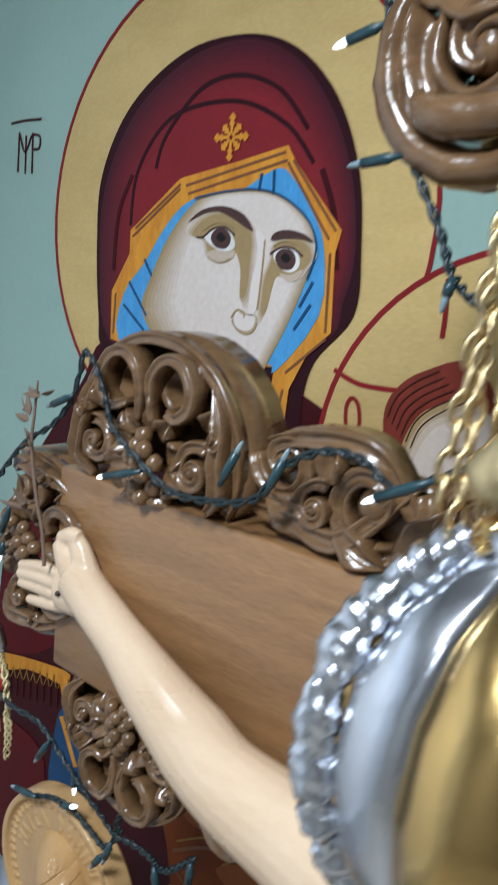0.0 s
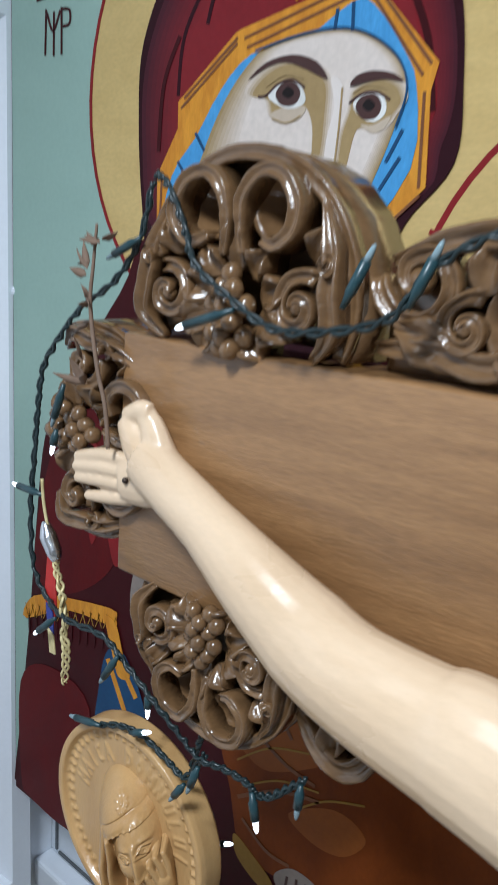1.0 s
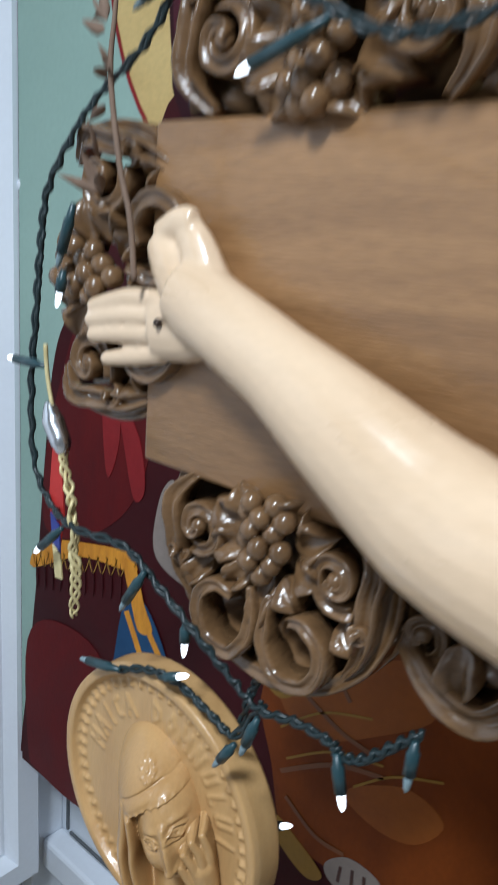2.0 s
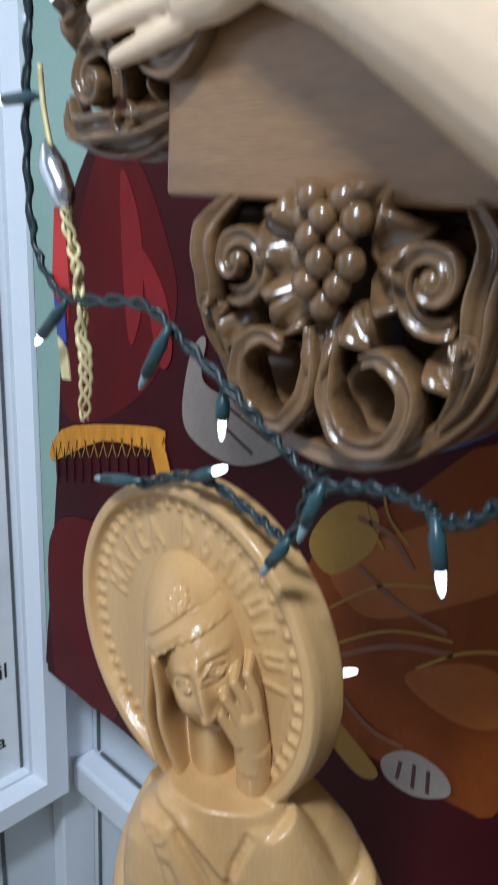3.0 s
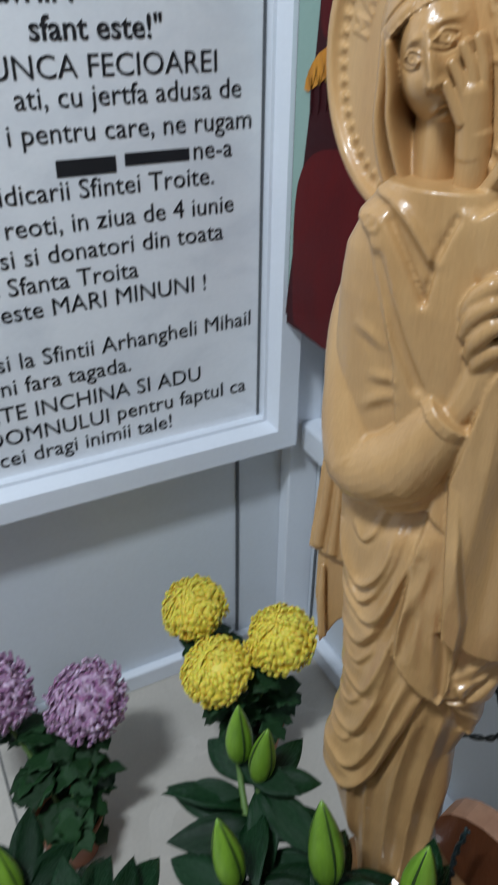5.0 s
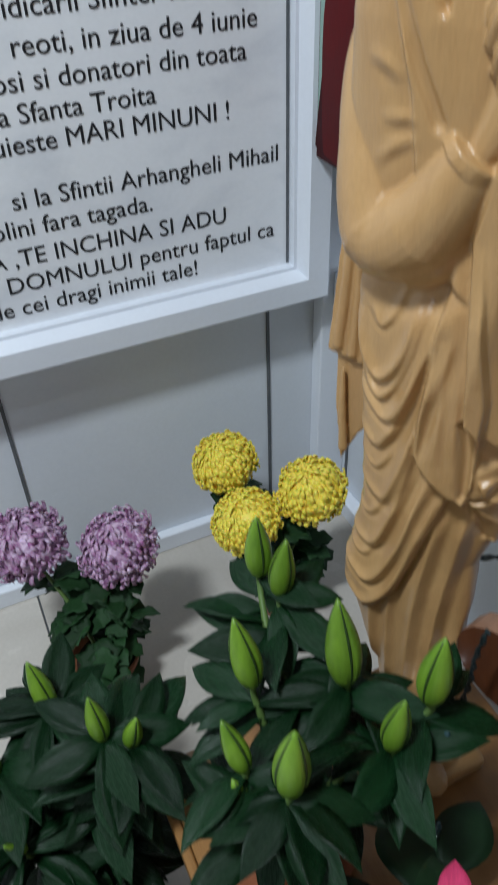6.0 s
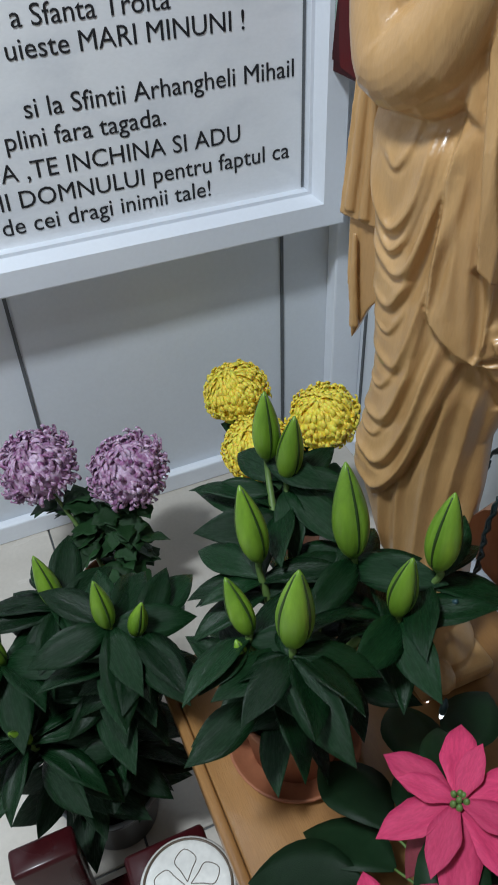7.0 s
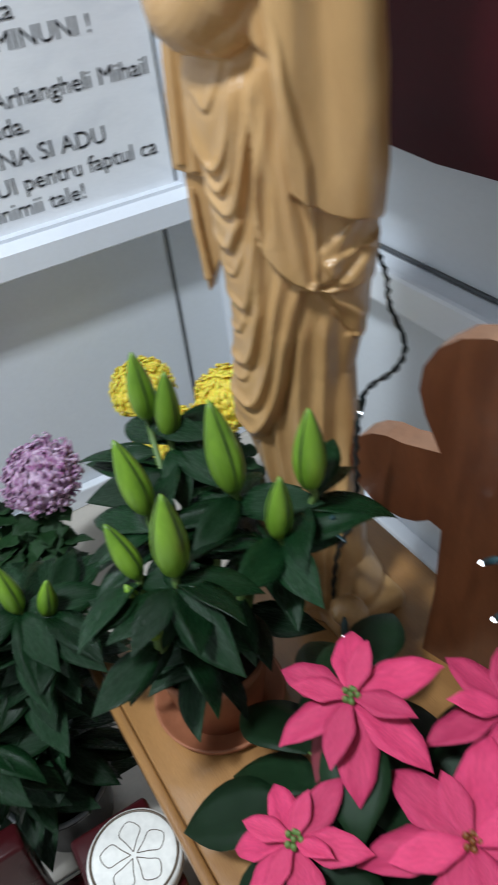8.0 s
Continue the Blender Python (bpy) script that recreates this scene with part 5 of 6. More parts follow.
    for pts, w0, w1, f0, f1 in (([(0.040, 1.318), (0.039, 1.350), (0.037, 1.388)], 0.0125, 0.0115, 0.022, 0.032), ([(0.037, 1.376), (0.035, 1.396), (0.032, 1.412)], 0.0115, 0.0115, 0.031, 0.034), ([(0.025, 1.341), (0.052, 1.346)], 0.0050, 0.0050, 0.032, 0.032),
                                ([(0.029, 1.396), (0.022, 1.408), (0.0165, 1.4165)], 0.0050, 0.0036, 0.040, 0.043), ([(0.031, 1.406), (0.025, 1.419), (0.0185, 1.4285)], 0.0050, 0.0036, 0.040, 0.043),
                                ([(0.034, 1.412), (0.030, 1.427), (0.0235, 1.4385)], 0.0050, 0.0035, 0.039, 0.041), ([(0.0385, 1.410), (0.0365, 1.428), (0.0310, 1.4430)], 0.0048, 0.0033, 0.036, 0.038)):
        d, s, _ = polyline(L, Z, curve(pts))
        w = w0 + (w1 - w0) * s
        palm = np.maximum(palm, np.where(d < w, f0 + (f1 - f0) * s + np.sqrt(np.clip(w * w - d * d, 0, None)) * 1.1, -0.06))
    return np.maximum(np.maximum(np.maximum(head, side), neck), palm)


def add_sheet(bm, P, keep):
    """A grid of places becomes a sheet of quads, where keep says so."""
    rows = [[bm.verts.new(p) for p in r] for r in P]
    for i, (a, b) in enumerate(zip(rows, rows[1:])):
        for q in range(len(a) - 1):
            if keep[i:i + 2, q:q + 2].any():
                bm.faces.new((a[q], a[q + 1], b[q + 1], b[q]))
    bmesh.ops.delete(bm, geom=[v for r in rows for v in r if not v.link_faces], context="VERTS")


def figure():
    bm = bmesh.new()
    body = [  # height, axis across, axis forward, half width, half depth
        (0.387, 0.045, -0.002, 0.060, 0.054), (0.43, 0.042, -0.004, 0.056, 0.050), (0.47, 0.030, -0.010, 0.046, 0.042), (0.56, 0.022, -0.014, 0.050, 0.042), (0.61, 0.006, -0.020, 0.060, 0.044), (0.66, -0.004, -0.022, 0.067, 0.044),
        (0.71, -0.008, -0.024, 0.070, 0.046), (0.76, -0.005, -0.026, 0.066, 0.047), (0.82, 0.004, -0.026, 0.068, 0.050), (0.90, 0.007, -0.026, 0.076, 0.050), (0.98, 0.006, -0.026, 0.083, 0.050), (1.07, 0.002, -0.024, 0.086, 0.050),
        (1.15, -0.005, -0.020, 0.088, 0.050), (1.22, -0.009, -0.014, 0.088, 0.048), (1.27, -0.013, -0.008, 0.083, 0.045), (1.305, -0.018, -0.004, 0.074, 0.040), (1.33, -0.022, 0.000, 0.058, 0.036), (1.355, -0.026, 0.004, 0.034, 0.030)]
    n = 250
    zs = np.linspace(0.387, 1.355, 480)
    uc, fc, hw, hd = (np.interp(zs, [b[0] for b in body], [b[k] for b in body])[:, None] for k in range(1, 5))
    th = np.linspace(0, 2 * math.pi, n, endpoint=False)[None, :]
    th = th + 0.5 * np.cos(th)  # closer set in front
    c, s = np.cos(th), np.sin(th)
    # flatter in front than a plain oval
    U = uc + hw * np.sign(c) * np.abs(c) ** 0.85
    F = fc + hd * np.sign(s) * np.abs(s) ** 0.80
    Z = np.broadcast_to(zs[:, None], U.shape)
    front = np.clip((s + 0.55) / 0.5, 0, 1)
    R = robe_relief(U, Z)
    F = F + R * front
    U = U + 0.5 * R * np.clip(np.abs(c) - 0.75, 0, 1) * 4 * np.sign(c) * front
    rings = [[bm.verts.new((FA.x + FR.x * U[i, j] + FF.x * F[i, j], FA.y + FR.y * U[i, j] + FF.y * F[i, j], zs[i])) for j in range(n)] for i in range(len(zs))]
    for a, b in zip(rings, rings[1:]):
        for q in range(n):
            bm.faces.new((a[q], a[(q + 1) % n], b[(q + 1) % n], b[q]))
    bm.faces.new(rings[0][::-1])
    bm.faces.new(rings[-1])

    def slab(poly, f, thick):
        """A thick hanging end of cloth with straight edges, (across, height), its front at f."""
        face = bm.faces.new([bm.verts.new(FA + FR * u + FF * f + Vector((0, 0, z))) for u, z in poly])
        ex = bmesh.ops.extrude_face_region(bm, geom=[face])
        bmesh.ops.translate(bm, vec=-FF * thick, verts=[v for v in ex["geom"] if isinstance(v, bmesh.types.BMVert)])

    # the veil's end that hangs behind the sleeve, in two steps, with its pleats
    slab([(-0.070, 1.30), (-0.100, 1.24), (-0.110, 1.148), (-0.124, 0.967), (-0.088, 0.958), (-0.060, 0.97)], -0.028, 0.022)
    slab([(-0.080, 1.00), (-0.115, 0.99), (-0.115, 0.902), (-0.106, 0.826), (-0.088, 0.868), (-0.06, 0.90)], -0.034, 0.020)
    for pts in ([(-0.098, 1.20), (-0.104, 1.10), (-0.113, 0.972)], [(-0.090, 1.18), (-0.094, 1.08), (-0.098, 0.965)], [(-0.106, 0.95), (-0.105, 0.90), (-0.101, 0.846)]):
        sweep(bm, smooth_path([FA + FR * u + FF * -0.028 + Vector((0, 0, z)) for u, z in pts], 5), [0.002, 0.0045, 0.0055], 10, 0.8, FF)
    # sleeve and forearm across the waist, its cuff and drooping end, with the closed fist
    sweep(bm, smooth_path([(-0.674, 0.690, 1.296), (-0.676, 0.668, 1.242), (-0.662, 0.657, 1.180), (-0.638, 0.656, 1.120), (-0.600, 0.664, 1.136), (-0.568, 0.673, 1.190)], 6), [0.024, 0.028, 0.031, 0.039, 0.036, 0.023], 28)
    sweep(bm, smooth_path([(-0.642, 0.662, 1.104), (-0.606, 0.669, 1.106), (-0.585, 0.676, 1.116), (-0.574, 0.680, 1.155)], 5), [0.024, 0.028, 0.018, 0.014], 18)
    sweep(bm, [Vector(p) for p in ((-0.580, 0.684, 1.122), (-0.576, 0.680, 1.155), (-0.570, 0.676, 1.185))], [0.003, 0.011, 0.018], 14)
    sweep(bm, [Vector(p) for p in ((-0.570, 0.671, 1.189), (-0.565, 0.674, 1.197))], [0.0245, 0.0235], 18)
    sweep(bm, smooth_path([(-0.566, 0.673, 1.195), (-0.557, 0.680, 1.225), (-0.554, 0.683, 1.252)], 4), [0.015, 0.0175, 0.0185], 14, 0.7)
    for k, (a, b, cc, d) in enumerate((((-0.545, 0.693, 1.291), (-0.543, 0.672, 1.303), (-0.553, 0.664, 1.292), (-0.562, 0.665, 1.274)), ((-0.541, 0.696, 1.278), (-0.539, 0.672, 1.292), (-0.550, 0.663, 1.280), (-0.560, 0.665, 1.261)),
                                       ((-0.539, 0.697, 1.264), (-0.537, 0.674, 1.277), (-0.547, 0.666, 1.263), (-0.556, 0.670, 1.246)), ((-0.541, 0.696, 1.249), (-0.538, 0.678, 1.258), (-0.547, 0.672, 1.247), (-0.553, 0.675, 1.234)))):
        sweep(bm, smooth_path([a, b, cc, d], 4), [0.0068, 0.0072, 0.0068, 0.005], 12)
    # raised arm in its sleeve, wrist band, and the palm at the cheek
    sweep(bm, smooth_path([(-0.545, 0.716, 1.230), (-0.556, 0.704, 1.275), (-0.566, 0.688, 1.318), (-0.573, 0.676, 1.345)], 6), [0.020, 0.028, 0.023, 0.0165], 20)
    # base block and feet
    box(bm, -0.615, -0.495, 0.680, 0.790, BZ, BZ + 0.03, 0.008)
    ball(bm, (-0.505, 0.700, 0.430), 0.022, 12, (1.3, 1.1, 0.7))
    ball(bm, (-0.555, 0.672, 0.430), 0.022, 12, (0.9, 1.3, 0.7))
    # the halo plate with raised rim, pearls and letters, behind the head
    hx, hy, hz, R = -0.662, 0.684, 1.425, 0.1135
    prof = [(R * 0.90, 0.0), (R * 0.935, -0.008), (R, -0.008), (R + 0.0015, -0.002), (R + 0.0015, 0.020), (R * 0.98, 0.024)]
    hr = [[bm.verts.new((hx + r * math.cos(a), hy + y, hz + r * math.sin(a))) for a in (2 * math.pi * q / 96 for q in range(96))] for r, y in prof]
    for u, v in zip(hr, hr[1:]):
        for q in range(96):
            bm.faces.new((u[q], u[(q + 1) % 96], v[(q + 1) % 96], v[q]))
    bm.faces.new(hr[0])
    bm.faces.new(hr[-1])
    for q in range(52):
        a = 2 * math.pi * q / 52
        d = Vector((math.cos(a), 0, math.sin(a)))
        o = Vector((-d.z, 0, d.x))
        c0 = Vector((hx, hy - 0.001, hz)) + d * R * 0.845
        ball(bm, c0, 0.0024, 6)
        for e in (-1, 1):
            sweep(bm, [c0 + d * 0.003, c0 + d * 0.006 + o * 0.003 * e], [0.0016, 0.0008], 6)
    # raised letters round the upper half of the plate
    letters = {"M": ((-1, -1, -1, 1), (-1, 1, 0, -0.2), (0, -0.2, 1, 1), (1, 1, 1, -1)), "A": ((-1, -1, 0, 1), (0, 1, 1, -1), (-0.5, -0.2, 0.5, -0.2)), "I": ((0, -1, 0, 1),), "C": ((0.8, 0.8, -0.6, 0.7), (-0.6, 0.7, -0.6, -0.7), (-0.6, -0.7, 0.8, -0.8)),
               "D": ((-0.7, -1, -0.7, 1), (-0.7, 1, 0.7, 0.3), (0.7, 0.3, 0.7, -0.3), (0.7, -0.3, -0.7, -1)), "O": ((-0.7, 0, 0, 1), (0, 1, 0.7, 0), (0.7, 0, 0, -1), (0, -1, -0.7, 0)), "N": ((-0.8, -1, -0.8, 1), (-0.8, 1, 0.8, -1), (0.8, -1, 0.8, 1)),
               "U": ((-0.7, 1, -0.7, -0.7), (-0.7, -0.7, 0.7, -0.7), (0.7, -0.7, 0.7, 1)), "L": ((-0.6, 1, -0.6, -1), (-0.6, -1, 0.7, -1))}
    for k, ch in enumerate("MAICA DOMNULUI"):
        if ch == " ":
            continue
        a = radians(168 - 12.6 * k)
        d = Vector((math.cos(a), 0, math.sin(a)))
        o = Vector((d.z, 0, -d.x))
        c0 = Vector((hx, hy - 0.0002, hz)) + d * R * 0.685
        for x0, y0, x1, y1 in letters[ch]:
            sweep(bm, [c0 + o * 0.0050 * x0 + d * 0.0095 * y0, c0 + o * 0.0050 * x1 + d * 0.0095 * y1], [0.0017], 6)
    for v in bm.verts:
        if 0.45 < v.co.z < 1.29:
            v.co += noise.noise_vector(v.co * 30) * 0.0007
    bmesh.ops.recalc_face_normals(bm, faces=bm.faces)
    ob = tagged(part("carved_statue", bm, FIGURE), "honey-coloured carved wooden standing figure with round halo, on the bench", "statue")
    mod = ob.modifiers.new("carve", "REMESH")
    mod.mode, mod.voxel_size, mod.use_smooth_shade = "VOXEL", 0.0016, True
    mod = ob.modifiers.new("soften", "SMOOTH")
    mod.factor, mod.iterations = 0.5, 1
    # the finely cut parts join the blocked-out body in the same mesh
    done = bpy.data.meshes.new_from_object(ob.evaluated_get(bpy.context.evaluated_depsgraph_get()))
    ob.modifiers.clear()
    bm = bmesh.new()
    bm.from_mesh(done)
    ls, hz2 = np.arange(-0.052, 0.0521, 0.0007), np.arange(1.320, 1.4991, 0.0007)
    L, Z = np.meshgrid(ls, hz2)
    T = face_relief(L, Z)
    add_sheet(bm, [[(FH.x + FR.x * L[i, j] + FF.x * T[i, j], FH.y + FR.y * L[i, j] + FF.y * T[i, j], Z[i, j]) for j in range(L.shape[1])] for i in range(L.shape[0])], (T > (0.616 * L - 0.005) / 0.788 - 0.004) & (T > -0.042))
    bm.to_mesh(ob.data)
    bm.free()
    for p in ob.data.polygons:
        p.use_smooth = True
    return ob


figure()

# ---- small wooden cross with trefoil ends ----
small = thing("trefoil_cross", "small red-brown stained wooden cross with trefoil ends on the bench", "cross", (-0.42, 0.80, BZ))


def trefoil(cy, thick):
    """The outline of the small cross, as one slab with rounded lobes."""
    outline = [(-0.062, 0.0), (-0.050, 0.13), (-0.048, 0.235)]
    outline += [(-0.113 + 0.064 * math.cos(radians(a)), 0.278 + 0.058 * math.sin(radians(a))) for a in range(-40, -300, -20)][::1]
    outline += [(-0.056, 0.345)]
    outline += [(0.0 + 0.085 * math.cos(radians(a)), 0.42 + 0.08 * math.sin(radians(a))) for a in range(205, -26, -21)]
    outline += [(0.056, 0.345)]
    outline += [(0.113 + 0.064 * math.cos(radians(a)), 0.278 + 0.058 * math.sin(radians(a))) for a in range(120, -141, -20)]
    outline += [(0.048, 0.235), (0.050, 0.13), (0.062, 0.0)]
    bm = bmesh.new()
    f = bm.faces.new([bm.verts.new((x, cy, z)) for x, z in outline])
    ex = bmesh.ops.extrude_face_region(bm, geom=[f])
    bmesh.ops.translate(bm, vec=(0, thick, 0), verts=[v for v in ex["geom"] if isinstance(v, bmesh.types.BMVert)])
    bmesh.ops.recalc_face_normals(bm, faces=bm.faces)
    return bm


slab = part("slab", trefoil(0, 0.03), REDWOOD, small, "", False)
slab.data.materials.append(REDWOOD_CUT)
for p in slab.data.polygons:
    if abs(p.normal.y) < 0.5:
        p.material_index = 1
small.location = (-0.372, 0.775, BZ)
small.rotation_euler = (0, 0, radians(14))
small.scale = (0.98, 1, 0.965)

# ---- strings of little lamps ----
WY = 0.655
strings = []


def light_string(label, runs):
    s = thing("light_string", label, "fairy lights", runs[0][0])
    for pts in runs:
        path = smooth_path(pts, 10)
        for k in range(2):
            bm = bmesh.new()
            tw = []
            for i, p in enumerate(path):
                a = i * 0.75 + k * math.pi
                tw.append(p + Vector((0.0022 * math.cos(a), 0.0012 * math.sin(2.1 * a), 0.0022 * math.sin(a))))
            sweep(bm, tw, [0.0019], 6)
            under(part("cable", bm, CABLE, s, "twisted dark green wire"), s)
    strings.append(s)
    return s


def lamp_on(s, foot, head, lit=True):
    """One little lamp: a socket from the cable at foot, and a bulb at head."""
    f, h = Vector(foot), Vector(head)
    d = (h - f).normalized()
    bm = sweep(bmesh.new(), [f, f + (h - f) * 0.25, f + (h - f) * 0.3, h - d * 0.004], [0.0020, 0.0030, 0.0040, 0.0038], 8)
    sock = under(part("socket", bm, SOCKET, s, "dark teal plastic socket"), s)
    bm = sweep(bmesh.new(), [h - d * 0.006, h, h + d * 0.005, h + d * 0.0075], [0.0026, 0.0025, 0.0019, 0.0008], 10)
    part("bulb", bm, LED if lit else LED_OFF, sock, "small glowing white bulb" if lit else "small clear bulb")


one = light_string("dark green string of small white lamps draped on the cross", [
    [(-0.205, 0.648, 2.067), (-0.223, 0.648, 2.052), (-0.248, 0.648, 2.038), (-0.275, 0.648, 2.024), (-0.305, 0.648, 2.039), (-0.338, 0.648, 2.037), (-0.372, 0.648, 2.017), (-0.397, 0.648, 1.985), (-0.444, 0.648, 1.971), (-0.491, 0.648, 1.968), (-0.534, 0.648, 1.986), (-0.571, 0.648, 2.008), (-0.585, 0.648, 2.037), (-0.604, 0.648, 2.066), (-0.617, 0.648, 2.074)],
    [(-0.643, 0.668, 2.071), (-0.657, 0.668, 2.024), (-0.688, 0.668, 1.988), (-0.733, 0.668, 1.961), (-0.757, 0.662, 1.933), (-0.786, 0.662, 1.897), (-0.795, 0.662, 1.855), (-0.801, 0.662, 1.806), (-0.808, 0.662, 1.743), (-0.803, 0.662, 1.68), (-0.777, 0.662, 1.65), (-0.728, 0.65, 1.649), (-0.671, 0.65, 1.653), (-0.635, 0.65, 1.637), (-0.597, 0.65, 1.617), (-0.567, 0.655, 1.595), (-0.541, 0.655, 1.584), (-0.511, 0.655, 1.59), (-0.484, 0.655, 1.59), (-0.478, 0.655, 1.585), (-0.462, 0.655, 1.591), (-0.444, 0.655, 1.61), (-0.43, 0.655, 1.625)],
    [(-0.337, 0.662, 2.35), (-0.333, 0.662, 2.322), (-0.322, 0.662, 2.29), (-0.313, 0.662, 2.262), (-0.298, 0.662, 2.233), (-0.276, 0.662, 2.197), (-0.265, 0.662, 2.173), (-0.253, 0.662, 2.16), (-0.233, 0.662, 2.147)]])
for foot, head, lit in (
        (((-0.33, 0.655, 2.327), (-0.365, 0.655, 2.318)), 1, 1), (((-0.307, 0.655, 2.244), (-0.342, 0.655, 2.239)), 0, 1), (((-0.26, 0.655, 2.169), (-0.263, 0.655, 2.153)), 0, 1),
        (((-0.244, 0.64, 2.04), (-0.289, 0.64, 2.015)), 1, 1), (((-0.526, 0.645, 1.978), (-0.579, 0.645, 1.96)), 1, 1), (((-0.432, 0.645, 1.988), (-0.415, 0.645, 2.023)), 0, 1), (((-0.384, 0.645, 1.992), (-0.369, 0.645, 2.027)), 0, 1),
        (((-0.647, 0.66, 2.026), (-0.684, 0.66, 2.009)), 0, 1), (((-0.777, 0.655, 1.767), (-0.824, 0.655, 1.766)), 1, 1), (((-0.737, 0.65, 1.888), (-0.753, 0.65, 1.85)), 0, 1), (((-0.748, 0.65, 1.842), (-0.754, 0.65, 1.822)), 1, 1),
        (((-0.74, 0.645, 1.647), (-0.772, 0.645, 1.619)), 1, 1), (((-0.643, 0.645, 1.645), (-0.664, 0.645, 1.612)), 0, 1), (((-0.615, 0.66, 1.614), (-0.615, 0.66, 1.593)), 1, 1),
        (((-0.477, 0.65, 1.589), (-0.47, 0.65, 1.562)), 1, 1), (((-0.43, 0.65, 1.623), (-0.431, 0.65, 1.598)), 0, 1), (((-0.529, 0.64, 1.59), (-0.538, 0.64, 1.564)), 0, 1)):
    lamp_on(one, foot[0], foot[1], bool(head))

two = light_string("dark green string of small lamps over the statue's halo", [
    [(-0.702, 0.672, 1.53), (-0.666, 0.672, 1.547), (-0.633, 0.672, 1.552), (-0.596, 0.672, 1.543), (-0.572, 0.672, 1.539), (-0.55, 0.672, 1.575)],
    [(-0.592, 0.7, 1.518), (-0.585, 0.7, 1.55), (-0.577, 0.7, 1.57), (-0.563, 0.7, 1.579)]])
for a, lit in ((((-0.69, 0.665, 1.538), (-0.734, 0.665, 1.527)), 0), (((-0.644, 0.665, 1.553), (-0.621, 0.665, 1.565)), 1), (((-0.558, 0.655, 1.548), (-0.572, 0.655, 1.526)), 0), (((-0.58, 0.735, 1.418), (-0.566, 0.735, 1.427)), 1), (((-0.577, 0.74, 1.278), (-0.562, 0.74, 1.29)), 1)):
    lamp_on(two, a[0], a[1], bool(lit))

three = light_string("black lamp cable hanging behind the statue down to the bench", [
    [(-0.471, 0.695, 0.772), (-0.477, 0.695, 0.721), (-0.476, 0.695, 0.675), (-0.485, 0.695, 0.617), (-0.515, 0.695, 0.54), (-0.528, 0.695, 0.471), (-0.537, 0.695, 0.398)],
    [(-0.609, 0.82, 0.89), (-0.597, 0.82, 0.862), (-0.581, 0.82, 0.835), (-0.575, 0.82, 0.803), (-0.548, 0.82, 0.765), (-0.564, 0.82, 0.723), (-0.616, 0.82, 0.666), (-0.614, 0.8, 0.632), (-0.619, 0.8, 0.543), (-0.646, 0.8, 0.448), (-0.666, 0.8, 0.307), (-0.452, 0.63, 0.40)]])
for a in (((-0.597, 0.8, 0.678), (-0.605, 0.8, 0.647)), ((-0.429, 0.63, 0.705), (-0.448, 0.63, 0.673)), ((-0.403, 0.62, 0.584), (-0.404, 0.62, 0.554)), ((-0.292, 0.71, 0.713), (-0.311, 0.71, 0.691)), ((-0.272, 0.7, 0.664), (-0.281, 0.7, 0.649))):
    lamp_on(three, a[0], a[1], True)
for a in (((-0.493, 0.69, 0.576), (-0.539, 0.69, 0.562)), ((-0.527, 0.69, 0.412), (-0.501, 0.69, 0.386))):
    lamp_on(three, a[0], a[1], True)

# ---- ribbon pendant and dried stalk ----
pend = thing("ribbon_pendant", "tricolour ribbon with silver bead and gold braided tassel", "pendant", (-0.765, 0.655, 1.70))
bm = sweep(bmesh.new(), smooth_path([(-0.778, 0.655, 1.784), (-0.775, 0.655, 1.759), (-0.767, 0.655, 1.733), (-0.76, 0.655, 1.713)], 6), [0.0018], 6)
under(part("cord", bm, GOLD_THREAD, pend, "thin gold cord"), pend)
bm = sweep(bmesh.new(), smooth_path([(-0.773, 0.655, 1.74), (-0.767, 0.655, 1.726), (-0.756, 0.655, 1.71), (-0.755, 0.655, 1.702)], 5), [0.003, 0.009, 0.008, 0.004], 12)
under(part("bead", bm, SILVER, pend, "silver bead"), pend)
tassel = [(-0.755, 0.655, 1.704), (-0.748, 0.655, 1.682), (-0.741, 0.655, 1.66), (-0.738, 0.655, 1.628), (-0.735, 0.655, 1.599), (-0.738, 0.655, 1.569)]
for k in range(3):
    bm = bmesh.new()
    path = smooth_path(tassel, 12)
    sweep(bm, [p + Vector((0.0022 * math.cos(i * (0.4 + 0.13 * k) + k * 2.1), 0.003 * math.sin(i * 0.55 + k * 2.1), 0)) for i, p in enumerate(path)], [0.0012, 0.0017, 0.0019, 0.0009], 7)
    under(part("braid", bm, GOLD_THREAD, pend, "gold braided strand"), pend)
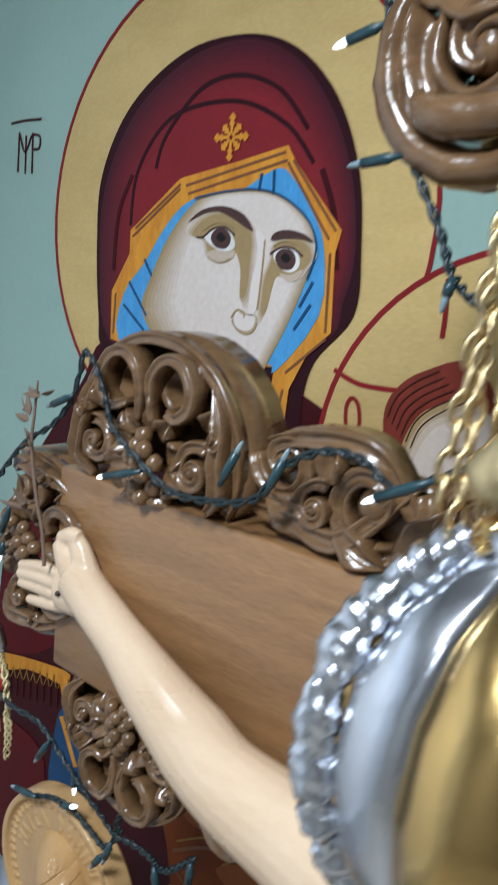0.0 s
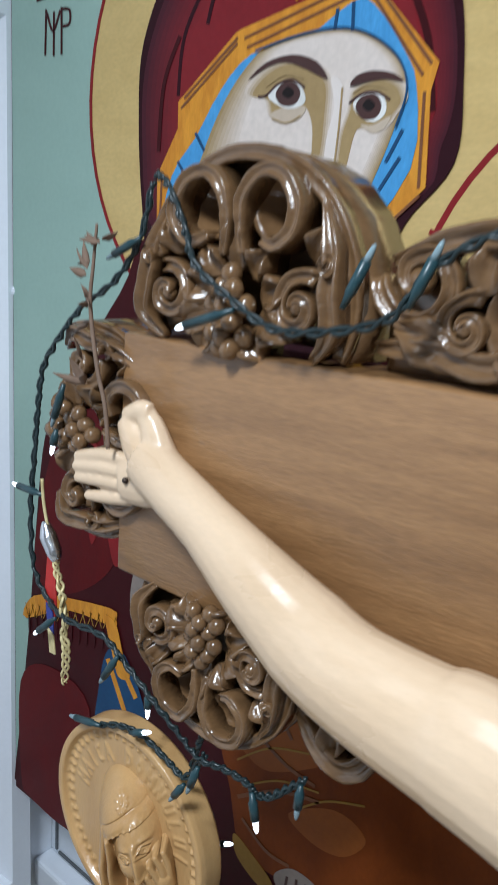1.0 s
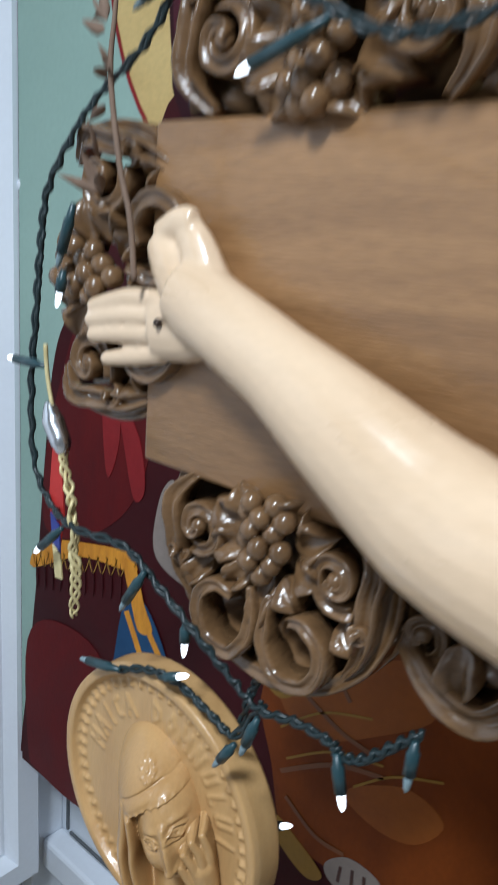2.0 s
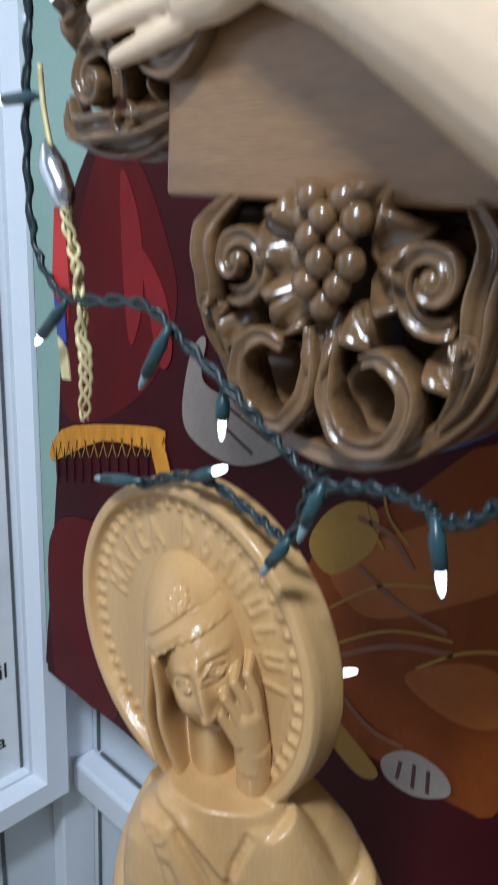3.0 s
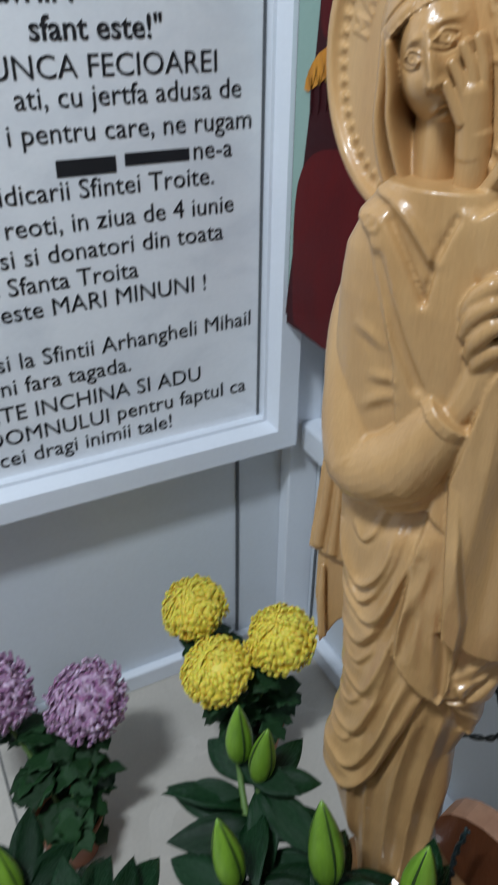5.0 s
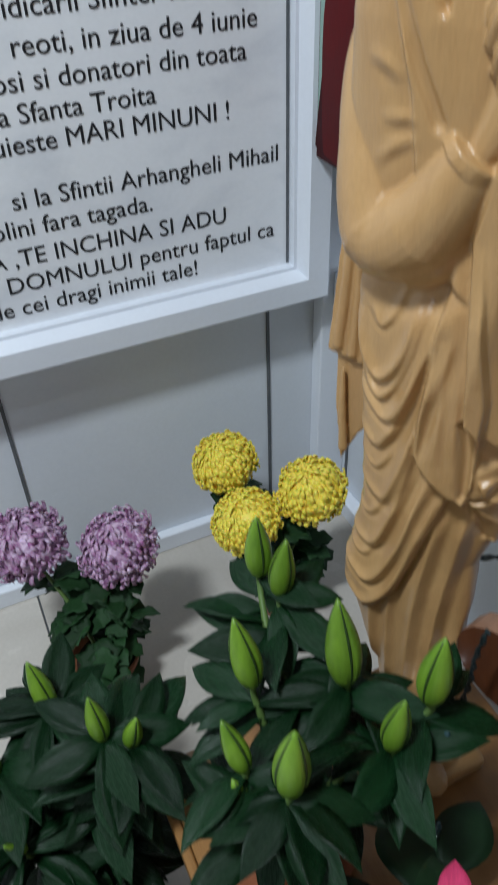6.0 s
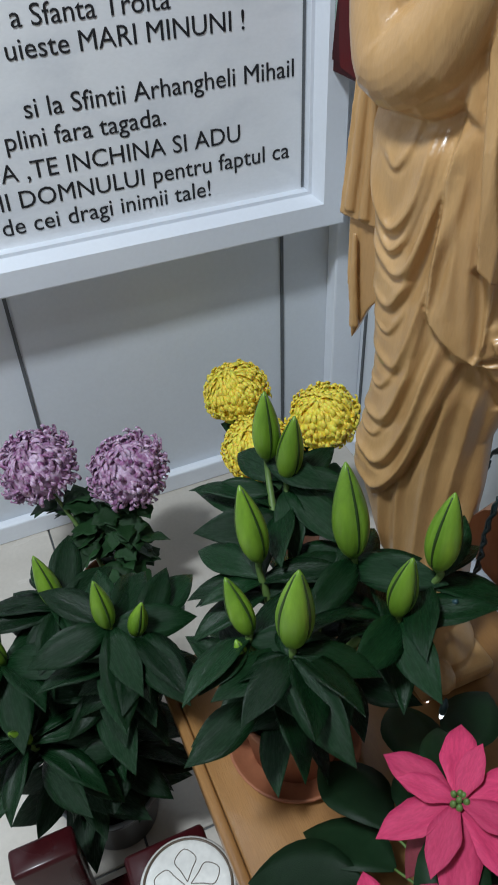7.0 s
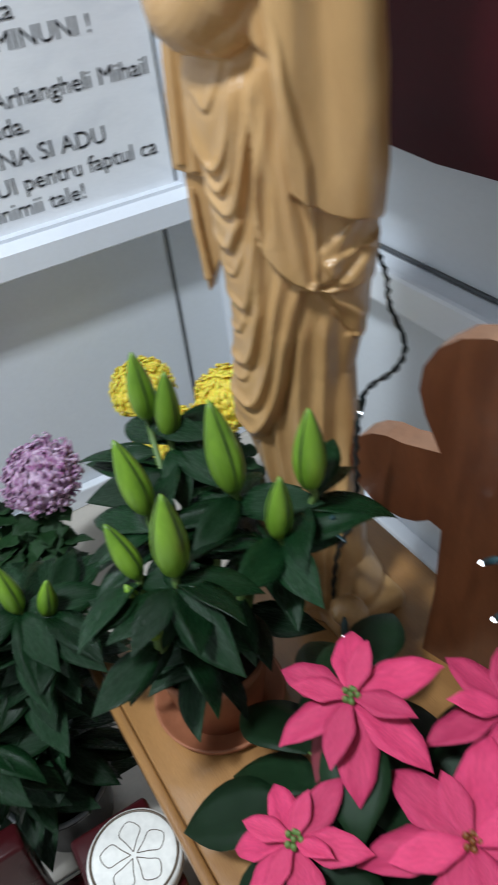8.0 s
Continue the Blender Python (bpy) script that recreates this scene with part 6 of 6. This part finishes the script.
for name, mat, pts in (("red_band", RED_CLOTH, [(-0.781, 0.664, 1.702), (-0.77, 0.664, 1.702), (-0.765, 0.664, 1.645), (-0.774, 0.664, 1.595), (-0.786, 0.664, 1.653)]), ("blue_band", BLUE_CLOTH, [(-0.781, 0.662, 1.644), (-0.769, 0.662, 1.636), (-0.767, 0.662, 1.611), (-0.778, 0.662, 1.617)]), ("yellow_band", GOLD_THREAD, [(-0.775, 0.66, 1.618), (-0.764, 0.66, 1.612), (-0.761, 0.66, 1.591), (-0.771, 0.66, 1.59)])):
    bm = bmesh.new()
    f = bm.faces.new([bm.verts.new(p) for p in pts])
    ex = bmesh.ops.extrude_face_region(bm, geom=[f])
    bmesh.ops.translate(bm, vec=(0, 0.0012, 0), verts=[v for v in ex["geom"] if isinstance(v, bmesh.types.BMVert)])
    bmesh.ops.recalc_face_normals(bm, faces=bm.faces)
    under(part(name, bm, mat, pend, "strip of coloured ribbon", False), pend)

stalk = thing("dried_stalk", "dried brown flower stalk tied to the carved lobe", "dried plant", (-0.73, 0.65, 1.9))
under(part("stem", sweep(bmesh.new(), smooth_path([(-0.686, 0.645, 2.035), (-0.69, 0.645, 2.0), (-0.693, 0.645, 1.966), (-0.682, 0.645, 1.913), (-0.67, 0.645, 1.88), (-0.664, 0.645, 1.842)], 6), [0.0012, 0.002, 0.002], 6), DRY, stalk), stalk)
rnd = random.Random(4)
tip = [Vector(p) for p in smooth_path([(-0.679, 0.645, 2.022), (-0.694, 0.645, 2.007), (-0.7, 0.645, 1.985), (-0.697, 0.645, 1.956), (-0.704, 0.645, 1.925), (-0.699, 0.645, 1.895)], 4)]
for k in range(16):
    bm = bmesh.new()
    c = tip[rnd.randrange(len(tip))]
    blade(bm, rnd.uniform(0.012, 0.026), rnd.uniform(0.006, 0.011), rnd.uniform(-0.8, 0.8), 0.6, n=4, m=aim(c, (rnd.uniform(-1, 1), rnd.uniform(-0.6, 0.2), rnd.uniform(-0.4, 1)), rnd.uniform(0, 6)))
    under(part("dry_leaf", bm, DRY, stalk), stalk)

# ---- hanging lamp vessel on its chains ----
VX, VY = -0.092, 0.402
vessel = thing("hanging_oil_lamp", "ornate lobed silver and gilt hanging lamp on gilt chains", "oil lamp", (VX, VY, 2.03))
prof = [(0.010, 1.962), (0.026, 1.966), (0.044, 1.982), (0.057, 2.005), (0.0615, 2.03), (0.058, 2.055), (0.047, 2.076), (0.034, 2.088), (0.026, 2.092), (0.028, 2.097), (0.02, 2.100)]
for k in range(10):
    bm = bmesh.new()
    rows = []
    for r, z in prof:
        row = []
        for q in range(7):
            a = 2 * math.pi * (k + q / 6) / 10
            rr = r * (0.93 + 0.09 * math.sin(math.pi * q / 6))
            row.append(bm.verts.new((VX + rr * math.cos(a), VY + rr * math.sin(a), z)))
        rows.append(row)
    for a, b in zip(rows, rows[1:]):
        for q in range(6):
            bm.faces.new((a[q], a[q + 1], b[q + 1], b[q]))
    sol = under(part("lobe_panel", bm, BRASS if k % 2 else SILVER, vessel, "polished gilt lobe" if k % 2 else "polished silver lobe"), vessel)
    sol.modifiers.new("wall", "SOLIDIFY").thickness = 0.0015
for k in range(3):
    a = radians(219 + 120 * k)
    d = Vector((math.cos(a), math.sin(a), 0))
    s = Vector((-d.y, d.x, 0))
    bm = bmesh.new()
    rnd = random.Random(k)
    base = [Vector((VX, VY, z)) + d * (r + 0.004) for r, z in prof[1:9]]
    path = smooth_path(base, 5)
    sweep(bm, smooth_path(base, 24), [rnd.uniform(0.0042, 0.0078) for i in range(48)], 14, 0.8)
    for v in bm.verts:
        v.co += noise.noise_vector(v.co * 260) * 0.0022
    under(part("handle", bm, SILVER, vessel, "knobbed cast silver handle"), vessel)
bm = lathe(bmesh.new(), [(0.004, 2.10), (0.012, 2.103), (0.014, 2.112), (0.006, 2.122), (0.004, 2.13)], 16, centre=(VX - 0.02, VY - 0.005, 0))
under(part("finial", bm, BRASS_OLD, vessel, "gilt finial"), vessel)
link_mesh = None


def chain(a, b, mat, size=0.008, name="chain_link"):
    """Oval links, each turned a quarter from the last."""
    global link_mesh
    a, b = Vector(a), Vector(b)
    n = max(int((b - a).length / (size * 1.25)), 2)
    if link_mesh is None:
        bm = bmesh.new()
        sweep(bm, [Vector((0.42 * math.cos(t), 0, 0.78 * math.sin(t))) for t in (2 * math.pi * q / 12 for q in range(13))], [0.16], 6, caps=False)
        ob = part(name, bm, mat)
        link_mesh = ob.data
        bpy.data.objects.remove(ob)
    for i in range(n):
        ob = new(name, link_mesh if mat is BRASS_OLD else dark_link)
        ob.parent = vessel
        ob.matrix_parent_inverse = Matrix.Translation(vessel.location).inverted()
        turn = (b - a).to_track_quat("Z", "Y").to_matrix().to_4x4()
        ob.matrix_basis = Matrix.Translation(a + (b - a) * (i + 0.5) / n) @ turn @ Matrix.Rotation(math.pi / 2 * (i % 2) + 0.4, 4, "Z") @ Matrix.Scale(size, 4)


top = (VX - 0.026, VY, 2.30)
chain((VX - 0.042, VY - 0.002, 2.095), top, BRASS_OLD, 0.0068)
chain((VX - 0.030, VY + 0.004, 2.085), top, BRASS_OLD, 0.0068)
chain((VX - 0.034, VY - 0.006, 2.075), (VX - 0.036, VY, 2.26), BRASS_OLD, 0.006)
chain(top, (VX - 0.026, VY, 3.1), BRASS_OLD, 0.009)
dark_link = link_mesh.copy()
dark_link.materials.clear()
dark_link.materials.append(IRON)
chain((VX - 0.032, VY - 0.028, 1.978), (VX - 0.032, VY - 0.028, 1.90), IRON, 0.0075)


# ---- pots and plants ----
def pot(owner, x, y, z, r0, r1, height, mat, rim_mat=None, saucer=False):
    """A tapered pot with wall, rim and soil."""
    bm = lathe(bmesh.new(), [(r0 * 0.9, 0), (r0, 0.004), (r1 * 0.97, height * 0.86), (r1, height * 0.87), (r1 * 1.03, height), (r1 * 0.95, height), (r1 * 0.9, height * 0.86)], 36, centre=(x, y, z))
    body = under(part("pot", bm, mat, owner), owner)
    if rim_mat:
        bm = bmesh.new()
        sweep(bm, [Vector((x + r1 * 1.0 * math.cos(a), y + r1 * 1.0 * math.sin(a), z + height)) for a in (2 * math.pi * q / 36 for q in range(37))], [0.004], 8, caps=False)
        part("pot_rim", bm, rim_mat, body, "pale rolled rim")
    bm = lathe(bmesh.new(), [(r1 * 0.9, height * 0.80), (r1 * 0.88, height * 0.86), (0.01, height * 0.88)], 24, centre=(x, y, z))
    part("soil", bm, SOIL, body)
    if saucer:
        bm = lathe(bmesh.new(), [(r0 * 1.1, 0.0), (r0 * 1.45, 0.003), (r0 * 1.55, 0.018), (r0 * 1.48, 0.018), (r0 * 1.38, 0.006), (r0 * 0.5, 0.005)], 36, centre=(x, y, z - 0.0005))
        under(part("saucer", bm, TERRACOTTA, owner, "terracotta saucer"), owner)
    return body


def leaf_copy(name, mesh, owner, m, size):
    ob = new(name, mesh)
    ob.parent = owner
    ob.matrix_parent_inverse = Matrix.Translation(owner.location).inverted()
    ob.matrix_basis = m @ Matrix.Scale(size, 4)
    return ob


def leaf_mesh(name, mat, **k):
    ob = part(name, blade(bmesh.new(), 1.0, **k), mat)
    me = ob.data
    bpy.data.objects.remove(ob)
    return me


def bloom(c, r, mat, seed, owner, tilt):
    """A full chrysanthemum head of many curved petals round a ball."""
    rnd = random.Random(seed)
    bm = ball(bmesh.new(), (0, 0, 0), r * 0.93, 20)
    n = 640
    w = r * (0.86 if mat is YELLOW else 0.78)
    for k in range(n):
        t = (k + 0.5) / n
        ph = math.acos(1 - 1.82 * t)
        th = k * 2.39996 + rnd.uniform(-0.15, 0.15)
        d = Vector((math.sin(ph) * math.cos(th), math.sin(ph) * math.sin(th), math.cos(ph)))
        up = Vector((0, 0, 1)) - d * d.z
        up = up.normalized() if up.length > 1e-3 else Vector((1, 0, 0))
        jit = Vector((rnd.uniform(-1, 1), rnd.uniform(-1, 1), rnd.uniform(-1, 1))) * (0.11 if mat is YELLOW else 0.20) * r
        turn = 0.15 if t < 0.7 else -0.10
        sweep(bm, [d * r * 0.62, d * r * 0.84 + jit * 0.5 - up * 0.05 * r, d * r * 0.97 + jit + up * 0.02 * r, d * r * 0.98 + jit * 1.2 + up * turn * r, d * r * 0.93 + jit * 1.2 + up * (turn + 0.07) * r], [0.06 * r, 0.085 * w, 0.098 * w, 0.08 * w, 0.025 * w], 5, 0.34, d)
    ob = part("flower_head", bm, mat, owner)
    ob.data.transform(Matrix.Translation(c) @ Matrix.Rotation(tilt, 4, "X") @ Matrix.Diagonal((1.03, 1.03, 0.86, 1)))
    return under(ob, owner)


mum_leaf = leaf_mesh("leaf", MUM_LEAF, width=0.75, curl=0.35, fold=0.2, tip=1.2, lobed=0.3, n=11, thick=0.012, wave=0.03)
lily_leaf = leaf_mesh("leaf", LILY_LEAF, width=0.45, curl=0.36, fold=0.24, tip=1.12, n=11, thick=0.008, base=0.35, wave=0.03)
bract_mesh = leaf_mesh("bract", PINK, width=0.44, curl=0.30, fold=0.24, tip=0.95, n=12, thick=0.007, wave=0.06, base=0.1, lobed=0.06)
dull_mesh = leaf_mesh("bract", PINK_DULL, width=0.47, curl=0.46, fold=0.2, tip=1.15, n=8, thick=0.007, wave=0.03)
poin_leaf = leaf_mesh("leaf", POIN_LEAF, width=0.62, curl=0.35, fold=0.12, tip=1.2, n=9, thick=0.007, wave=0.03)


def mum(label, x, y, heads, mat, seed):
    """A potted chrysanthemum: pot, stems, heads, dark lobed leaves."""
    p = thing("chrysanthemum", label, "potted plant", (x, y, 0), "potted plants on the floor")
    pot(p, x, y, 0, 0.05, 0.066, 0.115, TERRACOTTA)
    rnd = random.Random(seed)
    for k, (hx, hy, hz, r) in enumerate(heads):
        path = smooth_path([(x + rnd.uniform(-0.015, 0.015), y + rnd.uniform(-0.015, 0.015), 0.1), (x + (hx - x) * 0.4, y + (hy - y) * 0.4, hz * 0.6), (hx, hy, hz - r * 0.5)], 6)
        under(part("stem", sweep(bmesh.new(), path, [0.0045, 0.0035], 8), STEM, p), p)
        bloom((hx, hy, hz), r, mat, seed * 7 + k, p, 0.35)
        for q in range(17):
            t = rnd.uniform(0.3, 0.97)
            c = path[int(t * (len(path) - 1))]
            a = rnd.uniform(0, 6.28)
            leaf_copy("leaf", mum_leaf, p, aim(c + Vector((rnd.uniform(-0.01, 0.01), rnd.uniform(-0.01, 0.01), 0)), (math.cos(a), math.sin(a), rnd.uniform(-0.25, 0.45)), rnd.uniform(-0.4, 0.4)), rnd.uniform(0.055, 0.085))
    for q in range(26):
        a = rnd.uniform(0, 6.28)
        rr = rnd.uniform(0.01, 0.05)
        leaf_copy("leaf", mum_leaf, p, aim((x + rr * math.cos(a), y + rr * math.sin(a), rnd.uniform(0.11, 0.24)), (math.cos(a), math.sin(a), rnd.uniform(-0.5, 0.5)), rnd.uniform(-0.4, 0.4)), rnd.uniform(0.06, 0.09))


mum("yellow potted chrysanthemum with three round heads in a clay pot", -1.13, 0.815, ((-1.255, 0.737, 0.360, 0.063), (-1.105, 0.720, 0.333, 0.064), (-1.085, 0.850, 0.378, 0.064)), YELLOW, 3)
mum("mauve potted chrysanthemum with two round heads in a clay pot", -1.10, 0.40, ((-1.15, 0.475, 0.335, 0.066), (-1.235, 0.323, 0.335) + (0.066,)), MAUVE, 5)


def bud(owner, c, length, lean, size=1.0):
    """A closed lily bud: six blunt ribs with dark seams, pointed at the tip."""
    bm = bmesh.new()
    rows = []
    n = 24
    for i in range(15):
        t = i / 14
        r = 0.185 * length * math.sin(math.pi * min(0.06 + t ** 0.85 * 0.94, 1)) ** 0.8 * (1 - 0.25 * t) + 0.001
        row = []
        for q in range(n):
            a = 2 * math.pi * q / n
            g = 1 - 0.15 * max(0, math.cos(3 * a)) ** 6
            row.append(bm.verts.new((r * g * math.cos(a), length * (t - 0.5), r * g * math.sin(a))))
        rows.append(row)
    for a, b in zip(rows, rows[1:]):
        for q in range(n):
            bm.faces.new((a[q], a[(q + 1) % n], b[(q + 1) % n], b[q]))
    bm.faces.new(rows[0][::-1])
    bm.faces.new(rows[-1])
    bmesh.ops.recalc_face_normals(bm, faces=bm.faces)
    m = aim(c, lean, 0.5)
    ob = part("bud", bm, BUD, owner, "closed lime green bud")
    ob.data.transform(m)
    under(ob, owner)
    for k in range(3):
        a = 2 * math.pi * k / 3
        pts = []
        for i in range(12):
            t = 0.08 + 0.88 * i / 11
            r = 0.185 * length * math.sin(math.pi * min(0.06 + t ** 0.85 * 0.94, 1)) ** 0.8 * (1 - 0.25 * t) + 0.001
            pts.append(m @ Vector((r * 0.86 * math.cos(a), length * (t - 0.5), r * 0.86 * math.sin(a))))
        part("seam", sweep(bmesh.new(), pts, [0.0008, 0.0019, 0.0008], 5), BUD_SEAM, ob)
    return m @ Vector((0, -length * 0.5, 0))


def lily(label, x, y, z, pot_r, pot_h, mats, buds, leaves, seed, spread):
    p = thing("potted_lily", label, "potted plant", (x, y, z), "potted lilies")
    pot(p, x, y, z, pot_r * 0.78, pot_r, pot_h, mats[0], mats[1], mats[2])
    rnd = random.Random(seed)
    stems = []
    for c, length, lean in buds:
        foot = bud(p, c, length, lean)
        v = Vector(c)
        path = smooth_path([(x + (v.x - x) * 0.25, y + (v.y - y) * 0.25, z + pot_h * 0.8), (x + (v.x - x) * 0.55, y + (v.y - y) * 0.55, z + pot_h + (v.z - z - pot_h) * 0.5), (foot.x, foot.y, foot.z - 0.02), tuple(foot)], 6)
        under(part("stem", sweep(bmesh.new(), path, [0.006, 0.005, 0.0035, 0.004], 8), STEM, p), p)
        stems.append(path)
    for k in range(leaves):
        path = stems[k % len(stems)]
        t = rnd.uniform(0.10, 0.86)
        c = path[int(t * (len(path) - 1))]
        a = k * 2.4 + rnd.uniform(-0.4, 0.4)
        leaf_copy("leaf", lily_leaf, p, aim(c, (math.cos(a), math.sin(a), rnd.uniform(0.0, 0.7) - 0.25 * (1 - t)), rnd.uniform(-0.7, 0.7)), rnd.uniform(0.085, 0.14) * spread)


lily("potted lily with closed green buds on the bench", -0.52, 0.51, BZ, 0.068, 0.11, (TERRACOTTA, None, True),
     (((-0.580, 0.488, 0.728), 0.092, (-0.25, -0.1, 1)), ((-0.530, 0.571, 0.757), 0.105, (-0.25, 0.0, 1)), ((-0.455, 0.625, 0.775), 0.092, (-0.02, 0.06, 1)), ((-0.434, 0.467, 0.778), 0.092, (0.0, 0.05, 1)),
      ((-0.444, 0.580, 0.735), 0.075, (0.02, 0.10, 1)), ((-0.497, 0.440, 0.722), 0.066, (-0.35, -0.2, 1)), ((-0.676, 0.550, 0.761), 0.088, (-0.05, 0.0, 1)), ((-0.652, 0.568, 0.742), 0.085, (0.02, 0.1, 1)), ((-0.470, 0.435, 0.665), 0.070, (-0.3, -0.15, 1))), 120, 11, 0.80)
lily("potted lily with closed buds in a black plastic pot", -0.715, 0.285, 0.0, 0.082, 0.125, (DARK_POT, GREY_RIM, False),
     (((-0.80, 0.283, 0.50), 0.085, (-0.35, -0.15, 1)), ((-0.680, 0.336, 0.565), 0.075, (-0.15, -0.05, 1)), ((-0.655, 0.372, 0.548), 0.066, (0.15, 0.2, 1)), ((-0.76, 0.19, 0.47), 0.08, (-0.3, -0.4, 1)), ((-0.66, 0.20, 0.40), 0.05, (0.2, -0.4, 1))), 215, 12, 0.92)


def poinsettia():
    p = thing("poinsettia", "pink flowering poinsettia in a clay pot on the bench", "potted plant", (-0.22, 0.56, BZ))
    pot(p, -0.22, 0.56, BZ, 0.05, 0.066, 0.10, TERRACOTTA)
    rnd = random.Random(21)
    blooms = (((-0.294, 0.546, 0.643), 0.088, (0.10, -0.25, 1)), ((-0.159, 0.555, 0.615), 0.095, (0.0, -0.35, 1)), ((-0.245, 0.45, 0.59), 0.068, (-0.1, -0.45, 1)), ((-0.219, 0.655, 0.62), 0.092, (0.1, 0.1, 1)))
    for k, (c, r, up) in enumerate(blooms):
        c = Vector(c)
        foot = (c.x * 0.35 - 0.22 * 0.65, c.y * 0.35 + 0.56 * 0.65, BZ + 0.08)
        path = smooth_path([foot, tuple((Vector(foot) + c) / 2 + Vector((0, 0, 0.01))), tuple(c)], 6)
        under(part("stem", sweep(bmesh.new(), path, [0.005, 0.0035], 8), STEM, p), p)
        frame_m = Vector(up).to_track_quat("Z", "Y").to_matrix().to_4x4()
        for q in range(10):
            ring = 0 if q < 6 else 1
            a = q * 2 * math.pi / (6 if ring == 0 else 4) + 0.3 * ring + rnd.uniform(-0.15, 0.15) + k
            ln = r * (0.96 if ring == 0 else 0.68) * rnd.uniform(0.88, 1.1)
            d = frame_m @ Vector((math.cos(a), math.sin(a), 0.10 + 0.30 * ring + rnd.uniform(-0.1, 0.1)))
            leaf_copy("bract", bract_mesh, p, aim(c + Vector((0, 0, 0.004 * ring)), d, rnd.uniform(-0.25, 0.25)), ln)
        for q in range(2):
            a = rnd.uniform(0, 6.28)
            leaf_copy("bract", dull_mesh, p, aim(c - Vector((0, 0, 0.012)), (math.cos(a), math.sin(a), -0.35), 0.1), r * 0.85)
        bm = bmesh.new()
        for q in range(7):
            a = q * 2.4
            ball(bm, c + Vector((0.006 * math.cos(a) * (q > 0), 0.006 * math.sin(a) * (q > 0), 0.008)), 0.0030, 8, (1, 1, 1.5))
        under(part("flower_centre", bm, BROWN_LINE if k % 2 else STEM, p, "tiny yellow-green flower buds"), p)
        for q in range(13):
            t = rnd.uniform(0.35, 0.95)
            a = rnd.uniform(0, 6.28)
            leaf_copy("leaf", poin_leaf, p, aim(path[int(t * 12)] - Vector((0, 0, 0.012)), (math.cos(a), math.sin(a), rnd.uniform(-0.5, 0.05)), rnd.uniform(-0.3, 0.3)), rnd.uniform(0.085, 0.12))
    for c, d in (((-0.349, 0.531, 0.49), (-1, -0.15, -0.05)), ((-0.321, 0.522, 0.47), (-0.9, -0.5, -0.1)), ((-0.375, 0.618, 0.52), (-0.5, 0.8, 0.15)), ((-0.372, 0.591, 0.5), (-1, 0.3, 0.0)), ((-0.325, 0.487, 0.47), (-0.6, -0.9, -0.1))):
        foot = Vector((-0.22, 0.56, BZ + 0.09))
        under(part("leaf_stalk", sweep(bmesh.new(), smooth_path([tuple(foot), tuple((foot + Vector(c)) / 2 + Vector((0, 0, 0.015))), tuple(c)], 4), [0.002, 0.0014], 6), STEM, p), p)
        leaf_copy("leaf", poin_leaf, p, aim(Vector(c), d, rnd.uniform(-0.2, 0.2)), rnd.uniform(0.11, 0.13))


poinsettia()

# ---- lacquered stand with a china lid ----
stand = thing("lacquered_stand", "dark red lacquered wooden stand beside the bench", "stand", (-0.47, 0.32, 0))
under(part("block", box(bmesh.new(), -0.525, -0.40, 0.275, 0.380, 0.0, 0.278, 0.006), LACQUER, stand), stand)
under(part("arm", box(bmesh.new(), -0.60, -0.56, 0.14, 0.225, 0.0, 0.262, 0.006), LACQUER, stand), stand)
under(part("bar", box(bmesh.new(), -0.599, -0.40, 0.2255, 0.274, 0.0, 0.05, 0.004), LACQUER, stand), stand)
lid = thing("china_lid", "round white china lid with sepia flower drawing on the stand", "lid", (-0.452, 0.338, 0.2785))
LX, LY, LZ = lid.location
bm = lathe(bmesh.new(), [(0.050, 0.0), (0.057, 0.003), (0.058, 0.018), (0.055, 0.022), (0.045, 0.0225), (0.005, 0.0225)], 48, centre=(LX, LY, LZ))
under(part("disc", bm, CHINA, lid), lid)
bm = sweep(bmesh.new(), [Vector((LX + 0.0525 * math.cos(a), LY + 0.0525 * math.sin(a), LZ + 0.0228)) for a in (2 * math.pi * q / 48 for q in range(49))], [0.0016], 6, 0.5, Vector((0, 0, 1)), False)
under(part("rim_line", bm, SEPIA, lid, "dark brown rim line"), lid)
for k in range(5):
    a = 2 * math.pi * k / 5 + 0.4
    pts = [Vector((LX + r * math.cos(a + o), LY + r * math.sin(a + o), LZ + 0.0228)) for r, o in ((0.004, 0), (0.018, -0.38), (0.032, -0.42), (0.041, 0.0), (0.032, 0.42), (0.018, 0.38), (0.004, 0))]
    under(part("petal_line", sweep(bmesh.new(), smooth_path(pts, 4), [0.0006], 5, 0.5, Vector((0, 0, 1))), SEPIA, lid), lid)


# ---- floor tiles ----
tile_mesh = None
for i in range(0, 5):
    for j in range(0, 5):
        if tile_mesh is None:
            t = part("tile", box(bmesh.new(), 0.002, 0.798, 0.002, 0.798, -0.012, 0.0, 0.0015, 1), TILE, floor, "", False)
            tile_mesh = t.data
        else:
            t = new("tile", tile_mesh)
            t.parent = floor
        t.location = (-1.43 + 0.8 * i, -2.89 + 0.8 * j, 0)
